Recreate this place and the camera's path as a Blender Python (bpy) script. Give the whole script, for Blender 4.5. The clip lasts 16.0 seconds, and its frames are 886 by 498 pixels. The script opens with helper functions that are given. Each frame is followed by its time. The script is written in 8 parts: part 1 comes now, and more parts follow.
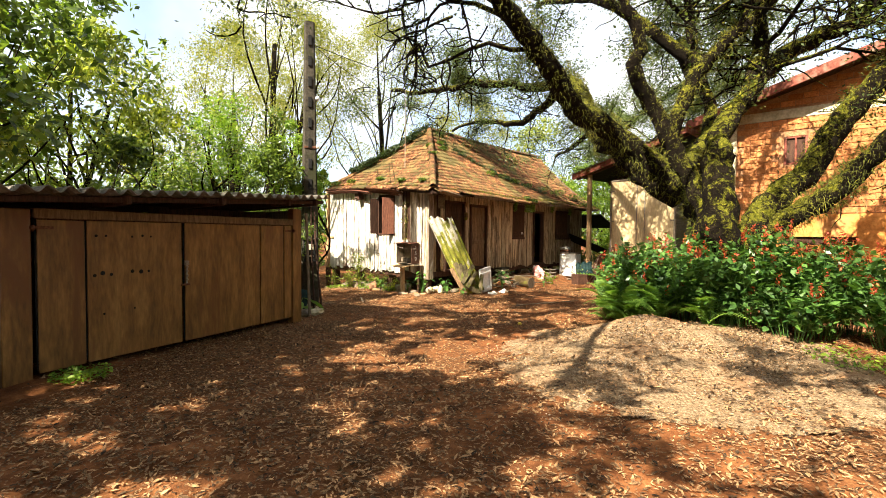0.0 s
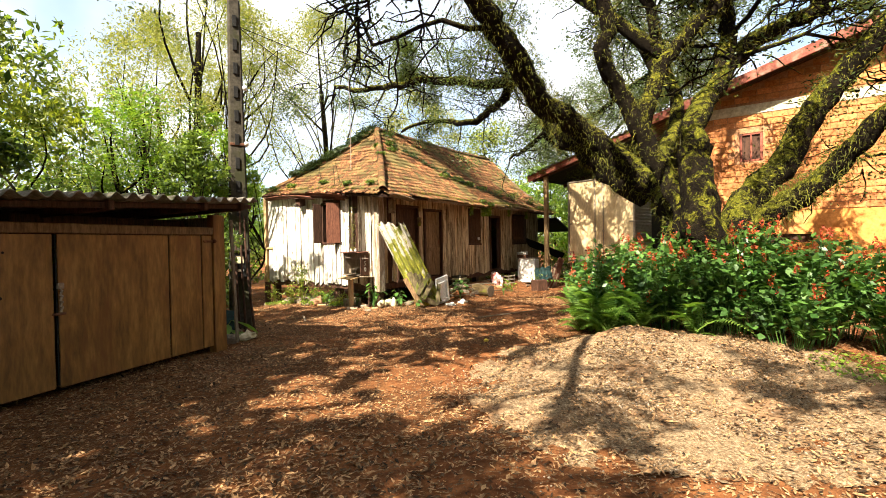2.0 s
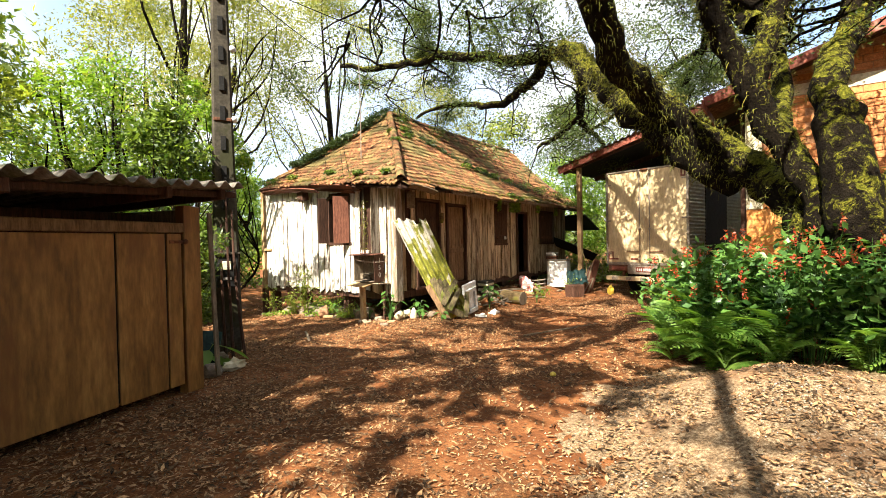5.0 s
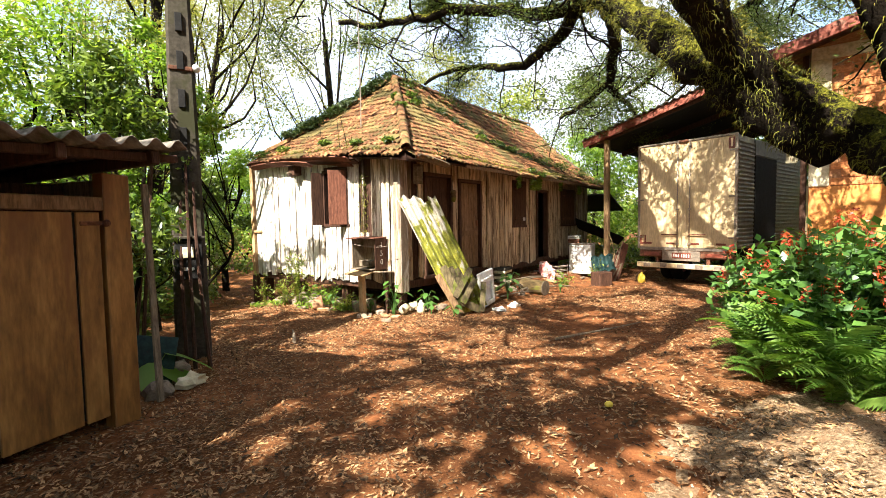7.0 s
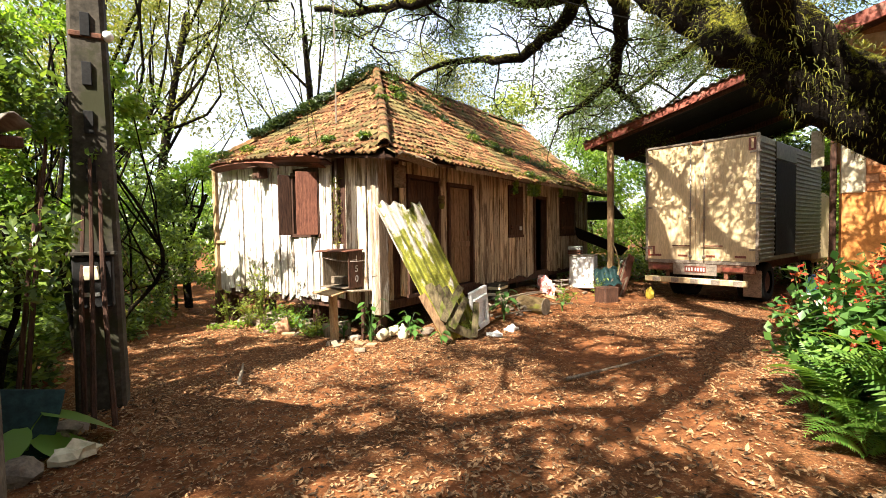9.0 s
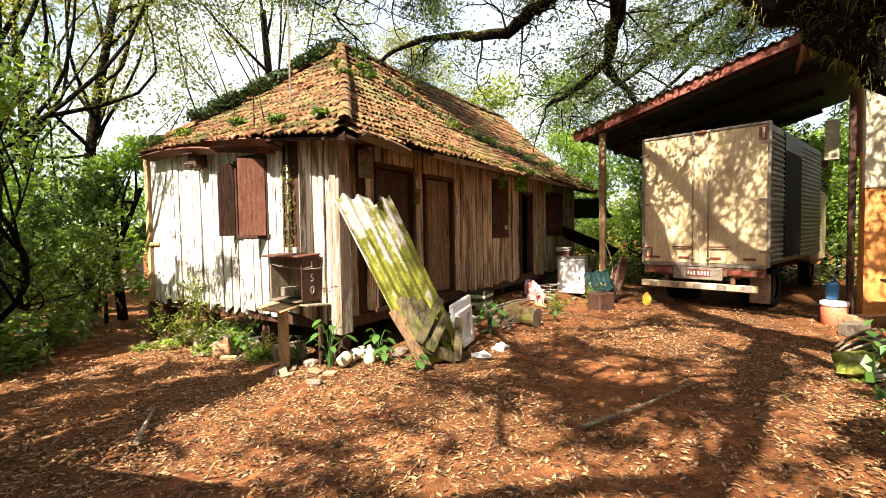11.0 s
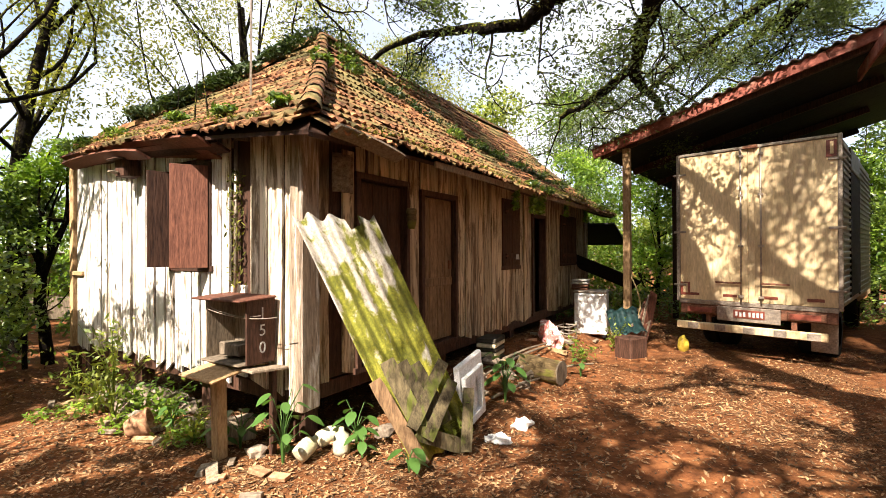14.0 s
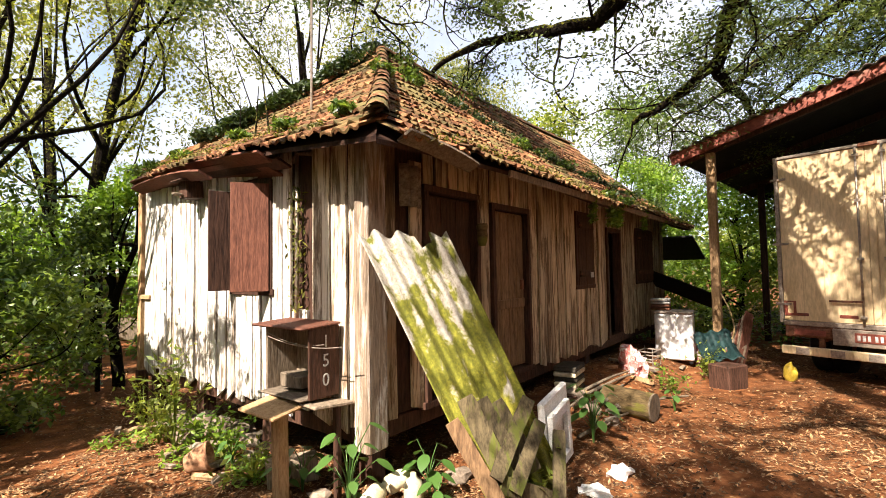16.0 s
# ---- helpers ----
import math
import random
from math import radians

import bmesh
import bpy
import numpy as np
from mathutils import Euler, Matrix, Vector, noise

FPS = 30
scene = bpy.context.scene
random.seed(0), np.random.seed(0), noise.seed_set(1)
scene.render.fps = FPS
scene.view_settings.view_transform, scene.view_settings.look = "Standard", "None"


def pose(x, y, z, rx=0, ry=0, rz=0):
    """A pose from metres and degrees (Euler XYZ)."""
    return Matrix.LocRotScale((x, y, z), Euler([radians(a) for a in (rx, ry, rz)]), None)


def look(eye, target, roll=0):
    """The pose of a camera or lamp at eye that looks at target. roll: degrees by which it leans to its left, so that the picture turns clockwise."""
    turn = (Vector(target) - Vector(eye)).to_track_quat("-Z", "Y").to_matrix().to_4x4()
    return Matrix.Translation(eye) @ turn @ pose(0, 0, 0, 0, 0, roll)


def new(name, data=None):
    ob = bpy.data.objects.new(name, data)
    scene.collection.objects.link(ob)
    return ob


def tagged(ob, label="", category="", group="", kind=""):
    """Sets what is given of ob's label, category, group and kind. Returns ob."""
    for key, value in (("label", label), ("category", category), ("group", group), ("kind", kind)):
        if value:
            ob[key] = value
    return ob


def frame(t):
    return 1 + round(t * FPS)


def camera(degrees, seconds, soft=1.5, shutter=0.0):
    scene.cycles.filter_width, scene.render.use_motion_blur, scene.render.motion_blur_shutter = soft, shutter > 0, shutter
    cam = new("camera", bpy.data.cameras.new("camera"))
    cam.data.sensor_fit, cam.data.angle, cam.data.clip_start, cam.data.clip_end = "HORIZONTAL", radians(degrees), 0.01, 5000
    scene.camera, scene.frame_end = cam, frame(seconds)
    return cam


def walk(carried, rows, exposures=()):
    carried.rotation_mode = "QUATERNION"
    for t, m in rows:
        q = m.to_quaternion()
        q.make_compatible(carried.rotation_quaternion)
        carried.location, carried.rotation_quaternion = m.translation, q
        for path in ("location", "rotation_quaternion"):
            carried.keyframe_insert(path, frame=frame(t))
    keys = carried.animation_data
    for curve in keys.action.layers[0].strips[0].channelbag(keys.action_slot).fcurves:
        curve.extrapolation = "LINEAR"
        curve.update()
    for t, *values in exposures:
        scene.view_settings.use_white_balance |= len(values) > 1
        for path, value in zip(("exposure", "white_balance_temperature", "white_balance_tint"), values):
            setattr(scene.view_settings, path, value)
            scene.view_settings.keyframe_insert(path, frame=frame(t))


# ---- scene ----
cam = camera(87.3, 16.0, soft=0.9)
PATH = [
    (0, (0.451, -0.122, 1.413), (0.449, 1.877, 1.348), 0.5),
    (0.5, (0.44, 0.076, 1.417), (0.483, 2.075, 1.379), 0.1),
    (1, (0.45, 0.345, 1.4), (0.54, 2.342, 1.373), -0.7),
    (1.5, (0.416, 0.632, 1.382), (0.561, 2.627, 1.362), -0.7),
    (2, (0.433, 0.906, 1.379), (0.639, 2.895, 1.348), -1.0),
    (2.5, (0.495, 1.181, 1.395), (0.726, 3.168, 1.368), -1.1),
    (3, (0.497, 1.468, 1.378), (0.724, 3.455, 1.339), -1.0),
    (3.5, (0.42, 1.761, 1.367), (0.63, 3.75, 1.331), -1.3),
    (4, (0.296, 2.054, 1.383), (0.497, 4.044, 1.35), -1.1),
    (4.2, (0.241, 2.174, 1.383), (0.435, 4.164, 1.356), -1.0),
    (6.3, (0.033, 3.558, 1.39), (0.231, 5.547, 1.302), -1.4),
    (6.5, (0.08, 3.692, 1.389), (0.27, 5.68, 1.284), -1.3),
    (7, (0.149, 4.014, 1.399), (0.307, 6.004, 1.287), -1.0),
    (7.5, (0.166, 4.336, 1.393), (0.291, 6.329, 1.273), -0.9),
    (8, (0.178, 4.612, 1.42), (0.303, 6.605, 1.319), -1.0),
    (8.5, (0.255, 4.897, 1.435), (0.411, 6.89, 1.353), -1.2),
    (9, (0.333, 5.159, 1.434), (0.526, 7.148, 1.355), -0.9),
    (11.3, (0.448, 6.489, 1.446), (0.776, 8.461, 1.362), -0.7),
    (11.5, (0.448, 6.568, 1.437), (0.799, 8.536, 1.367), -0.5),
    (12, (0.524, 6.874, 1.427), (0.907, 8.836, 1.36), -0.2),
    (12.5, (0.589, 7.125, 1.456), (0.968, 9.088, 1.406), 0.1),
    (13, (0.593, 7.443, 1.474), (0.964, 9.408, 1.443), 0.2),
    (13.5, (0.556, 7.665, 1.529), (0.918, 9.632, 1.514), 0.1),
    (14, (0.575, 7.903, 1.555), (0.907, 9.875, 1.565), -0.2),
    (14.5, (0.551, 8.071, 1.564), (0.867, 10.046, 1.599), -0.6),
    (15, (0.484, 8.245, 1.556), (0.761, 10.225, 1.612), -0.4),
    (15.5, (0.454, 8.361, 1.569), (0.645, 10.351, 1.643), -0.8),
    (16, (0.431, 8.39, 1.57), (0.543, 10.385, 1.66), -1.0),
]
walk(cam, [(t, look(eye, target, roll)) for t, eye, target, roll in PATH], exposures=[(0.0, 2.0, 6550, 8), (4.0, 1.98, 6400, 8), (6.5, 2.18, 6050, 9), (11.5, 2.0, 6200, 12), (14.5, 1.84, 6250, 15), (16.0, 1.78, 6250, 16)])

# ---- light ----
SUN_DIR = Vector((-0.60, -0.80, 0.0)).normalized()
SUN_ELEV = radians(47)
world = bpy.data.worlds.new("world")
scene.world = world
world.use_nodes = True
wn = world.node_tree.nodes
sky = wn.new("ShaderNodeTexSky")
sky.sky_type, sky.sun_disc = "NISHITA", False
sky.sun_elevation, sky.sun_rotation = SUN_ELEV, math.atan2(SUN_DIR.x, SUN_DIR.y)
sky.air_density, sky.dust_density, sky.ozone_density = 1.0, 3.0, 0.8
wn["Background"].inputs[1].default_value = 0.10
# thin bright cloud veil over the whole sky
wt = world.node_tree
sky_co = wt.nodes.new("ShaderNodeTexCoord")
veil = wt.nodes.new("ShaderNodeTexNoise")
veil.inputs["Scale"].default_value, veil.inputs["Detail"].default_value = 2.2, 5.0
wt.links.new(sky_co.outputs["Generated"], veil.inputs["Vector"])
veil_ramp = wt.nodes.new("ShaderNodeValToRGB")
veil_ramp.color_ramp.elements[0].position, veil_ramp.color_ramp.elements[0].color = 0.38, (0.12, 0.12, 0.12, 1)
veil_ramp.color_ramp.elements[1].position, veil_ramp.color_ramp.elements[1].color = 0.58, (0.95, 0.95, 0.95, 1)
wt.links.new(veil.outputs["Fac"], veil_ramp.inputs[0])
veil_mix = wt.nodes.new("ShaderNodeMix")
veil_mix.data_type = "RGBA"
veil_mix.inputs[7].default_value = (3.6, 3.6, 3.6, 1)
wt.links.new(veil_ramp.outputs[0], veil_mix.inputs[0])
wt.links.new(sky.outputs[0], veil_mix.inputs[6])
wt.links.new(veil_mix.outputs[2], wn["Background"].inputs[0])
sun_data = bpy.data.lights.new("sun", "SUN")
sun_data.energy, sun_data.angle, sun_data.color = 5.2, radians(0.5), (1.0, 0.90, 0.74)
sun_ob = new("sun", sun_data)
to_sun = Vector((SUN_DIR.x * math.cos(SUN_ELEV), SUN_DIR.y * math.cos(SUN_ELEV), math.sin(SUN_ELEV)))
sun_ob.matrix_world = look(to_sun * 30, (0, 0, 0))

# ---- materials ----
RNG = np.random.default_rng(7)


def ramp_node(nt, stops):
    r = nt.nodes.new("ShaderNodeValToRGB")
    el = r.color_ramp.elements
    while len(el) < len(stops):
        el.new(0.5)
    for e, (p, c) in zip(el, stops):
        e.position, e.color = p, (*c, 1)
    return r


def noise_node(nt, vec, scale, detail=6.0, rough=0.6, dist=0.0):
    n = nt.nodes.new("ShaderNodeTexNoise")
    n.inputs["Scale"].default_value, n.inputs["Detail"].default_value = scale, detail
    n.inputs["Roughness"].default_value, n.inputs["Distortion"].default_value = rough, dist
    nt.links.new(vec, n.inputs["Vector"])
    return n


def mix_node(nt, fac, a, b, mode="MIX"):
    m = nt.nodes.new("ShaderNodeMix")
    m.data_type, m.blend_type = "RGBA", mode
    for sock, val in ((m.inputs[0], fac), (m.inputs[6], a), (m.inputs[7], b)):
        if isinstance(val, (int, float)):
            sock.default_value = val
        elif isinstance(val, tuple):
            sock.default_value = (*val, 1)
        else:
            nt.links.new(val, sock)
    return m.outputs[2]


def start_mat(name, stretch=(1, 1, 1), shift=True):
    m = bpy.data.materials.new(name)
    m.use_nodes = True
    nt = m.node_tree
    tc = nt.nodes.new("ShaderNodeTexCoord")
    mp = nt.nodes.new("ShaderNodeMapping")
    mp.inputs["Scale"].default_value = stretch
    nt.links.new(tc.outputs["Object"], mp.inputs["Vector"])
    info = nt.nodes.new("ShaderNodeObjectInfo")
    if shift:
        mul = nt.nodes.new("ShaderNodeMath")
        mul.operation = "MULTIPLY"
        mul.inputs[1].default_value = 37.0
        nt.links.new(info.outputs["Random"], mul.inputs[0])
        nt.links.new(mul.outputs[0], mp.inputs["Location"])
    return m, nt, mp.outputs[0], info, nt.nodes["Principled BSDF"]


def add_bump(nt, bsdf, height, strength, dist=0.02):
    b = nt.nodes.new("ShaderNodeBump")
    b.inputs["Strength"].default_value, b.inputs["Distance"].default_value = strength, dist
    nt.links.new(height, b.inputs["Height"])
    nt.links.new(b.outputs[0], bsdf.inputs["Normal"])


def surface(name, stops, scale=6.0, rough=0.8, bump=0.3, stretch=(1, 1, 1), metal=0.0, vary=0.25, stain=None, stain_scale=1.5, stain_at=(0.52, 0.62), island=False, fine=4.0):
    """Two-scale procedural surface: grain ramp, broad stains, small hue change from piece to piece."""
    m, nt, vec, info, bsdf = start_mat(name, stretch)
    n1 = noise_node(nt, vec, scale, 8, 0.65)
    col = ramp_node(nt, stops)
    nt.links.new(n1.outputs["Fac"], col.inputs[0])
    out = col.outputs[0]
    n3 = noise_node(nt, vec, scale * fine, 4, 0.6)
    spk = ramp_node(nt, [(0.3, (0.62, 0.62, 0.62)), (0.65, (1.12, 1.12, 1.12))])
    nt.links.new(n3.outputs["Fac"], spk.inputs[0])
    out = mix_node(nt, 0.7, out, spk.outputs[0], "MULTIPLY")
    if stain:
        n2 = noise_node(nt, vec, stain_scale, 6, 0.65, 0.4)
        st = ramp_node(nt, [(stain_at[0], (0, 0, 0)), (stain_at[1], (1, 1, 1))])
        nt.links.new(n2.outputs["Fac"], st.inputs[0])
        out = mix_node(nt, st.outputs[0], out, stain)
    if vary:
        rnd = info.outputs["Random"]
        if island:
            geo = nt.nodes.new("ShaderNodeNewGeometry")
            rnd = geo.outputs["Random Per Island"]
        vr = ramp_node(nt, [(0.0, (1 - vary,) * 3), (1.0, (1 + vary * 0.6,) * 3)])
        nt.links.new(rnd, vr.inputs[0])
        out = mix_node(nt, 1.0, out, vr.outputs[0], "MULTIPLY")
    nt.links.new(out, bsdf.inputs["Base Color"])
    bsdf.inputs["Roughness"].default_value, bsdf.inputs["Metallic"].default_value = rough, metal
    bsdf.inputs["Specular IOR Level"].default_value = 0.5 if rough < 0.6 else 0.2
    if bump:
        add_bump(nt, bsdf, n1.outputs["Fac"], bump)
    return m


def peeling(name, paint, wood_a, wood_b, cover, rough=0.8):
    """Vertical boards with worn paint: streaks of bare grey wood, darker towards cracks."""
    m, nt, vec, info, bsdf = start_mat(name, (6.0, 6.0, 0.55))
    grain = noise_node(nt, vec, 9, 8, 0.7, 0.3)
    wood = ramp_node(nt, [(0.3, wood_b), (0.62, wood_a)])
    nt.links.new(grain.outputs["Fac"], wood.inputs[0])
    wear = noise_node(nt, vec, 2.3, 9, 0.72, 0.8)
    mask = ramp_node(nt, [(cover - 0.06, (1, 1, 1)), (cover + 0.05, (0, 0, 0))])
    nt.links.new(wear.outputs["Fac"], mask.inputs[0])
    dirt = noise_node(nt, vec, 0.9, 4, 0.6)
    dr = ramp_node(nt, [(0.33, (0.70, 0.64, 0.55)), (0.5, (1, 1, 1))])
    nt.links.new(dirt.outputs["Fac"], dr.inputs[0])
    pc = mix_node(nt, 0.8, paint, dr.outputs[0], "MULTIPLY")
    out = mix_node(nt, mask.outputs[0], wood.outputs[0], pc)
    vr = ramp_node(nt, [(0.0, (0.72, 0.72, 0.72)), (1.0, (1.1, 1.08, 1.05))])
    nt.links.new(info.outputs["Random"], vr.inputs[0])
    out = mix_node(nt, 1.0, out, vr.outputs[0], "MULTIPLY")
    nt.links.new(out, bsdf.inputs["Base Color"])
    bsdf.inputs["Roughness"].default_value = rough
    add_bump(nt, bsdf, grain.outputs["Fac"], 0.5, 0.01)
    return m


def leaf_mat(name, dark, light, trans=0.35, rough=0.45):
    m, nt, vec, info, bsdf = start_mat(name, shift=False)
    geo = nt.nodes.new("ShaderNodeNewGeometry")
    col = ramp_node(nt, [(0.0, dark), (0.6, tuple((a + b) / 2 for a, b in zip(dark, light))), (1.0, light)])
    nt.links.new(geo.outputs["Random Per Island"], col.inputs[0])
    n = noise_node(nt, vec, 0.7, 3)
    vr = ramp_node(nt, [(0.35, (0.7, 0.75, 0.7)), (0.65, (1.15, 1.1, 1.0))])
    nt.links.new(n.outputs["Fac"], vr.inputs[0])
    out = mix_node(nt, 1.0, col.outputs[0], vr.outputs[0], "MULTIPLY")
    nt.links.new(out, bsdf.inputs["Base Color"])
    bsdf.inputs["Roughness"].default_value = rough
    tr = nt.nodes.new("ShaderNodeBsdfTranslucent")
    nt.links.new(mix_node(nt, 1.0, out, (1.25, 1.3, 0.6), "MULTIPLY"), tr.inputs[0])
    mx = nt.nodes.new("ShaderNodeMixShader")
    mx.inputs[0].default_value = trans
    nt.links.new(bsdf.outputs[0], mx.inputs[1])
    nt.links.new(tr.outputs[0], mx.inputs[2])
    nt.links.new(mx.outputs[0], nt.nodes["Material Output"].inputs[0])
    return m


def ground_mat():
    m, nt, vec, info, bsdf = start_mat("red_soil", shift=False)
    big = noise_node(nt, vec, 0.55, 5, 0.6, 0.3)
    mid = noise_node(nt, vec, 5, 8, 0.65)
    fin = noise_node(nt, vec, 55, 5, 0.7)
    soil = ramp_node(nt, [(0.3, (0.050, 0.017, 0.007)), (0.5, (0.18, 0.064, 0.022)), (0.7, (0.38, 0.155, 0.055))])
    nt.links.new(mid.outputs["Fac"], soil.inputs[0])
    litter = ramp_node(nt, [(0.3, (0.012, 0.005, 0.003)), (0.55, (0.12, 0.050, 0.018)), (0.75, (0.42, 0.22, 0.09))])
    nt.links.new(fin.outputs["Fac"], litter.inputs[0])
    msk = ramp_node(nt, [(0.4, (0.15, 0.15, 0.15)), (0.6, (0.85, 0.85, 0.85))])
    nt.links.new(big.outputs["Fac"], msk.inputs[0])
    out = mix_node(nt, msk.outputs[0], soil.outputs[0], litter.outputs[0])
    nt.links.new(out, bsdf.inputs["Base Color"])
    bsdf.inputs["Roughness"].default_value = 0.95
    bsdf.inputs["Specular IOR Level"].default_value = 0.1
    add_bump(nt, bsdf, fin.outputs["Fac"], 0.6, 0.03)
    return m


def bark_mat(name, moss=0.5):
    m, nt, vec, info, bsdf = start_mat(name, shift=False)
    n1 = noise_node(nt, vec, 9, 8, 0.7, 0.5)
    # bark kept near black, the trunk's shade put into its colour
    col = ramp_node(nt, [(0.3, (0.005, 0.003, 0.002)), (0.55, (0.014, 0.010, 0.006)), (0.75, (0.042, 0.031, 0.019))])
    nt.links.new(n1.outputs["Fac"], col.inputs[0])
    n2 = noise_node(nt, vec, 6.5, 10, 0.82, 0.6)
    geo = nt.nodes.new("ShaderNodeNewGeometry")
    sep = nt.nodes.new("ShaderNodeSeparateXYZ")
    nt.links.new(geo.outputs["Normal"], sep.inputs[0])
    upw = nt.nodes.new("ShaderNodeMath")
    upw.operation = "MULTIPLY_ADD"
    upw.inputs[1].default_value = -0.13
    nt.links.new(sep.outputs["Z"], upw.inputs[0])
    nt.links.new(n2.outputs["Fac"], upw.inputs[2])
    mk = ramp_node(nt, [(moss - 0.03, (1, 1, 1)), (moss + 0.04, (0, 0, 0))])
    nt.links.new(upw.outputs[0], mk.inputs[0])
    n3 = noise_node(nt, vec, 30, 6, 0.7)
    mc = ramp_node(nt, [(0.3, (0.02, 0.024, 0.004)), (0.52, (0.15, 0.150, 0.014)), (0.70, (0.42, 0.37, 0.05))])
    nt.links.new(n3.outputs["Fac"], mc.inputs[0])
    nt.links.new(mix_node(nt, mk.outputs[0], col.outputs[0], mc.outputs[0]), bsdf.inputs["Base Color"])
    bsdf.inputs["Roughness"].default_value = 0.95
    bsdf.inputs["Specular IOR Level"].default_value = 0.08
    add_bump(nt, bsdf, n3.outputs["Fac"], 1.0, 0.10)
    return m


M_SOIL = ground_mat()
M_GRAVEL = surface("gravel", [(0.32, (0.06, 0.036, 0.018)), (0.5, (0.21, 0.135, 0.072)), (0.68, (0.43, 0.32, 0.20))], 42, 0.95, 0.9, vary=0, stain=(0.21, 0.12, 0.062), stain_scale=1.3)
M_PEBBLE = surface("pebble", [(0.3, (0.22, 0.17, 0.12)), (0.7, (0.46, 0.38, 0.29))], 30, 0.9, 0.2, vary=0.5, island=True)
M_BARK = bark_mat("mossy_bark", 0.425)
M_BARK2 = bark_mat("plain_bark", 0.40)
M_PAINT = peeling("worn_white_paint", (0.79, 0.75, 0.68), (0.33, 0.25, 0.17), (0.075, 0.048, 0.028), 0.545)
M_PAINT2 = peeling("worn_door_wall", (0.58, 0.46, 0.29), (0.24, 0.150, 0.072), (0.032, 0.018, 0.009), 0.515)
M_PAINT3 = peeling("bare_corner_boards", (0.68, 0.59, 0.46), (0.27, 0.185, 0.11), (0.040, 0.024, 0.013), 0.515)
M_POSTW = peeling("grey_post", (0.5, 0.46, 0.4), (0.30, 0.22, 0.15), (0.06, 0.04, 0.025), 0.43)
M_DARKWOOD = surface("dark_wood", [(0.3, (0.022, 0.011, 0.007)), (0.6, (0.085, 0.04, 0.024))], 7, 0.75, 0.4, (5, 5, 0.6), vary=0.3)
M_REDWOOD = surface("red_brown_shutter", [(0.3, (0.07, 0.026, 0.016)), (0.65, (0.19, 0.075, 0.045))], 7, 0.7, 0.4, (5, 5, 0.6), vary=0.25)
M_PLY = surface("plywood", [(0.3, (0.12, 0.050, 0.010)), (0.5, (0.22, 0.100, 0.022)), (0.72, (0.32, 0.160, 0.042))], 3.0, 0.5, 0.15, (2.5, 2.5, 0.5), vary=0.12, stain=(0.15, 0.055, 0.013), stain_scale=0.9)
M_FRAMEW = surface("frame_timber", [(0.3, (0.10, 0.055, 0.028)), (0.6, (0.25, 0.15, 0.075))], 6, 0.75, 0.3, (4, 4, 0.6), vary=0.2)
M_RAWWOOD = surface("raw_timber", [(0.3, (0.25, 0.14, 0.06)), (0.6, (0.46, 0.30, 0.15))], 7, 0.8, 0.3, (4, 4, 0.7), vary=0.25)
M_OLDWOOD = surface("old_grey_plank", [(0.3, (0.10, 0.075, 0.05)), (0.6, (0.27, 0.21, 0.145))], 7, 0.9, 0.5, (5, 5, 0.7), vary=0.35)
M_MOSSWOOD = surface("mossy_scrap", [(0.3, (0.035, 0.026, 0.014)), (0.6, (0.13, 0.10, 0.052))], 6, 0.9, 0.5, (3, 3, 1), vary=0.35, stain=(0.10, 0.11, 0.02), stain_scale=3)
M_FIBRE = surface("fibre_cement", [(0.3, (0.10, 0.085, 0.07)), (0.6, (0.26, 0.23, 0.19))], 6, 0.9, 0.4, vary=0, stain=(0.07, 0.075, 0.035), stain_scale=2)
M_ROCK = surface("mossy_rock", [(0.34, (0.03, 0.035, 0.008)), (0.47, (0.115, 0.13, 0.014)), (0.55, (0.23, 0.235, 0.035)), (0.63, (0.40, 0.37, 0.30))], 3.2, 0.9, 0.3, vary=0, fine=7)


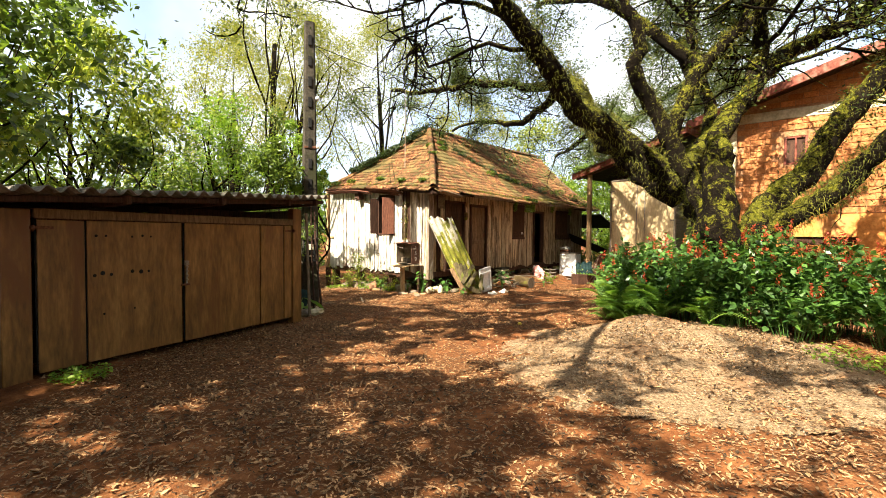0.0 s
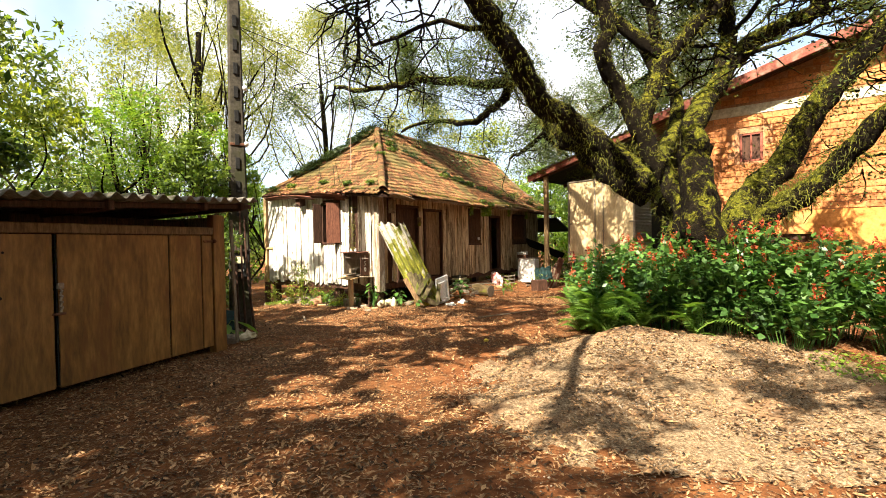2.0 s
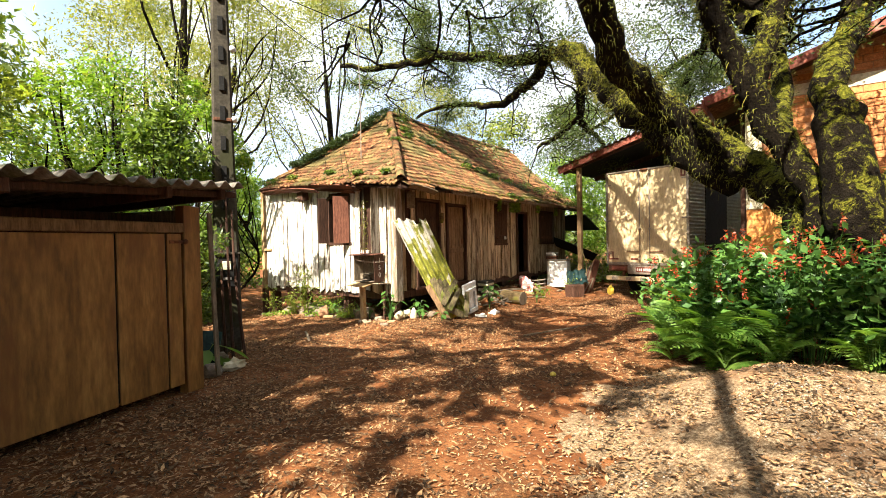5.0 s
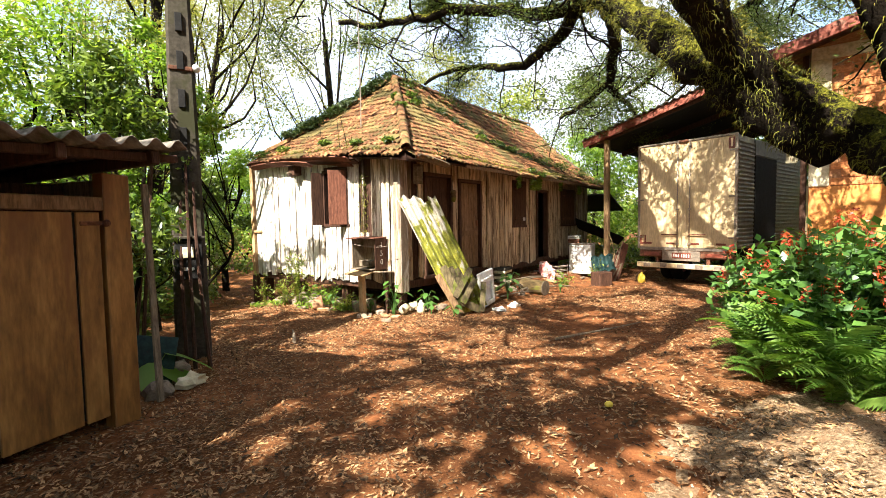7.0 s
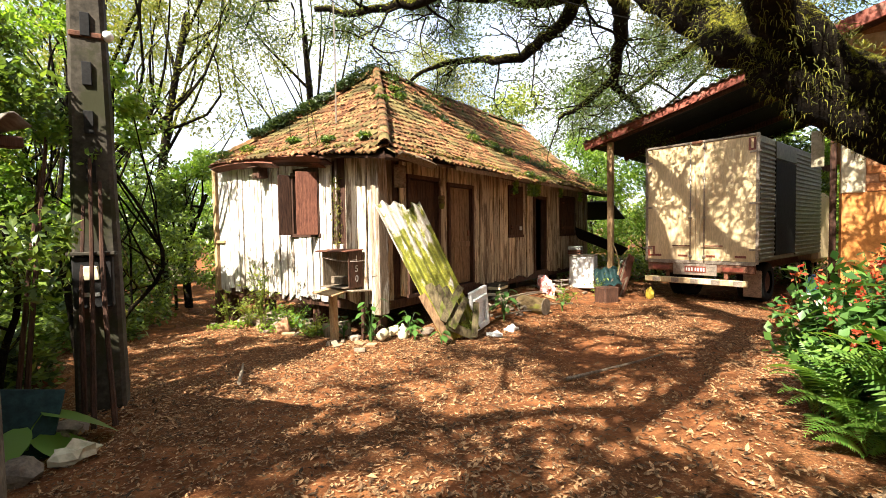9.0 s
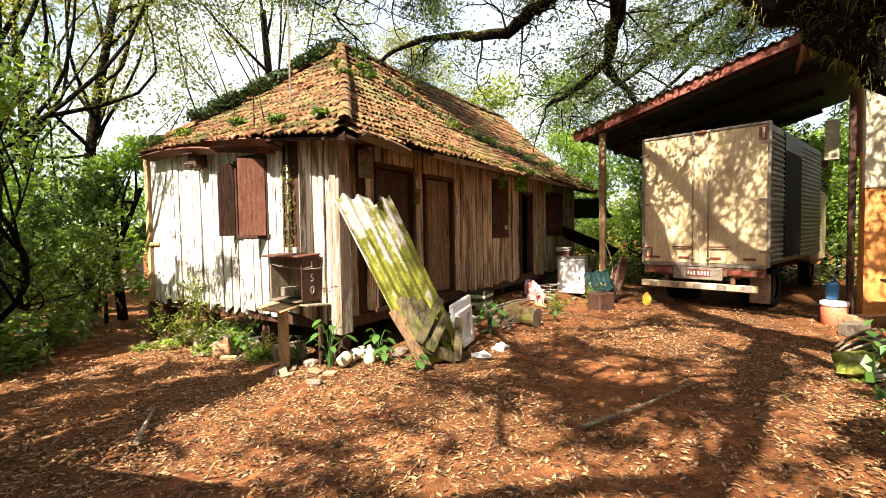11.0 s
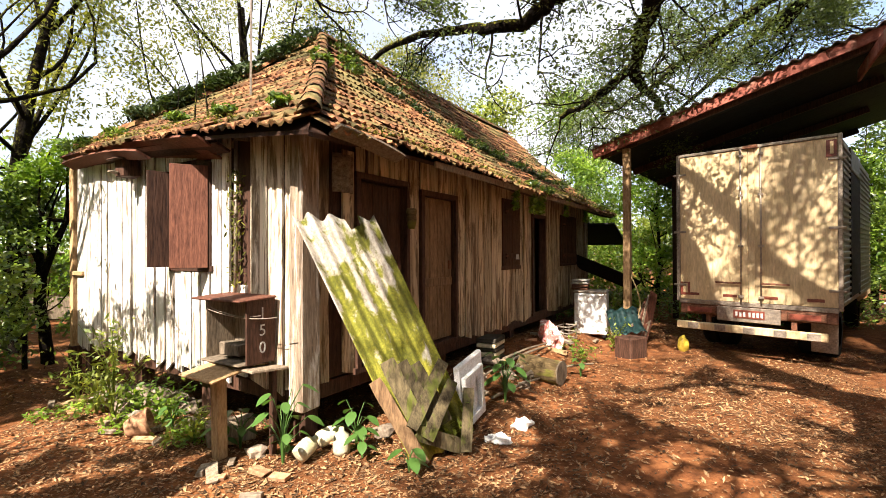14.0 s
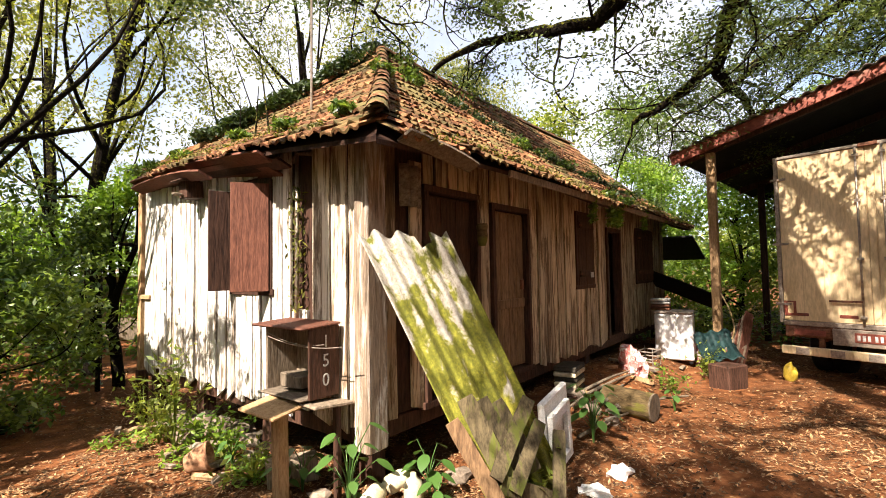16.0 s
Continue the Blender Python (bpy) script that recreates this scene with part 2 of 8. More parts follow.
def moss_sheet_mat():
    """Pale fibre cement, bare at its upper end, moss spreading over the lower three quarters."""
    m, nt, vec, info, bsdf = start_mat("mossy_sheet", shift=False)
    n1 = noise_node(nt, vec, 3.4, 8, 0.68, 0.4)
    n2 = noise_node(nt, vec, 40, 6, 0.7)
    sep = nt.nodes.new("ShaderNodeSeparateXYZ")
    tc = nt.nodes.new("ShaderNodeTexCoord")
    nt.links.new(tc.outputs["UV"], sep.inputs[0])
    # grooves get more moss colour than ridges, partly painting in the relief's shade
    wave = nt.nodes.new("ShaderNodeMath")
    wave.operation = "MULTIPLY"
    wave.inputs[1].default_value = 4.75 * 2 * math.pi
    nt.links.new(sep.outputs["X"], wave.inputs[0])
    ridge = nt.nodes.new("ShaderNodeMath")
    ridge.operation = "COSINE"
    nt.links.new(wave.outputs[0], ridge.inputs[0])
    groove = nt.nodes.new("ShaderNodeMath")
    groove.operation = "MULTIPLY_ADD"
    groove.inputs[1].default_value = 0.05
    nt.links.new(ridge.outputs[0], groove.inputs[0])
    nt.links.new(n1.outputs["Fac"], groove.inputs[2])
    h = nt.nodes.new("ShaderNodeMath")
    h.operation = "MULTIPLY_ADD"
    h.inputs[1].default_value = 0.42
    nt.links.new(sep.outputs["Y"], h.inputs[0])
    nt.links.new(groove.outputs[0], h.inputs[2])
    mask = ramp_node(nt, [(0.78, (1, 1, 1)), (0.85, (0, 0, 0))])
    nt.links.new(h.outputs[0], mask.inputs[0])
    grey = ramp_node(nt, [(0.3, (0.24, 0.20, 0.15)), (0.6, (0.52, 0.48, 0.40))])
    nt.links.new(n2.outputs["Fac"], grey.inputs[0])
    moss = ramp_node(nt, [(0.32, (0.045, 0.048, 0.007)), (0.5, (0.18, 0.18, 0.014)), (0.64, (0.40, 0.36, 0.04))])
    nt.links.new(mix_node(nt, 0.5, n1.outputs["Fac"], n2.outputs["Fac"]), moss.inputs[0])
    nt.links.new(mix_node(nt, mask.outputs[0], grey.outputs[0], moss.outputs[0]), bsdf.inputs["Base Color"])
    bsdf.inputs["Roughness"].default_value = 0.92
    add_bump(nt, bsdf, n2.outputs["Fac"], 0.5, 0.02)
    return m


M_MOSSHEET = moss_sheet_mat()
M_TILE = surface("clay_tile", [(0.3, (0.035, 0.017, 0.009)), (0.5, (0.17, 0.070, 0.030)), (0.70, (0.42, 0.22, 0.10))], 11, 0.9, 0.5, vary=0.5, stain=(0.12, 0.095, 0.035), stain_scale=2.5, stain_at=(0.46, 0.6))
M_DOOR = surface("dark_door_boards", [(0.3, (0.024, 0.011, 0.006)), (0.65, (0.095, 0.046, 0.022))], 7, 0.75, 0.4, (5, 5, 0.6), vary=0.25)
M_TILE2 = surface("clay_tile_joined", [(0.3, (0.035, 0.017, 0.009)), (0.5, (0.17, 0.070, 0.030)), (0.70, (0.40, 0.215, 0.09))], 7, 0.9, 0.5, vary=0.5, stain=(0.12, 0.095, 0.035), stain_scale=1.4, stain_at=(0.46, 0.6), island=True)
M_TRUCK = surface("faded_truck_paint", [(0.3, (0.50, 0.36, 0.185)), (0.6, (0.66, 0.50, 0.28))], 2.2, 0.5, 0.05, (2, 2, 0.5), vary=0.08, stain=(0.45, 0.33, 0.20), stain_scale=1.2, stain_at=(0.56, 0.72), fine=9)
# ribbed metal coloured dark to carry the shade under the carport
M_ALU = surface("shaded_ribbed_side", [(0.3, (0.075, 0.070, 0.045)), (0.6, (0.16, 0.15, 0.10))], 3, 0.5, 0.1, vary=0.05, metal=0.2)
M_STEEL = surface("dirty_steel", [(0.3, (0.20, 0.16, 0.12)), (0.6, (0.38, 0.31, 0.24))], 9, 0.5, 0.2, vary=0.2, metal=0.5)
M_RUST = surface("rusty_iron", [(0.3, (0.05, 0.022, 0.014)), (0.6, (0.18, 0.075, 0.04))], 12, 0.8, 0.4, vary=0.2)
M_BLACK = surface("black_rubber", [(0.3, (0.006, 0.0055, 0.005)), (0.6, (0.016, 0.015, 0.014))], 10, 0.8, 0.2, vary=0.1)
M_REDPL = surface("red_plastic", [(0.3, (0.12, 0.026, 0.016)), (0.6, (0.21, 0.055, 0.032))], 10, 0.4, 0.05, vary=0.1)
M_WHITE = surface("white_enamel", [(0.3, (0.70, 0.68, 0.64)), (0.6, (0.82, 0.81, 0.78))], 3, 0.35, 0.03, vary=0.04)
M_FOAM = surface("white_foam", [(0.3, (0.68, 0.66, 0.6)), (0.6, (0.82, 0.8, 0.76))], 25, 0.8, 0.15, vary=0.05, stain=(0.55, 0.45, 0.33), stain_scale=3, stain_at=(0.6, 0.75))
M_BRICK = surface("orange_brick", [(0.3, (0.42, 0.14, 0.045)), (0.6, (0.60, 0.25, 0.09))], 8, 0.85, 0.3, vary=0.22, island=True)
M_MORTAR = surface("mortar", [(0.3, (0.30, 0.13, 0.06)), (0.6, (0.46, 0.24, 0.12))], 14, 0.95, 0.3, vary=0)
M_PLASTER = surface("orange_plaster", [(0.3, (0.55, 0.20, 0.045)), (0.6, (0.68, 0.29, 0.08))], 3, 0.85, 0.1, vary=0, stain=(0.42, 0.22, 0.10), stain_scale=1.0, stain_at=(0.55, 0.75))
M_CREAM = surface("cream_plaster", [(0.3, (0.50, 0.42, 0.26)), (0.6, (0.66, 0.58, 0.40))], 4, 0.85, 0.1, vary=0.05)
M_FASCIA = surface("red_fascia", [(0.3, (0.14, 0.035, 0.022)), (0.6, (0.28, 0.085, 0.055))], 5, 0.7, 0.2, vary=0.2, stain=(0.30, 0.17, 0.12), stain_scale=3, stain_at=(0.55, 0.7))
# old concrete, its base colour lowered to hold the shade on the pole
M_CONC = surface("shade_darkened_concrete", [(0.3, (0.022, 0.019, 0.014)), (0.6, (0.062, 0.052, 0.038))], 6, 0.9, 0.3, vary=0.1, stain=(0.03, 0.03, 0.013), stain_scale=1.5)
M_STONE = surface("field_stone", [(0.3, (0.12, 0.085, 0.06)), (0.6, (0.30, 0.235, 0.17))], 7, 0.9, 0.5, vary=0.4)
M_LOG = surface("log_bark", [(0.3, (0.05, 0.032, 0.014)), (0.6, (0.17, 0.115, 0.05))], 7, 0.9, 0.6, (1, 1, 4), vary=0.2, stain=(0.13, 0.12, 0.02), stain_scale=2)
M_BLUE = surface("blue_plastic", [(0.3, (0.03, 0.10, 0.22)), (0.6, (0.05, 0.17, 0.34))], 8, 0.4, 0.05, vary=0.1)
M_TEAL = surface("teal_tarp", [(0.3, (0.006, 0.016, 0.016)), (0.6, (0.016, 0.042, 0.040))], 6, 0.6, 0.4, vary=0.1)
M_YELLOW = surface("yellow_plastic", [(0.3, (0.55, 0.40, 0.03)), (0.6, (0.7, 0.5, 0.06))], 6, 0.4, 0.05, vary=0.1)
M_BOTTLE = surface("cloudy_plastic", [(0.3, (0.55, 0.48, 0.26)), (0.6, (0.74, 0.67, 0.46))], 6, 0.35, 0.05, vary=0.25)
M_CHALK = surface("chalk", [(0.3, (0.30, 0.29, 0.26)), (0.6, (0.55, 0.53, 0.49))], 30, 0.9, 0.1, vary=0)
M_BAG = surface("printed_bag", [(0.35, (0.72, 0.66, 0.62)), (0.5, (0.55, 0.13, 0.10)), (0.62, (0.78, 0.74, 0.7))], 9, 0.45, 0.4, vary=0)
M_POT = surface("terracotta", [(0.3, (0.28, 0.12, 0.06)), (0.6, (0.5, 0.28, 0.15))], 8, 0.85, 0.2, vary=0.2)
M_STRAW = surface("dry_straw", [(0.3, (0.3, 0.2, 0.08)), (0.6, (0.55, 0.42, 0.2))], 12, 0.9, 0.2, vary=0.3)
M_LITTER = surface("dry_leaf", [(0.3, (0.030, 0.012, 0.005)), (0.6, (0.38, 0.215, 0.10))], 20, 0.85, 0.1, vary=0.9, island=True)
L_FIG = leaf_mat("fig_leaf", (0.034, 0.058, 0.018), (0.15, 0.19, 0.05), 0.42)
L_DARK = leaf_mat("dark_leaf", (0.028, 0.060, 0.014), (0.22, 0.30, 0.055), 0.45, 0.35)
L_YEL = leaf_mat("yellow_green_leaf", (0.12, 0.17, 0.022), (0.40, 0.43, 0.075), 0.48)
L_BRIGHT = leaf_mat("bright_leaf", (0.09, 0.18, 0.018), (0.30, 0.42, 0.05), 0.48)
L_SPARSE = leaf_mat("thin_leaf", (0.12, 0.145, 0.025), (0.32, 0.31, 0.06), 0.5)
L_BUSH = leaf_mat("salvia_leaf", (0.030, 0.085, 0.018), (0.13, 0.25, 0.05), 0.3, 0.4)
L_FERN = leaf_mat("fern_leaf", (0.09, 0.19, 0.025), (0.27, 0.40, 0.08), 0.45)
L_FLOWER = leaf_mat("red_flower", (0.42, 0.035, 0.02), (0.62, 0.15, 0.05), 0.35, 0.5)
L_MOSS = leaf_mat("moss_strand", (0.04, 0.045, 0.006), (0.25, 0.235, 0.03), 0.3, 0.9)
L_IVY = leaf_mat("ivy_leaf", (0.014, 0.032, 0.010), (0.07, 0.10, 0.025), 0.3)

# ---- builders ----


def part(name, bm, material, parent=None, label="", smooth=False):
    me = bpy.data.meshes.new(name)
    bm.to_mesh(me)
    bm.free()
    me.materials.append(material)
    if smooth:
        me.polygons.foreach_set("use_smooth", [True] * len(me.polygons))
    ob = new(name, me)
    ob.parent = parent
    if label:
        tagged(ob, label)
    return ob


def raw(name, verts, faces, material, parent=None, label="", smooth=False):
    """One mesh object from arrays; faces is an (n, k) array or a list."""
    me = bpy.data.meshes.new(name)
    verts = np.asarray(verts, dtype=np.float32)
    if isinstance(faces, np.ndarray):
        n, k = faces.shape
        me.vertices.add(len(verts))
        me.vertices.foreach_set("co", verts.ravel())
        me.loops.add(n * k)
        me.loops.foreach_set("vertex_index", faces.astype(np.int32).ravel())
        me.polygons.add(n)
        me.polygons.foreach_set("loop_start", np.arange(0, n * k, k, dtype=np.int32))
        me.polygons.foreach_set("loop_total", np.full(n, k, dtype=np.int32))
        me.update(calc_edges=True)
    else:
        me.from_pydata([tuple(map(float, v)) for v in verts], [], faces)
    me.materials.append(material)
    if smooth:
        me.polygons.foreach_set("use_smooth", [True] * len(me.polygons))
    ob = new(name, me)
    ob.parent = parent
    if label:
        tagged(ob, label)
    return ob


def empty(name, m, label, category, group="", kind=""):
    ob = new(name)
    ob.matrix_world = m
    return tagged(ob, label, category, group, kind)


def box(bm, x0, x1, y0, y1, z0, z1, m=None, bevel=0.0, jit=0.0):
    """A box between limits, its edges chamfered."""
    made = bmesh.ops.create_cube(bm, size=1.0)["verts"]
    for v in made:
        v.co = Vector((x0 + (v.co.x + 0.5) * (x1 - x0), y0 + (v.co.y + 0.5) * (y1 - y0), z0 + (v.co.z + 0.5) * (z1 - z0)))
        if jit:
            v.co += Vector(RNG.uniform(-jit, jit, 3))
    if bevel:
        edges = list({e for v in made for e in v.link_edges})
        out = bmesh.ops.bevel(bm, geom=edges, offset=bevel, segments=1, affect="EDGES", clamp_overlap=True)
        made = out["verts"]
    if m is not None:
        bmesh.ops.transform(bm, matrix=m, verts=made)
    return made


def block(name, x0, x1, y0, y1, z0, z1, material, parent=None, label="", m=None, bevel=0.008, jit=0.0):
    bm = bmesh.new()
    box(bm, x0, x1, y0, y1, z0, z1, m, bevel, jit)
    return part(name, bm, material, parent, label)


def smooth_line(points, step=3):
    p = np.array(points, dtype=float)
    if len(p) < 3:
        return p
    ext = np.vstack([2 * p[0] - p[1], p, 2 * p[-1] - p[-2]])
    out = []
    for i in range(1, len(ext) - 2):
        a, b, c, d = ext[i - 1], ext[i], ext[i + 1], ext[i + 2]
        for k in range(step):
            t = k / step
            out.append(0.5 * (2 * b + (c - a) * t + (2 * a - 5 * b + 4 * c - d) * t * t + (3 * b - a - 3 * c + d) * t ** 3))
    out.append(p[-1])
    return np.array(out)


def tube_arrays(points, r0, r1, sides=8, rough=0.0, taper=1.0):
    p = np.asarray(points, dtype=float)
    n = len(p)
    t = np.gradient(p, axis=0)
    t /= np.linalg.norm(t, axis=1)[:, None] + 1e-9
    ref = np.array([0.0, 0.0, 1.0]) if abs(t[:, 2]).mean() < 0.8 else np.array([1.0, 0.0, 0.0])
    a = np.cross(t, ref)
    a /= np.linalg.norm(a, axis=1)[:, None] + 1e-9
    b = np.cross(t, a)
    f = np.linspace(0, 1, n) ** taper
    r = r0 + (r1 - r0) * f
    ang = np.linspace(0, 2 * np.pi, sides, endpoint=False)
    rr = r[:, None] * (1 + (RNG.uniform(-rough, rough, (n, sides)) if rough else 0))
    v = p[:, None, :] + rr[..., None] * (np.cos(ang)[None, :, None] * a[:, None, :] + np.sin(ang)[None, :, None] * b[:, None, :])
    i, j = np.meshgrid(np.arange(n - 1), np.arange(sides), indexing="ij")
    j2 = (j + 1) % sides
    faces = np.stack([i * sides + j, i * sides + j2, (i + 1) * sides + j2, (i + 1) * sides + j], -1).reshape(-1, 4)
    return v.reshape(-1, 3), faces


def join_arrays(items):
    vs, fs, n = [], [], 0
    for v, f in items:
        vs.append(v)
        fs.append(f + n)
        n += len(v)
    return np.vstack(vs), np.vstack(fs)


def tube(name, points, r0, r1, material, parent=None, label="", sides=8, rough=0.0, caps=True):
    v, f = tube_arrays(points, r0, r1, sides, rough)
    n = len(v)
    faces = [tuple(int(q) for q in row) for row in f]
    if caps:
        faces += [tuple(range(sides))[::-1], tuple(range(n - sides, n))]
    return raw(name, v, faces, material, parent, label, smooth=sides > 6)


def leaf_arrays(centres, size, flat=0.0, ratio=0.45, droop=0.0, jitter=0.35):
    """Folded four-point leaves at the given centres, two triangles each."""
    c = np.asarray(centres, dtype=float)
    n = len(c)
    s = size * RNG.uniform(1 - jitter, 1 + jitter, n)[:, None]
    d = RNG.normal(size=(n, 3))
    d[:, 2] = d[:, 2] * (1 - flat) - droop
    d /= np.linalg.norm(d, axis=1)[:, None] + 1e-9
    up = RNG.normal(size=(n, 3)) * (1 - flat * 0.85) + np.array([0, 0, 1.0]) * (0.6 + 2 * flat)
    side = np.cross(d, up)
    side /= np.linalg.norm(side, axis=1)[:, None] + 1e-9
    nor = np.cross(side, d)
    tip, base = c + d * s * 0.5, c - d * s * 0.5
    mid = c - nor * s * 0.08
    v = np.stack([base, mid + side * s * ratio * 0.5 + nor * s * 0.12, tip, mid - side * s * ratio * 0.5 + nor * s * 0.12], 1).reshape(-1, 3)
    k = np.arange(n)[:, None] * 4
    f = np.concatenate([k + np.array([[0, 1, 2]]), k + np.array([[0, 2, 3]])], 1).reshape(-1, 3)
    return v, f


def blob_points(centre, radius, n, squash=0.7):
    p = RNG.normal(size=(n, 3))
    p /= np.linalg.norm(p, axis=1)[:, None]
    p *= RNG.uniform(0.25, 1.0, n)[:, None] ** 0.6
    return np.asarray(centre) + p * np.array([radius, radius, radius * squash])


def ground_z(x, y):
    """Height of the yard: a slight fall away from the entrance, rubble against the shack, a raised flower bed."""
    x, y = np.asarray(x, dtype=float), np.asarray(y, dtype=float)
    z = -0.012 * np.clip(y, -10, 30)
    hx, hy = (x - 0.06) * 0.6626 + (y - 11.93) * 0.749, -(x - 0.06) * 0.749 + (y - 11.93) * 0.6626
    hx = np.clip(hx, -30, 30)
    z = z + 0.30 * np.exp(-((np.clip(hy, -20, 20) + 0.1) / 0.62) ** 2) / (1 + np.exp(-(hx - 2.0) * 2.5)) / (1 + np.exp((hx - 9.6) * 2.0))
    z = z - 0.20 * np.exp(-(((x + 3.6) / 1.7) ** 2 + ((y - 15.2) / 1.9) ** 2))
    z = z + 0.30 * np.exp(-(((x - 5.0) / 1.3) ** 2 + ((y - 6.8) / 1.7) ** 2))
    z = z + 0.025 * np.sin(x * 1.7 + 0.6 * y) * np.sin(y * 1.3) + 0.012 * np.sin(x * 5.1) * np.sin(y * 4.3 + x)
    return z

# ---- ground ----


def build_ground():
    near_x, near_y = np.arange(-7, 11.01, 0.16), np.arange(-4, 21.01, 0.16)
    xs = np.concatenate([[-2000, -600, -200, -80, -40, -25, -15, -10], near_x, [13, 17, 25, 40, 80, 200, 600, 2000]])
    ys = np.concatenate([[-2000, -600, -200, -60, -25, -12, -7], near_y, [23, 26, 30, 40, 60, 120, 300, 800, 2000]])
    gx, gy = np.meshgrid(xs, ys, indexing="ij")
    gz = ground_z(gx, gy) + 0.008 * RNG.normal(size=gx.shape)
    v = np.stack([gx, gy, gz], -1).reshape(-1, 3)
    ny = len(ys)
    i, j = np.meshgrid(np.arange(len(xs) - 1), np.arange(ny - 1), indexing="ij")
    f = np.stack([i * ny + j, (i + 1) * ny + j, (i + 1) * ny + j + 1, i * ny + j + 1], -1).reshape(-1, 4)
    ob = raw("ground", v, f, M_SOIL, smooth=True)
    tagged(ob, "reddish bare earth yard strewn with dry leaves", "ground", kind="structure")


build_ground()


def mound_h(x, y):
    """Height of the sandy gravel heap over the yard: a low ridge that runs out flat towards the drive."""
    dx, dy = np.asarray(x, dtype=float) - 3.14, np.asarray(y, dtype=float) - 6.1
    u, w = dx * 0.84 - dy * 0.54, dx * 0.54 + dy * 0.84
    lu, lw = np.where(u > 0, 1.1, 0.75), np.where(w > 0, 0.75, 1.35)
    h = 0.37 * np.exp(-((np.abs(u) / lu) ** 1.6 + (np.abs(w) / lw) ** 1.6))
    return h + 0.034 * np.exp(-((u - 0.4) / 2.4) ** 2 - ((w + 1.4) / 1.6) ** 2) - 0.020


def build_gravel():
    nx, ny = 90, 80
    x, y = np.meshgrid(np.linspace(0.6, 7.6, nx), np.linspace(2.3, 7.8, ny), indexing="ij")
    h = mound_h(x, y)
    z = ground_z(x, y) + h + 0.010 * RNG.normal(size=x.shape) + 0.02 * np.sin(x * 4.1 + y) * np.sin(y * 3.7)
    v = np.stack([x, y, z], -1).reshape(-1, 3)
    i, j = np.meshgrid(np.arange(nx - 1), np.arange(ny - 1), indexing="ij")
    f = np.stack([i * ny + j, (i + 1) * ny + j, (i + 1) * ny + j + 1, i * ny + j + 1], -1)
    f = f[(h[:-1, :-1] > 0.004)].reshape(-1, 4)
    pile = raw("mound", v, f, M_GRAVEL, smooth=True)
    tagged(pile, "low mound of pale sandy gravel dusted with dry leaves", "mound")
    n = 26000
    px, py = RNG.uniform(0.8, 7.0, n), RNG.uniform(2.8, 7.4, n)
    keep = mound_h(px, py) + RNG.normal(size=n) * 0.04 > 0.045
    px, py = px[keep], py[keep]
    n = len(px)
    pz = ground_z(px, py) + mound_h(px, py)
    s = RNG.uniform(0.004, 0.011, n)
    octa = np.array([[1, 0, 0], [-1, 0, 0], [0, 1, 0], [0, -1, 0], [0, 0, 0.7], [0, 0, -0.7]])
    v = (np.stack([px, py, pz], -1)[:, None, :] + octa[None] * s[:, None, None] * RNG.uniform(0.7, 1.3, (n, 6, 1))).reshape(-1, 3)
    of = np.array([[0, 2, 4], [2, 1, 4], [1, 3, 4], [3, 0, 4], [2, 0, 5], [1, 2, 5], [3, 1, 5], [0, 3, 5]])
    f = (np.arange(n)[:, None, None] * 6 + of[None]).reshape(-1, 3)
    tagged(raw("gravel_stones", v, f, M_PEBBLE), "fine pale pebbles on the gravel heap", "gravel", kind="stuff")


build_gravel()

# ---- wooden shack ----
SHACK = pose(0.06, 11.93, 0, 0, 0, 48.5)
shack = empty("wooden_house", SHACK, "weathered white-painted plank shack with mossy clay tile roof", "house")
LX, LY, FLOOR = 9.0, 4.38, 0.45


def eave_z(y):
    return 2.62 + 0.06 * max(0.0, min(y, 5))


def plank_mesh(w, z0, z1, ragged=0.0, thick=0.024, top=0.0):
    """One board, standing in the xz plane, with a ragged lower end and a slight twist."""
    n = 5
    zs = np.linspace(z0, z1, n)
    bm = bmesh.new()
    rows = []
    tw = RNG.uniform(-0.005, 0.005)
    e = [RNG.uniform(-1, 1) * ragged for _ in range(2)]
    for k, z in enumerate(zs):
        wob = RNG.uniform(-0.003, 0.003)
        lift = [e[0], e[1]] if k == 0 else ([top, top] if k == n - 1 else [0, 0])
        rows.append([bm.verts.new((sx * (w / 2) + wob, yy + tw * sx * (k / n), z + lift[0 if sx < 0 else 1])) for sx, yy in ((-1, -thick / 2), (1, -thick / 2), (1, thick / 2), (-1, thick / 2))])
    for a, b in zip(rows, rows[1:]):
        for q in range(4):
            bm.faces.new((a[q], a[(q + 1) % 4], b[(q + 1) % 4], b[q]))
    bm.faces.new(rows[0][::-1])
    bm.faces.new(rows[-1])
    return bm


def plank_run(parent, along, spans, material, thick=0.024, name="plank"):
    """Boards side by side. along: 'x' (door wall, y = 0) or 'y' (window wall, x = 0); spans: (start, end, z0, z1, ragged)."""
    for a, b, z0, z1, rag in spans:
        n = max(1, round((b - a) / 0.19))
        cuts = np.linspace(a, b, n + 1)
        cuts[1:-1] += RNG.uniform(-0.03, 0.03, n - 1)
        for s, e in zip(cuts, cuts[1:]):
            bm = plank_mesh(e - s - RNG.uniform(0.014, 0.032), z0, z1, rag, thick)
            ob = part(name, bm, material, parent)
            off = RNG.uniform(-0.013, 0.010)
            if along == "x":
                ob.matrix_local = pose((s + e) / 2, off, 0)
            else:
                ob.matrix_local = pose(off, (s + e) / 2, 0, 0, 0, -90)


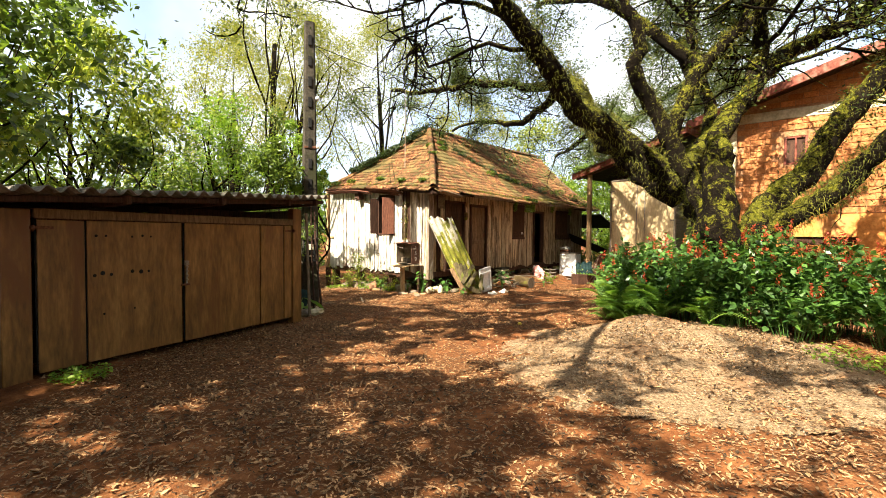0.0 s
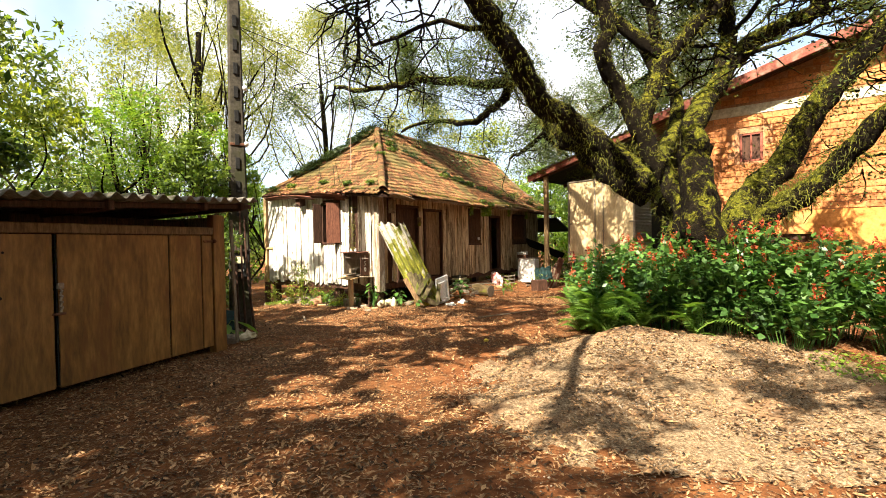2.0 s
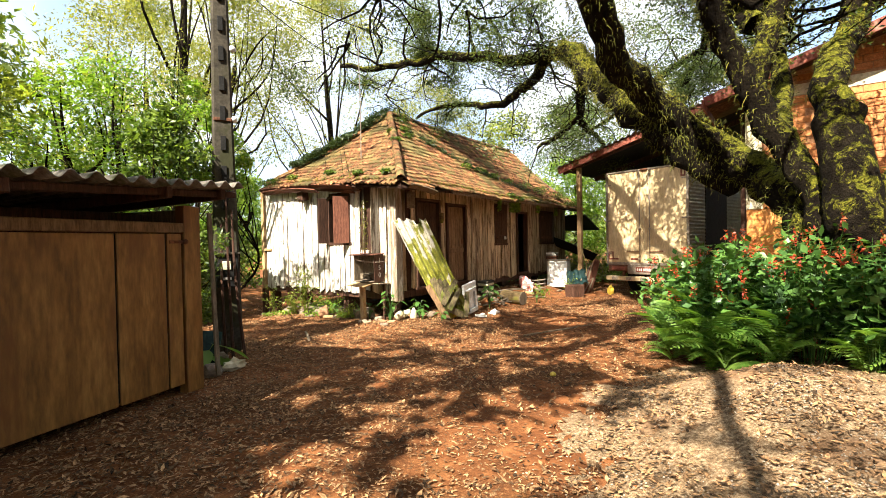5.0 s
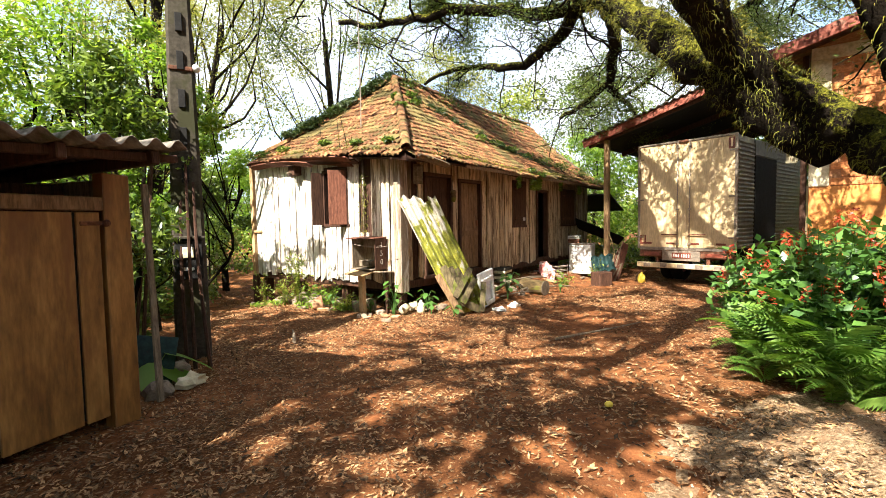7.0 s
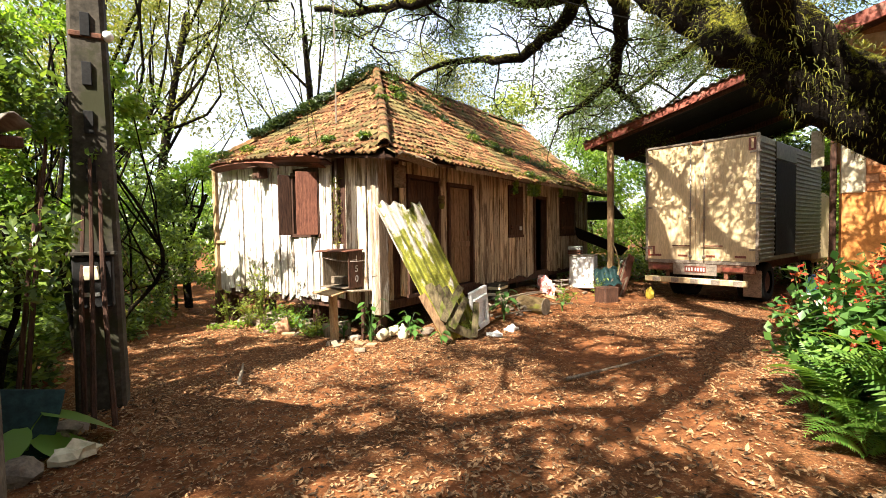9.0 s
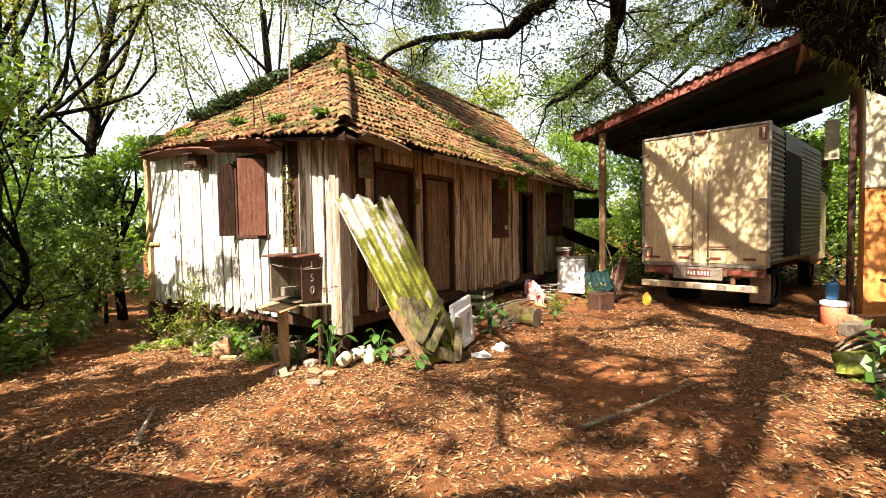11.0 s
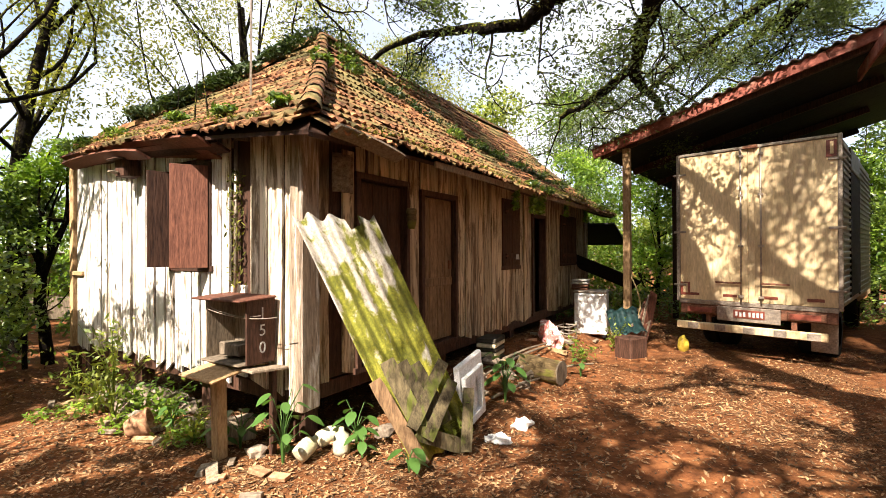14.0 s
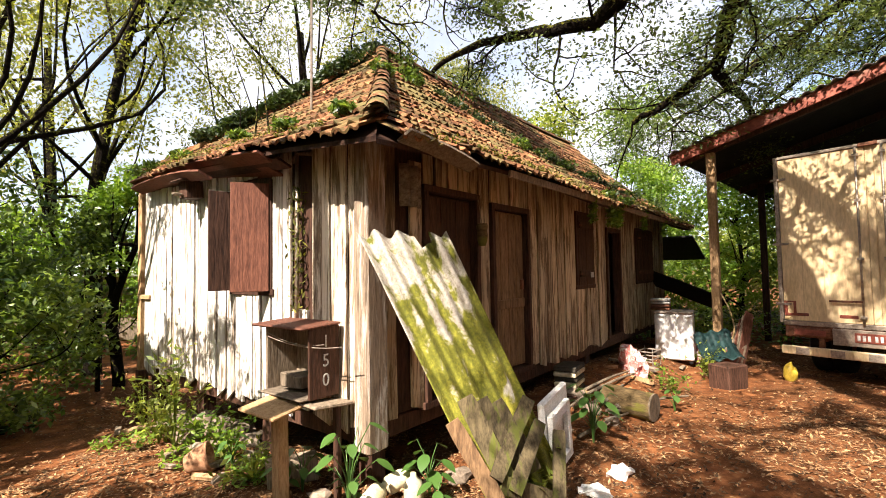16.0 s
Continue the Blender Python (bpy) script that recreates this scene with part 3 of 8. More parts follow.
# window wall (local x = 0)
wall_w = block("wall", 0.03, 0.06, 0.05, 1.25, 0.42, 2.62, M_DARKWOOD, shack, "white plank wall with flaking paint", bevel=0)
bm = bmesh.new()
box(bm, 0.03, 0.06, 1.99, LY - 0.05, 0.42, 2.80)
box(bm, 0.03, 0.06, 1.26, 1.98, 0.42, 1.36)
box(bm, 0.03, 0.06, 1.26, 1.98, 2.46, 2.72)
part("backing", bm, M_DARKWOOD, wall_w)
plank_run(wall_w, "y", [(0.02, 0.68, 0.36, 2.66, 0.05)], M_PAINT3)
plank_run(wall_w, "y", [(0.98, 1.29, 0.32, 2.72, 0.05), (1.29, 1.97, 0.36, 1.37, 0.06), (1.29, 1.97, 2.50, 2.78, 0.0), (1.97, 4.36, 0.36, 2.84, 0.08)], M_PAINT)
# tall dark slot with a hanging pipe beside the corner boards
slot = block("slot_board", 0.005, 0.028, 0.69, 0.97, 0.40, 2.70, M_DARKWOOD, wall_w, "dark bare boards behind the pipe")
plank_run(wall_w, "y", [(0.72, 0.97, 0.40, 1.25, 0.03)], M_PAINT, 0.03)

# door wall (local y = 0)
wall_d = block("wall", 0.05, 0.34, 0.03, 0.06, 0.42, 2.62, M_DARKWOOD, shack, "grey-brown plank wall with mouldy patches", bevel=0)
bm = bmesh.new()
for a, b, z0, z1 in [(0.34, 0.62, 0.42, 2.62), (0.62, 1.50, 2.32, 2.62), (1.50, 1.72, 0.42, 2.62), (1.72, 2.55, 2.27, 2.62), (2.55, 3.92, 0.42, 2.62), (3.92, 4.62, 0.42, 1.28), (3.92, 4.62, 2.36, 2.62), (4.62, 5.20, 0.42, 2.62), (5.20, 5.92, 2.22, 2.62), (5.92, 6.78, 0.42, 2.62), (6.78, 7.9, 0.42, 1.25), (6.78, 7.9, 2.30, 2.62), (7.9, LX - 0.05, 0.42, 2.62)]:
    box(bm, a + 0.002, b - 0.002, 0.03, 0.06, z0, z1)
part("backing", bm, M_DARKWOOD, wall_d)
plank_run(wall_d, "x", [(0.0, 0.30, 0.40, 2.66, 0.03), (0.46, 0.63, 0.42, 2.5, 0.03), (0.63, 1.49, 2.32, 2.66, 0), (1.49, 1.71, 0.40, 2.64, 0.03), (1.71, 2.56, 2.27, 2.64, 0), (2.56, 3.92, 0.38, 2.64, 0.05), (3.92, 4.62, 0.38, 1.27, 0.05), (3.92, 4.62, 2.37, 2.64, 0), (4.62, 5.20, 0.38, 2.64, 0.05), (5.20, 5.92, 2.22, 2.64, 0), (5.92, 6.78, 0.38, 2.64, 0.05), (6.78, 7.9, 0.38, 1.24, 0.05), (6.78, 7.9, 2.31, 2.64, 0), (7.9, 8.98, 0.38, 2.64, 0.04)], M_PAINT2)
# stout corner post
cp = block("corner_post", -0.045, 0.16, -0.045, 0.12, 0.22, 2.62, M_POSTW, shack, "split grey corner post", bevel=0.015, jit=0.006)
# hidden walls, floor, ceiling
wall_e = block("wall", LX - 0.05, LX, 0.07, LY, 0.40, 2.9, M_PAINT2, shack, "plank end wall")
wall_b = block("wall", 0.07, LX - 0.06, LY - 0.05, LY, 0.40, 2.9, M_PAINT, shack, "plank rear wall")
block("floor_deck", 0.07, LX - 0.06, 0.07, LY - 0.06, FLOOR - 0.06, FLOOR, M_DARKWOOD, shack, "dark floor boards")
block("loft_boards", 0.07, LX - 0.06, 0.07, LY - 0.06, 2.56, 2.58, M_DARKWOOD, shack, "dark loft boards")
block("sill_beam", 0.0, LX, 0.03, 0.15, 0.26, 0.40, M_DARKWOOD, shack, "dark sill beam")
block("sill_beam", 0.03, 0.15, 0.16, LY, 0.24, 0.38, M_DARKWOOD, shack, "dark sill beam")
for k, (px, py) in enumerate([(0.25, 0.25), (0.2, 1.6), (0.2, 3.0), (0.15, 4.2), (2.4, 0.2), (4.6, 0.2), (6.8, 0.2), (8.9, 0.2), (3.0, 2.2), (6.0, 2.2), (8.9, 4.1), (4.5, 4.1)]):
    block("stilt", px - 0.08, px + 0.08, py - 0.08, py + 0.08, -0.30, 0.30, M_DARKWOOD, shack, "short dark stilt under the floor", jit=0.01)


def shutter(parent, m, w, h, material, slats=3, name="shutter", label="red-brown board shutter"):
    """Board leaf with ledges, hinged at its local origin, in its local xz plane."""
    ob = block(name, 0.004, w - 0.004, -0.004, 0.012, 0.004, h - 0.004, material, parent, label, bevel=0.002)
    ob.matrix_local = m
    for k in range(slats):
        block("board", k * w / slats + 0.002, (k + 1) * w / slats - 0.002, -0.0125, -0.0045, 0, h, material, ob, bevel=0.003)
    for z in (0.12, h - 0.18):
        block("ledge", 0.02, w - 0.02, -0.034, -0.013, z, z + 0.08, material, ob, bevel=0.004)
    for z in (0.16, h - 0.14):
        block("hinge", -0.02, 0.09, -0.044, -0.036, z - 0.015, z + 0.015, M_RUST, ob, "rusty strap hinge", bevel=0.002)
    return ob


def casing(parent, along, a, b, z0, z1, material, depth=0.10, wid=0.06, sill=True, name="window_frame"):
    bm = bmesh.new()
    for s, e, zz0, zz1 in ((a, a + wid, z0, z1), (b - wid, b, z0, z1), (a, b, z1, z1 + wid)) + (((a - 0.03, b + 0.03, z0 - wid, z0),) if sill else ()):
        if along == "x":
            box(bm, s, e, -0.035, depth, zz0, zz1, bevel=0.004)
        else:
            box(bm, -0.035, depth, s, e, zz0, zz1, bevel=0.004)
    return part(name, bm, material, parent)


# window with one leaf folded out on the window wall
casing(shack, "y", 1.27, 1.99, 1.42, 2.38, M_DARKWOOD)
# hinge side nearest the corner: a leaf swung nearly shut, and one opened outwards
shutter(shack, pose(-0.04, 1.29, 1.40, 0, 0, 150), 0.33, 1.0, M_REDWOOD)
shutter(shack, pose(-0.04, 1.97, 1.40, 0, 0, 166), 0.22, 1.0, M_DARKWOOD, label="dark board shutter swung outwards")

# doors and openings on the door wall
def plank_door(a, b, z0, z1, material, label, recess=0.04, slats=4, rail=True):
    d = block("door", a + 0.07, b - 0.07, recess, recess + 0.03, z0 + 0.02, z1 - 0.01, material, shack, label, bevel=0.004)
    for k in range(slats):
        s = (b - a - 0.16) / slats
        block("board", a + 0.08 + k * s, a + 0.08 + (k + 1) * s - 0.006, recess - 0.012, recess - 0.001, z0 + 0.04, z1 - 0.03, material, d, bevel=0.003)
    if rail:
        block("rail", a + 0.09, b - 0.09, recess - 0.03, recess - 0.013, (z0 + z1) / 2 - 0.2, (z0 + z1) / 2 - 0.1, material, d, bevel=0.004)
    block("latch", b - 0.17, b - 0.12, recess - 0.04, recess - 0.013, (z0 + z1) / 2, (z0 + z1) / 2 + 0.11, M_RUST, d, "rusty latch", bevel=0.003)
    return d


casing(shack, "x", 0.63, 1.49, FLOOR, 2.26, M_DARKWOOD, sill=True, name="door_frame")
plank_door(0.63, 1.49, FLOOR, 2.26, M_DOOR, "dark red-brown plank door", recess=0.05, slats=3, rail=False)
casing(shack, "x", 1.72, 2.55, FLOOR, 2.21, M_DARKWOOD, sill=True, name="door_frame")
plank_door(1.72, 2.55, FLOOR, 2.21, M_FRAMEW, "brown panelled plank door with a cross rail")
win2 = casing(shack, "x", 3.93, 4.61, 1.32, 2.32, M_DARKWOOD)
shutter(shack, pose(3.98, -0.03, 1.32, 0, 0, 0), 0.58, 1.0, M_DOOR, 2)
block("notice", 4.35, 4.47, -0.075, -0.069, 1.42, 1.50, M_CHALK, win2, "small white label", bevel=0.002)
casing(shack, "x", 5.21, 5.91, FLOOR, 2.16, M_DARKWOOD, sill=True, name="door_frame")
win3 = casing(shack, "x", 6.80, 7.88, 1.30, 2.25, M_DARKWOOD)
shutter(shack, pose(6.83, -0.04, 1.30, 0, 0, -18), 0.5, 0.95, M_DOOR, 3)
shutter(shack, pose(7.86, -0.04, 1.30, 0, 0, 195), 0.5, 0.95, M_DARKWOOD, 3)

# lean-to behind the far end
block("lean_to_roof", 9.25, 10.9, -0.5, 2.2, -0.02, 0.03, M_BLACK, shack, "dark sagging lean-to roof", m=pose(0, 0, 2.35, 0, 18, 0) @ pose(0, 0, 2.9 - 0.0), bevel=0.005)

# ---- roof ----
RIDGE_Y, RIDGE_Z, X0R, X1R = 2.2, 4.77, 2.32, 9.3


def sag(s):
    return -0.16 * math.sin(math.pi * min(max(s, 0), 1))


def roof_door_side(x, s):
    """Point on the door-side slope: s from 0 at the eave to 1 at the ridge."""
    wave = 0.03 * math.sin(x * 1.3) * (1 - s)
    return Vector((x, -0.52 + (RIDGE_Y + 0.52) * s, 2.48 + (RIDGE_Z - 2.48) * s + sag(s) + wave - 0.04 * math.exp(-((x - 7.5) / 1.5) ** 2)))


def roof_window_side(y, s):
    f = (y + 0.52) / 4.72
    base = Vector((-0.40 + 0.06 * (y + 0.52), y, 2.48 + 0.072 * (y + 0.52) + 0.07 * math.sin(math.pi * min(max(f, 0), 1))))
    return Vector((base.x + (X0R - base.x) * s, y, base.z + (RIDGE_Z - base.z) * s + sag(s) * (1 - abs(2 * f - 1) * 0.5)))


def roof_back(x, s):
    return Vector((x, 4.45 - (4.45 - RIDGE_Y) * s, 2.78 + (RIDGE_Z - 2.78) * s))


def hip_x(s):
    return -0.40 + (X0R + 0.40) * s


roof = new("roof")
roof.parent = shack
tagged(roof, "steep hipped roof of mossy orange clay tiles")


def deck(fn, lo, hi, drop, name):
    """Boarding under the tiles, as a thin solid."""
    ns, nx = 9, 12
    vs, fs = [], []
    for d in (0.0, 0.035):
        for i in range(ns):
            s = i / (ns - 1)
            for k in range(nx):
                u = lo(s) + (hi(s) - lo(s)) * k / (nx - 1)
                p = fn(u, s)
                vs.append((p.x, p.y, p.z - drop - d))
    n = ns * nx
    for i in range(ns - 1):
        for k in range(nx - 1):
            q = i * nx + k
            fs.append((q, q + 1, q + nx + 1, q + nx))
            fs.append((n + q, n + q + nx, n + q + nx + 1, n + q + 1))
    for k in range(nx - 1):
        fs.append((k, n + k, n + k + 1, k + 1))
    for i in range(ns - 1):
        for q in (i * nx, i * nx + nx - 1):
            fs.append((q, q + nx, n + q + nx, n + q))
    raw(name, vs, fs, M_DARKWOOD, roof, "dark roof boarding")


def y_lo(s):
    return -0.52 + (RIDGE_Y + 0.52) * s


def y_hi(s):
    return 4.20 + (RIDGE_Y - 4.20) * s


deck(roof_door_side, hip_x, lambda s: X1R, 0.06, "boarding")
deck(roof_window_side, y_lo, y_hi, 0.06, "boarding")
deck(roof_back, lambda s: -0.13 + (X0R + 0.13) * s, lambda s: X1R, 0.0, "boarding")
bm = bmesh.new()
gv = [bm.verts.new(p) for p in ((X1R - 0.2, -0.4, 2.5), (X1R - 0.2, 4.7, 2.6), (X1R - 0.2, RIDGE_Y, RIDGE_Z - 0.1), (X1R - 0.25, -0.4, 2.5), (X1R - 0.25, 4.7, 2.6), (X1R - 0.25, RIDGE_Y, RIDGE_Z - 0.1))]
for q in ((0, 1, 2), (5, 4, 3), (0, 3, 4, 1), (1, 4, 5, 2), (2, 5, 3, 0)):
    bm.faces.new([gv[i] for i in q])
part("gable", bm, M_OLDWOOD, roof, "grey board gable")

TILE_W, TILE_L = 0.195, 0.31


def tile_arrays(seed):
    """A shallow S-shaped pan tile, 0.2 m wide, lip towards -y."""
    rs = np.random.default_rng(seed)
    na = 11
    x = np.linspace(-0.5, 0.5, na) * TILE_W * 1.12
    prof = 0.017 * np.sin(np.linspace(-0.5, 0.5, na) * 4 * np.pi) + rs.uniform(-0.003, 0.003, na)
    edge = rs.uniform(-0.015, 0.015, na)
    rows = []
    for y, dz in ((-TILE_L * 0.5, -0.020), (-TILE_L * 0.5, 0.0), (-TILE_L * 0.5, 0.0), (TILE_L * 0.5, 0.0)):
        chip = edge if y < 0 else np.zeros(na)
        rows.append(np.stack([x, y + chip, prof + dz], -1))
    v = np.vstack(rows)
    f = []
    for i in (0, 2):
        for k in range(na - 1):
            q = i * na + k
            f.append((q, q + 1, q + na + 1, q + na))
    return v, np.array(f)


def tile_mesh(seed):
    v, f = tile_arrays(seed)
    me = bpy.data.meshes.new("tile")
    me.from_pydata([tuple(map(float, p)) for p in v], [], [tuple(int(k) for k in q) for q in f])
    me.materials.append(M_TILE)
    me.polygons.foreach_set("use_smooth", [True] * len(me.polygons))
    return me


TILES = []
STEP = 0.205


def lay(fn, lo, hi, length, side_dir):
    rows = int(length / STEP)
    for i in range(rows):
        s = (i + 0.45) / rows
        a, b = lo(s), hi(s)
        n = max(1, int(round((b - a) / TILE_W)))
        for k in range(n):
            u = a + (k + 0.5) * (b - a) / n
            p, q = fn(u, s), fn(u, min(s + 0.03, 1.0))
            up = (q - p).normalized()
            side = side_dir
            nor = side.cross(up).normalized()
            if nor.z < 0:
                nor = -nor
                side = -side
            side = up.cross(nor).normalized()
            tilt = -0.13
            m = Matrix((side, up, nor)).transposed().to_4x4()
            m = Matrix.Translation(p + nor * (0.015 + RNG.uniform(0, 0.020)) + up * RNG.normal() * 0.012) @ m @ pose(0, 0, 0, math.degrees(tilt) + RNG.normal() * 1.8, RNG.normal() * 1.5, RNG.normal() * 2.6)
            if i == 0:
                m = m @ pose(0, RNG.uniform(-0.07, 0.02), -0.01, RNG.uniform(-6, 4), 0, RNG.normal() * 5)
            TILES.append((m, u, s, i))


lay(roof_door_side, lambda s: hip_x(s) + 0.05, lambda s: X1R, 3.75, Vector((1, 0, 0)))
n_door = len(TILES)
lay(roof_window_side, lambda s: y_lo(s) + 0.05, lambda s: y_hi(s) - 0.05, 3.9, Vector((0, 1, 0)))
n_all = len(TILES)
TILE_MESH = [tile_mesh(k) for k in range(4)]


def place_tiles():
    near = [k for k in range(n_all) if (k < n_door and TILES[k][1] < 3.4 and TILES[k][3] < 9) or (k >= n_door and TILES[k][1] < 2.2 and TILES[k][3] < 8)]
    near = set(near[:300])
    items = []
    for k, (m, u, s, i) in enumerate(TILES):
        if k in near:
            ob = new("tile", TILE_MESH[k % 4])
            ob.parent = roof
            ob.matrix_local = m
        else:
            v, f = tile_arrays(k % 4)
            mm = np.array(m)
            items.append((v @ mm[:3, :3].T + mm[:3, 3], f))
    v, f = join_arrays(items)
    ob = raw("tile_field", v, f, M_TILE2, roof, "rows of weathered clay tiles", smooth=True)
    tagged(ob, kind="stuff")


def cap_row(points, name="hip_cap"):
    """Half-round cover tiles along a hip or the ridge."""
    p = smooth_line(points, 6)
    seg = np.linalg.norm(np.diff(p, axis=0), axis=1)
    t = np.concatenate([[0], np.cumsum(seg)])
    n = int(t[-1] / 0.3)
    for k in range(n):
        d0, d1 = k * t[-1] / n, (k + 1.25) * t[-1] / n
        a = Vector([float(np.interp(d0, t, p[:, c])) for c in range(3)])
        b = Vector([float(np.interp(min(d1, t[-1]), t, p[:, c])) for c in range(3)])
        d = (b - a).normalized()
        side = d.cross(Vector((0, 0, 1))).normalized()
        up = side.cross(d)
        vs, fs = [], []
        for j, (c, r) in enumerate(((a, 0.092), (b, 0.075))):
            for q in range(7):
                an = math.pi * q / 6
                vs.append(c + side * math.cos(an) * r + up * (math.sin(an) * r - 0.01) + Vector((0, 0, RNG.uniform(-0.008, 0.008))))
        for q in range(6):
            fs.append((q, q + 1, q + 8, q + 7))
        raw(name, vs, fs, M_TILE, roof, smooth=True)


cap_row([roof_window_side(y_lo(s), s) + Vector((0, 0, 0.05)) for s in (0.02, 0.3, 0.6, 1.0)])
cap_row([roof_window_side(y_hi(s), s) + Vector((0, 0, 0.05)) for s in (0.02, 0.3, 0.6, 1.0)])
cap_row([(x, RIDGE_Y, RIDGE_Z + 0.04 - 0.06 * math.sin((x - X0R) / 7 * math.pi)) for x in (X0R, 4.5, 6.5, 8.2, X1R)], "ridge_cap")


def warped_board(name, p0, p1, width, material, parent, bend=0.0, label="", thick=0.022, n=8, cup=(0, 0, 1)):
    p0, p1 = Vector(p0), Vector(p1)
    d = (p1 - p0).normalized()
    w = d.cross(Vector(cup)).normalized() * width / 2
    up = w.cross(d).normalized()
    vs, fs = [], []
    for i in range(n + 1):
        c = p0.lerp(p1, i / n) + up * bend * math.sin(math.pi * i / n)
        rag = RNG.uniform(0.85, 1.0) if i in (0, n) else RNG.uniform(0.96, 1.04)
        vs += [c - w * rag, c + w * rag, c + w * rag + up * thick, c - w * rag + up * thick]
    for i in range(n):
        q = i * 4
        for k in range(4):
            fs.append((q + k, q + (k + 1) % 4, q + 4 + (k + 1) % 4, q + 4 + k))
    fs += [(3, 2, 1, 0), (n * 4, n * 4 + 1, n * 4 + 2, n * 4 + 3)]
    return raw(name, vs, fs, material, parent, label)


# soffit boards under the window-side eave, warped and hanging
for k, (dx, dz, y0, y1, mt) in enumerate([(-0.32, -0.13, 0.9, 4.15, M_REDWOOD), (-0.20, -0.17, 0.8, 4.1, M_DARKWOOD), (-0.09, -0.20, 1.1, 4.2, M_REDWOOD), (-0.30, -0.20, 2.0, 4.2, M_REDWOOD)]):
    warped_board("soffit_board", (dx, y0, 2.60 + 0.068 * y0 + dz), (dx + 0.14, y1, 2.60 + 0.068 * y1 + dz - 0.03), 0.17, mt, roof, 0.06, "warped red-brown soffit board", cup=(0.45, 0, 1))
warped_board("barge_board", (-0.22, -0.60, 2.44), (0.60, -0.58, 2.36), 0.13, M_OLDWOOD, roof, 0.02, "loose grey eave board", cup=(0, 0.5, 1))
warped_board("barge_board", (1.2, -0.56, 2.42), (9.3, -0.56, 2.40), 0.07, M_OLDWOOD, roof, 0.0, "thin grey eave board", cup=(0, 1, 0.2))

# ---- garage shed ----
SHED = pose(-2.076, 7.636, 0, 0, 0, 65.6)
shed = empty("garage_shed", SHED, "low plywood garage with wavy fibre-cement roof, doors shut", "shed")


def corrugated(name, w, length, pitch, amp, material, parent, label="", thick=0.008, per=8, nl=6, sagging=0.0):
    """Wavy sheet: waves across x, running along y; origin at the middle of its y = 0 edge, solid."""
    n = int(w / pitch * per)
    xs = np.linspace(-w / 2, w / 2, n + 1)
    ys = np.linspace(0, length, nl + 1)
    vs = []
    for d in (0.0, -thick):
        for y in ys:
            z = amp * np.cos(xs / pitch * 2 * np.pi) + d - sagging * math.sin(math.pi * y / length) + 0.006 * np.sin(xs * 3 + y)
            vs.append(np.stack([xs, np.full_like(xs, y), z], -1))
    v = np.vstack(vs)
    k = n + 1
    tot = k * (nl + 1)
    fs = []
    for i in range(nl):
        for j in range(n):
            q = i * k + j
            fs.append((q, q + 1, q + k + 1, q + k))
            fs.append((tot + q, tot + q + k, tot + q + k + 1, tot + q + 1))
    for j in range(n):
        fs.append((j, tot + j, tot + j + 1, j + 1))
        q = nl * k + j
        fs.append((q, q + 1, tot + q + 1, tot + q))
    for i in range(nl):
        q = i * k
        fs.append((q, q + k, tot + q + k, tot + q))
        q = i * k + n
        fs.append((q, tot + q, tot + q + k, q + k))
    return raw(name, v, fs, material, parent, label, smooth=True)


# posts, lintel, side and rear walls
for a, b in ((-4.45, -4.25), (-3.82, -3.58), (0.0, 0.20)):
    block("post", a, b, -0.02, 0.10, -0.15, 1.80 + 0.05 * b, M_PLY if b > -4 else M_FRAMEW, shed, "pale timber gate post", jit=0.004)
block("lintel", -3.56, -0.01, -0.03, 0.06, 1.53, 1.63, M_FRAMEW, shed, "rough brown lintel")
# dark boards added here stand in for the shade under the roof
block("upper_panel", -4.38, -2.01, 0.62, 0.65, 1.40, 1.64, M_DARKWOOD, shed, "dark board set back to fill the shaded gap above the gates")
block("upper_panel", -2.0, 0.13, 0.62, 0.65, 1.40, 1.75, M_DARKWOOD, shed, "dark board set back to fill the shaded gap above the gates")
block("wall", 0.14, 0.20, 0.15, 3.0, -0.1, 1.78, M_OLDWOOD, shed, "grey plank side wall")
block("wall", -4.45, -4.39, 0.15, 3.0, -0.1, 1.52, M_OLDWOOD, shed, "grey plank side wall")
block("wall", -4.38, 0.15, 2.94, 3.0, -0.1, 1.50, M_OLDWOOD, shed, "grey plank rear wall")
block("wall", -4.24, -3.83, 0.0, 0.04, 0.02, 1.72, M_OLDWOOD, shed, "grey plank beside the gate")
for k, x in enumerate((-4.1, -2.9, -1.7, -0.5, 0.12)):
    block("rafter", x - 0.03, x + 0.03, -0.42, 2.95, -0.05, 0.05, M_DARKWOOD, shed, "dark rafter", m=pose(0, 0, 1.885 + 0.055 * x, -2.5, 0, 0))
block("purlin", -2.4, 2.4, -0.36, -0.28, -0.06, 0.0, M_DARKWOOD, shed, "dark eave purlin", m=pose(-2.04, 0, 1.825, 0, -3.2, 0))
roof_s = corrugated("roof_sheet", 5.1, 3.7, 0.177, 0.032, M_FIBRE, shed, "wavy grey fibre-cement roofing")
roof_s.matrix_local = pose(-2.25, -0.52, 1.87, -2.5, -3.2, 0)


def gate(x0, x1, seams, name="gate"):
    g = block(name, x0, x1, 0.012, 0.03, 0.02, 1.515, M_BLACK, shed, "shut plywood gate leaf, stained brown")
    cuts = [x0] + seams + [x1]
    for a, b in zip(cuts, cuts[1:]):
        block("panel", a + 0.011, b - 0.011, -0.008, 0.011, 0.0, 1.52, M_PLY, g, bevel=0.003, jit=0.002)
    return g


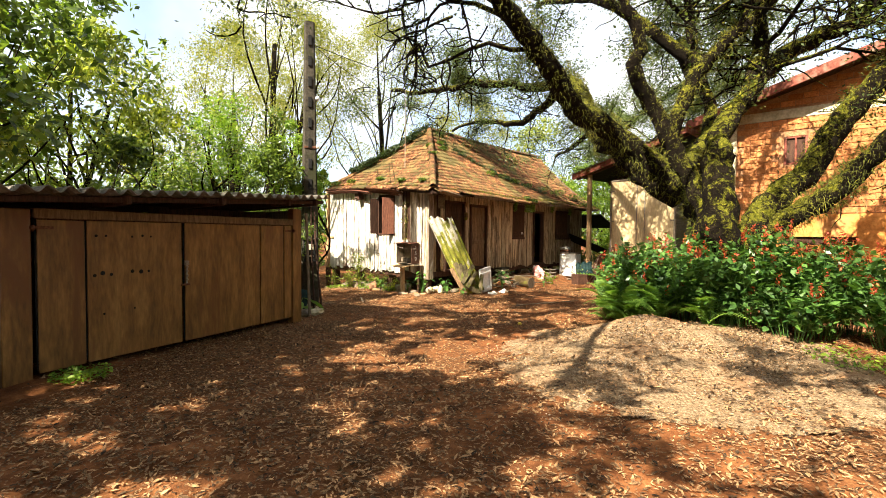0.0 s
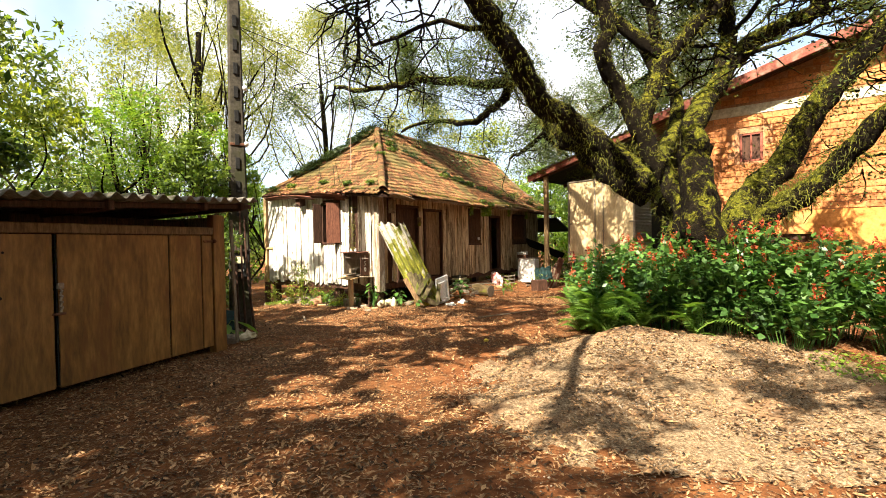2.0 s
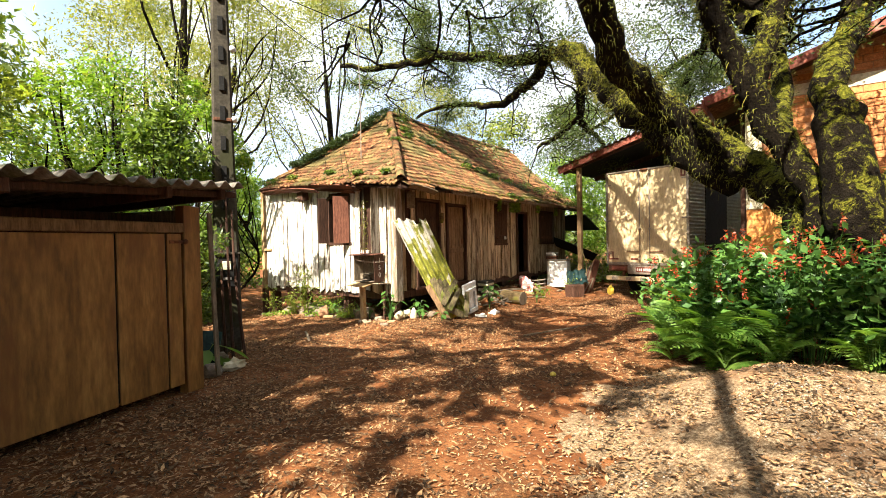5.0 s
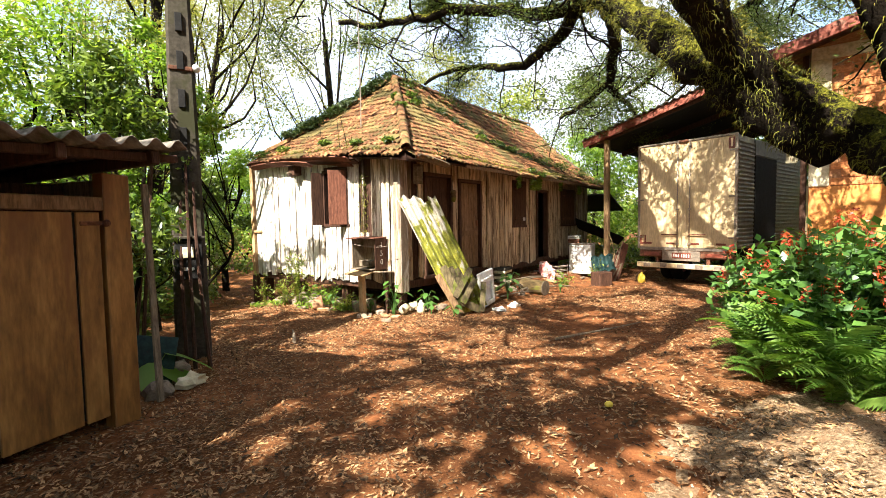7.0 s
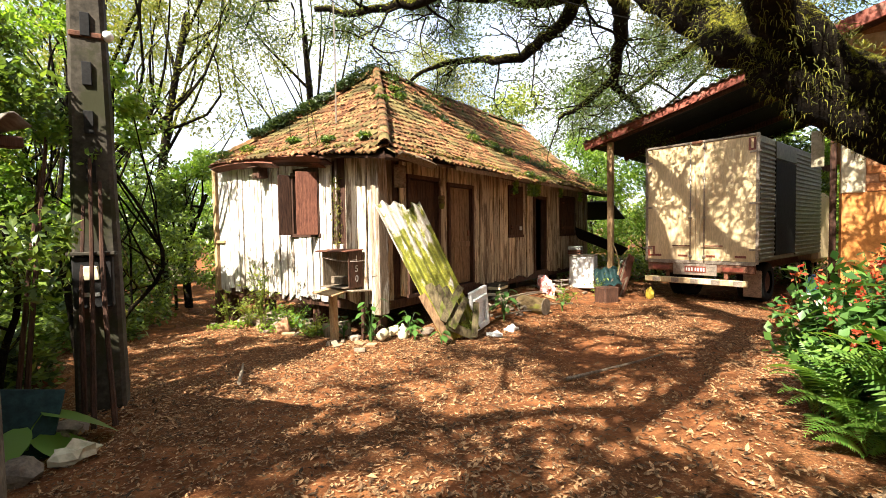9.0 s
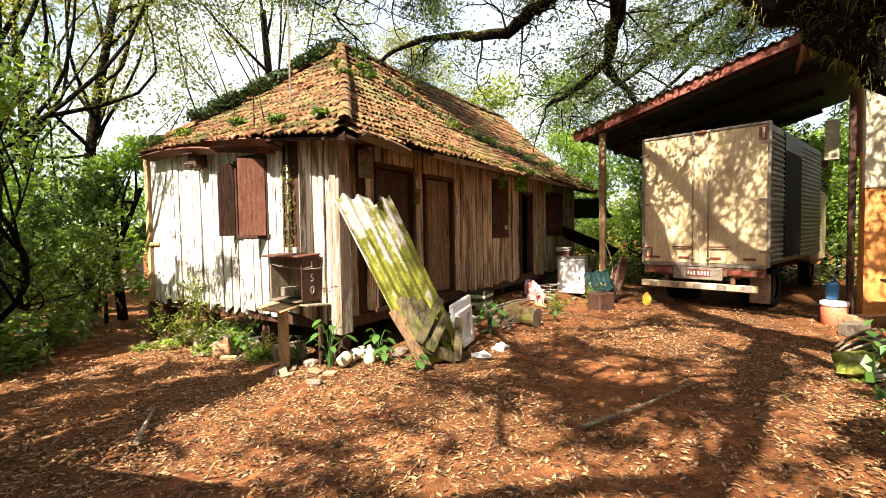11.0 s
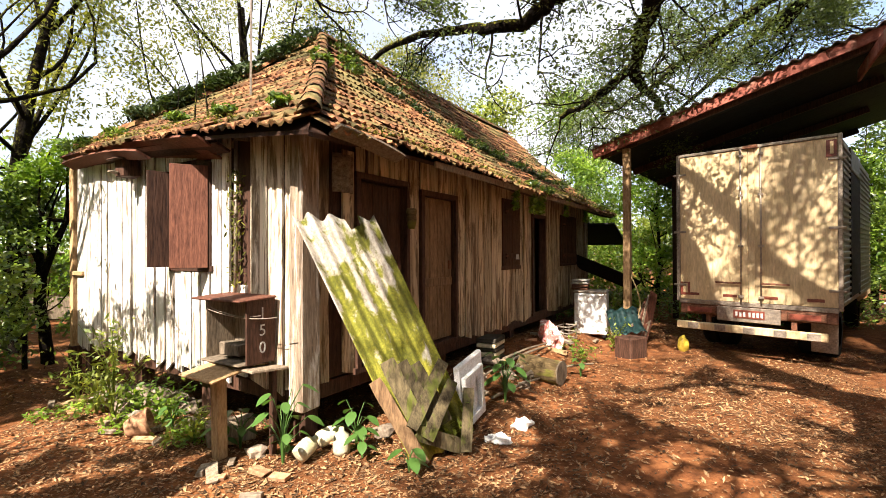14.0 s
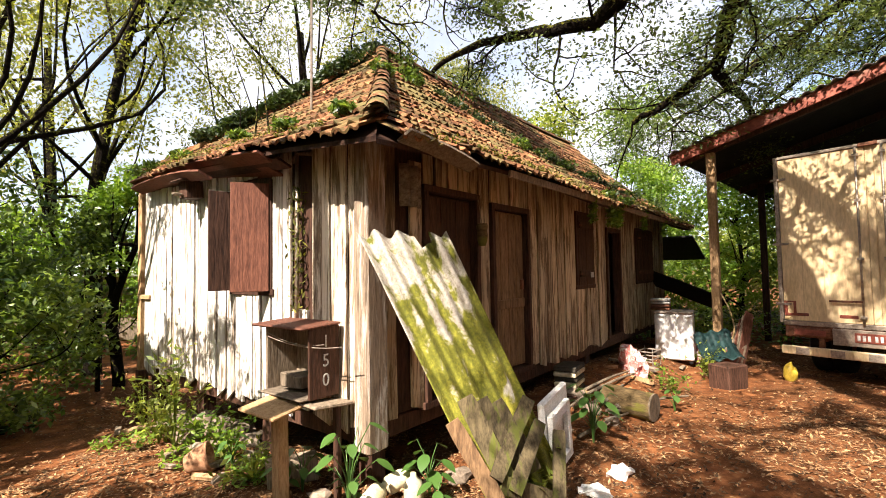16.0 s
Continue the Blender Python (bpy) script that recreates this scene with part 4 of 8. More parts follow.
gl = gate(-3.54, -1.99, [-3.10])
gr = gate(-1.965, -0.02, [-0.70, -0.20])
for gx, gobj in ((-3.48, gl), (-0.08, gr)):
    bm = bmesh.new()
    box(bm, gx - 0.09, gx + 0.09, -0.016, -0.009, 1.425, 1.455, bevel=0.003)
    bmesh.ops.create_uvsphere(bm, u_segments=8, v_segments=6, radius=0.028, matrix=pose(gx + (0.09 if gx > -1 else -0.09), -0.022, 1.44))
    part("strap_hinge", bm, M_RUST, gobj, "dark iron strap hinge")
# knots and worn holes on the gate
for (hx, hz, hr) in [(-3.0, 1.36, .016), (-2.9, 1.36, .014), (-2.62, 1.35, .013), (-2.5, 1.36, .015), (-2.40, 1.35, .012), (-3.02, 0.93, .02), (-2.94, 0.95, .026), (-2.85, 0.93, .018), (-2.62, 0.95, .022), (-2.52, 0.94, .026), (-2.43, 0.94, .016), (-2.93, 0.5, .014), (-2.6, 0.52, .012)]:
    bm = bmesh.new()
    bmesh.ops.create_cone(bm, cap_ends=True, segments=9, radius1=hr, radius2=hr * 0.8, depth=0.004, matrix=pose(hx, -0.010, hz, 90, 0, 0))
    part("knot_hole", bm, M_BLACK, gl)
# chain and padlock
bm = bmesh.new()
for k in range(9):
    bmesh.ops.create_cone(bm, cap_ends=True, segments=6, radius1=0.012, radius2=0.010, depth=0.03, matrix=pose(-1.945 + 0.01 * (k % 2), -0.022, 0.98 - k * 0.027, 20 * (k % 2), 15, 0))
part("chain", bm, M_STEEL, gr, "steel chain on the gate")
block("padlock", -1.98, -1.92, -0.04, -0.012, 0.98, 1.04, M_STEEL, gr, "small steel padlock", bevel=0.006)
block("door_bar", -2.03, -1.90, -0.03, -0.012, 0.72, 0.745, M_RUST, gr, "rusty bar handle")
warped_board("brace", (0.30, -0.12, 0.0), (0.33, -0.02, 1.75), 0.05, M_OLDWOOD, shed, 0.0, "thin upright stick", cup=(0, 1, 0))

# ---- concrete pole with meter box ----
pole = empty("utility_pole", pose(-2.36, 9.62, 0, 0, 0, 22), "weathered concrete utility pole with meter box", "pole")


def taper_prism(name, zs, wx, wy, material, parent, label="", chamfer=0.03):
    bm = bmesh.new()
    rings = []
    for z, a, b in zip(zs, wx, wy):
        pts = [(a - chamfer, -b), (a, -b + chamfer), (a, b - chamfer), (a - chamfer, b), (-a + chamfer, b), (-a, b - chamfer), (-a, -b + chamfer), (-a + chamfer, -b)]
        rings.append([bm.verts.new((x, y, z)) for x, y in pts])
    for p, q in zip(rings, rings[1:]):
        for k in range(8):
            bm.faces.new((p[k], p[(k + 1) % 8], q[(k + 1) % 8], q[k]))
    bm.faces.new(rings[0][::-1])
    bm.faces.new(rings[-1])
    return part(name, bm, material, parent, label)


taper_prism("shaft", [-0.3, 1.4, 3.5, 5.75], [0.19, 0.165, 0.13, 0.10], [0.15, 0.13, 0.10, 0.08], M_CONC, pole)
for z in np.arange(1.9, 5.6, 0.42):
    block("slot", -0.035, 0.035, -0.155 + 0.009 * z - 0.002, -0.14 + 0.012 * z, z, z + 0.20, M_BLACK, pole, bevel=0.004)
meter = block("meter_box", -0.14, 0.14, -0.27, -0.145, 0.82, 1.26, M_BLACK, pole, "dark open meter box", bevel=0.01)
block("meter", -0.06, 0.05, -0.285, -0.273, 1.06, 1.18, M_BOTTLE, meter, "pale meter dial", bevel=0.01)
block("meter_label", -0.06, 0.05, -0.28, -0.273, 0.92, 0.955, M_CHALK, meter, "pale label strip", bevel=0.002)
block("cover", -0.17, 0.17, -0.30, -0.13, 1.27, 1.30, M_CONC, meter, "sloping concrete hood", m=pose(0, 0, 0, 0, 0, 0), bevel=0.006)
block("bracket", -0.12, 0.12, -0.12, 0.12, 3.15, 3.2, M_RUST, pole, "iron band")
for z in (4.2, 3.2):
    bm = bmesh.new()
    bmesh.ops.create_uvsphere(bm, u_segments=8, v_segments=6, radius=0.05, matrix=pose(0.15, -0.06, z))
    part("insulator", bm, M_WHITE, pole, "white porcelain insulator", smooth=True)


def hang(p0, p1, dip, n=16):
    return [Vector(p0).lerp(Vector(p1), i / n) - Vector((0, 0, dip * 4 * (i / n) * (1 - i / n))) for i in range(n + 1)]


for p1, dip in (((1.6, 14.5, 4.95), 0.5), ((9.0, 13.0, 4.9), 0.8)):
    tagged(tube("overhead_cable", hang((-2.30, 9.6, 5.3), p1, dip), 0.007, 0.007, M_BLACK, sides=5), "thin black overhead cable from the pole", "cable")
for k, (dx, top) in enumerate(((0.20, 2.1), (0.30, 1.9), (0.10, 1.7), (-0.28, 2.3), (-0.36, 2.0))):
    p = [(-2.36 + dx * 1.3, 9.05 + 0.05 * k, -0.1), (-2.40 + dx * 0.9, 9.30, top * 0.5), (-2.42 + dx * 0.7, 9.44, top)]
    tagged(tube("leaning_stick", smooth_line(p, 4), 0.022, 0.014, M_DARKWOOD, sides=6, rough=0.1), "bare dark stick leaning on the pole", "stick", "sticks by the pole")

# ---- brick house ----
BRICKH = pose(8.0, 12.52, 0, 0, 0, -42)
bhouse = empty("brick_house", BRICKH, "two-storey orange brick house with red eaves", "house")
HL, HD = 9.5, 8.0


def rake_z(s):
    return 4.62 + 0.31 * s if s < 4.75 else 4.62 + 0.31 * (9.5 - s)


def wall_shape(name, pts, y0, y1, material, parent, label=""):
    bm = bmesh.new()
    a = [bm.verts.new((x, y0, z)) for x, z in pts]
    b = [bm.verts.new((x, y1, z)) for x, z in pts]
    bm.faces.new(a)
    bm.faces.new(b[::-1])
    for k in range(len(pts)):
        bm.faces.new((a[k], b[k], b[(k + 1) % len(pts)], a[(k + 1) % len(pts)]))
    bmesh.ops.recalc_face_normals(bm, faces=bm.faces)
    return part(name, bm, material, parent, label)


bm = bmesh.new()
box(bm, 0, 1.30, 0, 0.2, -0.4, 1.97)
box(bm, 1.302, 2.75, 0, 0.2, -0.4, 1.22)
box(bm, 1.302, 2.75, 0, 0.2, 1.42, 1.97)
box(bm, 2.752, HL, 0, 0.2, -0.4, 1.97)
part("plinth_wall", bm, M_PLASTER, bhouse, "orange painted plaster wall")
bm = bmesh.new()
box(bm, 0.002, 1.32, 0.012, 0.2, 1.972, 4.36)
box(bm, 1.322, 1.80, 0.012, 0.2, 1.972, 3.22)
box(bm, 1.322, 1.80, 0.012, 0.2, 3.92, 4.36)
box(bm, 1.802, HL, 0.012, 0.2, 1.972, 4.36)
bwall = part("brick_wall", bm, M_MORTAR, bhouse, "orange brick wall")
gab = wall_shape("gable_wall", [(0.0, 4.602), (HL, 4.602), (4.75, rake_z(4.75) - 0.06)], 0.012, 0.2, M_MORTAR, bhouse, "orange brick gable")
block("beam", -0.01, HL, -0.02, 0.2, 4.362, 4.60, M_CREAM, bhouse, "cream concrete band")
block("pilaster", -0.01, 0.30, -0.022, 0.19, 1.972, 4.358, M_CREAM, bhouse, "cream corner pilaster")
block("vent", 1.32, 2.74, 0.06, 0.12, 1.225, 1.415, M_DARKWOOD, bhouse, "dark low vent opening")
bwin = block("window", 1.33, 1.79, 0.06, 0.09, 3.23, 3.91, M_DARKWOOD, bhouse, "small dark red window")
for a, b, z0, z1 in ((1.325, 1.375, 3.225, 3.915), (1.745, 1.795, 3.225, 3.915), (1.38, 1.74, 3.225, 3.27), (1.38, 1.74, 3.87, 3.915), (1.54, 1.58, 3.275, 3.865)):
    block("window_frame", a, b, 0.02, 0.058, z0, z1, M_FASCIA, bwin, bevel=0.004)
block("side_wall", 0.0, 0.2, 0.21, 1.3, 2.6, 4.45, M_MORTAR, bhouse, "brick side wall above the carport")
block("return_wall", 0.21, 3.4, 1.1, 1.3, -0.4, 4.45, M_MORTAR, bhouse, "brick return wall")
block("corner_pier", 0.0, 0.2, 0.21, 0.5, -0.4, 2.59, M_PLASTER, bhouse, "orange plaster pier")
block("side_wall", 3.2, 3.4, 1.31, HD, -0.4, 4.45, M_PLASTER, bhouse, "shaded plaster side wall")
block("rear_wall", 3.41, HL, HD - 0.2, HD, -0.4, 4.4, M_MORTAR, bhouse, "brick rear wall")
block("far_wall", HL - 0.2, HL, 0.22, HD - 0.22, -0.4, 4.45, M_MORTAR, bhouse, "brick side wall")
for sgn in (0, 1):
    x0, x1 = (-0.75, 4.75) if sgn == 0 else (4.75, 10.25)
    slope = math.degrees(math.atan(0.31)) * (1 if sgn == 0 else -1)
    w = (x1 - x0) / math.cos(radians(slope))
    cx, cz = (x0 + x1) / 2, (rake_z(max(x0, 0)) + (0.31 * x0 if x0 < 0 else 0) + rake_z(min(x1, 9.5)) - (0.31 * (x1 - 9.5) if x1 > 9.5 else 0)) / 2
    m = pose(cx, 0, cz + 0.06, 0, -slope, 0)
    block("roof_slab", -w / 2, w / 2, -0.62, 1.5 if sgn == 0 else HD + 0.5, -0.03, 0.03, M_TILE2, bhouse, "dull red tiled roof slope", m=m)
    if sgn == 0:
        block("roof_slab", w / 2 - 1.7, w / 2, 1.503, HD + 0.5, -0.03, 0.03, M_TILE2, bhouse, "dull red tiled roof slope", m=m)
    block("fascia", -w / 2, w / 2, -0.66, -0.625, -0.16, 0.06, M_FASCIA, bhouse, "dark red eave board", m=m)
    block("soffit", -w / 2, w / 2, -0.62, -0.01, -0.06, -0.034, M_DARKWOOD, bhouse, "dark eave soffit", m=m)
block("eave_board", -0.79, -0.752, -0.66, 1.5, 4.26, 4.46, M_FASCIA, bhouse, "dark red eave board")

# ---- carport ----
PORT = pose(5.13, 16.27, 0, 0, 0, -47)
port = empty("carport", PORT, "open carport with dark underside and red fascia", "carport")
PS = math.degrees(math.atan(0.285))
pm = pose(0, 0, 3.52, 0, -PS, 0)
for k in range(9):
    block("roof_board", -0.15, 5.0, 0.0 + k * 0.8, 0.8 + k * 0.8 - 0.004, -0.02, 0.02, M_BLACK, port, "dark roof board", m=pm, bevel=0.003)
for k in range(4):
    block("rafter", -0.1, 4.4, 0.06 + k * 2.3, 0.14 + k * 2.3, -0.16, -0.022, M_DARKWOOD, port, "dark rafter", m=pm)
cuts = [-0.2, 0.9, 1.7, 2.6, 3.5, 4.3, 5.0]
for a, b in zip(cuts, cuts[1:]):
    block("fascia", a + 0.003, b - 0.003, -0.04, -0.003, -0.10 + RNG.uniform(-0.015, 0.01), 0.07, M_FASCIA, port, "worn red fascia board", m=pm, bevel=0.005, jit=0.004)
sheet = corrugated("roof_sheet", 5.3, 7.5, 0.177, 0.024, M_FIBRE, port, "wavy fibre-cement roofing")
sheet.matrix_local = pm @ pose(2.4, -0.10, 0.10)
for px, py, ph, lab in ((0.42, 0.12, 3.5, "pale square timber post"), (0.42, 4.5, 3.5, "dark timber post"), (0.42, 6.9, 3.5, "dark timber post")):
    block("post", px - 0.065, px + 0.065, py - 0.065, py + 0.065, -0.3, ph, M_RAWWOOD if py < 1 else M_DARKWOOD, port, lab, jit=0.005)
block("post", 4.52, 4.62, -0.02, 0.08, -0.3, 4.62, M_DARKWOOD, port, "dark post beside the brick house")
block("rear_beam", 0.3, 4.4, 6.85, 6.95, 3.0, 3.2, M_DARKWOOD, port, "dark rear beam")
block("hanging_board", 4.22, 4.42, 0.5, 0.54, 2.55, 3.25, M_CREAM, port, "mouldy cream board hanging under the roof")

# ---- box truck ----
TRUCK = pose(5.94, 15.20, -0.18, 0, 0, -55.5)
truck = empty("box_truck", TRUCK, "faded beige box truck parked under the carport", "truck")
TZ0, TZ1, TW, TL = 0.90, 3.38, 2.20, 4.9
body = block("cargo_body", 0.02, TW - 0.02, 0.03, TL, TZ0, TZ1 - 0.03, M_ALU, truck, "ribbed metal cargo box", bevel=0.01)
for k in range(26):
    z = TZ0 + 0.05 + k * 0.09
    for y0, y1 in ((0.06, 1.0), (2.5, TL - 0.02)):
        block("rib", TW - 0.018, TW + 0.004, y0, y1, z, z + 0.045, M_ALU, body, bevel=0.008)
# black panel on the box stands in for shade inside the open door
block("side_opening", TW - 0.019, TW + 0.006, 1.02, 2.48, TZ0 + 0.1, TZ1 - 0.42, M_BLACK, body, "black panel standing in for the dark inside of the side door", bevel=0.004)
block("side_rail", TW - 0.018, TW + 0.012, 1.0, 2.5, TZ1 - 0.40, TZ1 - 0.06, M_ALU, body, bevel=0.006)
bm = bmesh.new()
for x0, x1, z0, z1 in ((0, 0.05, TZ0 - 0.03, TZ1), (TW - 0.05, TW, TZ0 - 0.03, TZ1), (0.05, TW - 0.05, TZ1 - 0.045, TZ1), (0.05, TW - 0.05, TZ0 - 0.06, TZ0 + 0.005)):
    box(bm, x0, x1, -0.03, 0.03, z0, z1, bevel=0.006)
part("rear_frame", bm, M_STEEL, truck, "dull steel rear frame")
for x0, x1 in ((0.055, 1.055), (1.145, TW - 0.055)):
    d = block("rear_door", x0, x1, -0.012, 0.02, TZ0 + 0.01, TZ1 - 0.05, M_TRUCK, truck, "faded beige cargo door", bevel=0.006)
    n = 4
    for k in range(1, n):
        xx = x0 + (x1 - x0) * k / n
        block("seam", xx - 0.006, xx + 0.006, -0.017, -0.013, TZ0 + 0.05, TZ1 - 0.08, M_TRUCK, d, bevel=0.002)
    hx = x0 if x0 < 0.5 else x1
    for z in (TZ0 + 0.25, TZ0 + 1.15, TZ1 - 0.35):
        block("hinge", hx - 0.10, hx + 0.10, -0.035, -0.018, z - 0.018, z + 0.018, M_STEEL, d, "dull steel hinge", bevel=0.005)
    lx = (x1 - 0.09) if x0 < 0.5 else (x0 + 0.09)
    tube("lock_rod", [(lx, -0.035, TZ0 - 0.02), (lx, -0.035, TZ1 - 0.03)], 0.014, 0.014, M_STEEL, d, "upright locking rod")
    for z in (TZ0 + 0.1, TZ0 + 0.9, TZ0 + 1.7, TZ1 - 0.15):
        block("rod_clip", lx - 0.035, lx + 0.035, -0.052, -0.02, z - 0.02, z + 0.02, M_STEEL, d, bevel=0.005)
    block("lock_handle", min(lx, lx + (-0.36 if x0 < 0.5 else 0.36)), max(lx, lx + (-0.36 if x0 < 0.5 else 0.36)), -0.062, -0.045, TZ0 + 0.30, TZ0 + 0.33, M_RUST, d, "rusty lock handle", bevel=0.005)
    for k in range(2):
        rx = x0 + 0.10 + k * 0.55
        block("reflector", rx, rx + 0.20, -0.019, -0.014, TZ0 + 0.08, TZ0 + 0.125, M_REDPL, d, "faded red reflector", bevel=0.002)
for x0, x1, z0, z1, mt in ((0.03, 0.21, TZ0 + 0.08, TZ0 + 0.30, M_REDPL), (TW - 0.21, TW - 0.06, TZ1 - 0.32, TZ1 - 0.08, M_REDPL)):
    block("corner_mark", x0 + 0.03, x1, -0.0225, -0.0205, z0, z1, mt, truck, "faded red corner mark", bevel=0.0)
    block("corner_mark", x0 + 0.075, x1 - 0.035, -0.0255, -0.0235, z0 + 0.04, z1 - 0.02, M_TRUCK, truck, bevel=0.0)
block("centre_post", 1.058, 1.142, -0.006, 0.03, TZ0 + 0.006, TZ1 - 0.046, M_TRUCK, truck, "beige centre post")
block("top_lamp", 1.0, 1.2, -0.055, -0.031, TZ1 - 0.05, TZ1 + 0.0, M_RUST, truck, "small red top lamp", bevel=0.006)
block("rear_beam", 0.06, TW - 0.06, -0.02, 0.08, TZ0 - 0.23, TZ0 - 0.062, M_RUST, truck, "rusty rear cross beam")
block("plate_panel", 0.62, 1.48, -0.045, -0.021, TZ0 - 0.30, TZ0 - 0.07, M_STEEL, truck, "dented plate panel")
pl = block("number_plate", 0.86, 1.28, -0.056, -0.047, TZ0 - 0.24, TZ0 - 0.11, M_REDPL, truck, "faded red number plate", bevel=0.004)
for k in range(7):
    block("plate_mark", 0.89 + k * 0.053 + (0.02 if k > 2 else 0), 0.92 + k * 0.053 + (0.02 if k > 2 else 0), -0.060, -0.057, TZ0 - 0.215, TZ0 - 0.14, M_CHALK, pl, bevel=0.0)
for x in (0.15, 1.56):
    lamp = block("tail_lamp", x, x + 0.46, -0.05, -0.022, TZ0 - 0.21, TZ0 - 0.09, M_RUST, truck, "tail lamp housing", bevel=0.008)
    block("lens", x + 0.03, x + 0.40, -0.056, -0.051, TZ0 - 0.19, TZ0 - 0.11, M_REDPL, lamp, "dirty red lens", bevel=0.003)
block("bumper", 0.02, TW - 0.16, -0.10, -0.02, 0.42, 0.54, M_TRUCK, truck, "pale scuffed underrun bar", bevel=0.012)
for k in range(5):
    block("bumper_stripe", 0.2 + k * 0.4, 0.36 + k * 0.4, -0.104, -0.101, 0.43, 0.53, M_STEEL, truck, bevel=0.0)
for x in (0.45, 1.6):
    block("hanger", x, x + 0.07, -0.01, 0.05, 0.45, TZ0 - 0.1, M_RUST, truck, "rusty bumper hanger")
    block("chassis_rail", x, x + 0.09, 0.06, TL + 1.2, 0.62, 0.82, M_RUST, truck, "rusty chassis rail")


def wheel(parent, x, y, r=0.42, w=0.23):
    bm = bmesh.new()
    prof = [(r * 0.58, -w / 2), (r * 0.92, -w / 2), (r, -w * 0.35), (r, w * 0.35), (r * 0.92, w / 2), (r * 0.58, w / 2)]
    rings = []
    for k in range(20):
        a = 2 * math.pi * k / 20
        rings.append([bm.verts.new((o, math.cos(a) * q, math.sin(a) * q)) for q, o in prof])
    for k in range(20):
        p, q = rings[k], rings[(k + 1) % 20]
        for i in range(5):
            bm.faces.new((p[i], p[i + 1], q[i + 1], q[i]))
    wh = part("wheel", bm, M_BLACK, parent, "worn black tyre", smooth=True)
    wh.matrix_local = pose(x, y, r)
    bm = bmesh.new()
    bmesh.ops.create_cone(bm, cap_ends=True, segments=16, radius1=r * 0.58, radius2=r * 0.5, depth=w * 0.7, matrix=pose(0, 0, 0, 0, 90, 0))
    part("rim", bm, M_RUST, wh, "rusty steel rim")


for x in (0.24, 0.50, 1.66, 1.92):
    wheel(truck, x, 1.25)
for x in (0.3, 1.85):
    wheel(truck, x, 5.4)
block("mud_flap", 1.75, 2.08, 0.62, 0.64, 0.15, 0.70, M_STEEL, truck, "dented mud flap", m=None)
block("cab", 0.1, TW - 0.1, TL + 0.12, TL + 1.6, 0.6, 2.5, M_TRUCK, truck, "faded beige truck cab", bevel=0.12)

# ---- the great tree ----


def limb(parent, points, r0, r1, name="limb", sides=10, material=None, step=4):
    p = smooth_line(points, step)
    p = p + RNG.normal(size=p.shape) * min(0.03, r0 * 0.12)
    v, f = tube_arrays(p, r0, r1, sides, 0.10)
    faces = np.vstack([f])
    ob = raw(name, v, faces, material or M_BARK, parent, smooth=True)
    return p


def twig_tree(starts, reach, depth, items, ends, r):
    """Grows branching twigs from (point, direction) pairs into tube arrays; collects the points where leaves hang."""
    for p, d in starts:
        n = 5
        line = [np.array(p)]
        dd = np.array(d)
        for k in range(n):
            dd = dd + RNG.normal(size=3) * 0.28
            dd = dd / np.linalg.norm(dd)
            line.append(line[-1] + dd * reach / n)
        line = np.array(line)
        items.append(tube_arrays(line, r, r * 0.45, 5 if r > 0.012 else 4))
        for k in range(2, n + 1):
            ends.append(line[k])
        if depth > 0:
            subs = []
            for k in range(2, n + 1):
                for _ in range(1 if k < n else 2):
                    q = dd + RNG.normal(size=3) * 0.75
                    q[2] = q[2] * 0.7
                    subs.append((line[k], q / np.linalg.norm(q)))
            twig_tree(subs, reach * 0.62, depth - 1, items, ends, r * 0.55)


fig = empty("fig_tree", pose(4.63, 6.9, 0), "huge mossy spreading tree with many limbs", "tree")
FIG_INV = np.array([4.63, 6.9, 0.0])


def fl(points):
    return [tuple(np.array(p) - FIG_INV) for p in points]


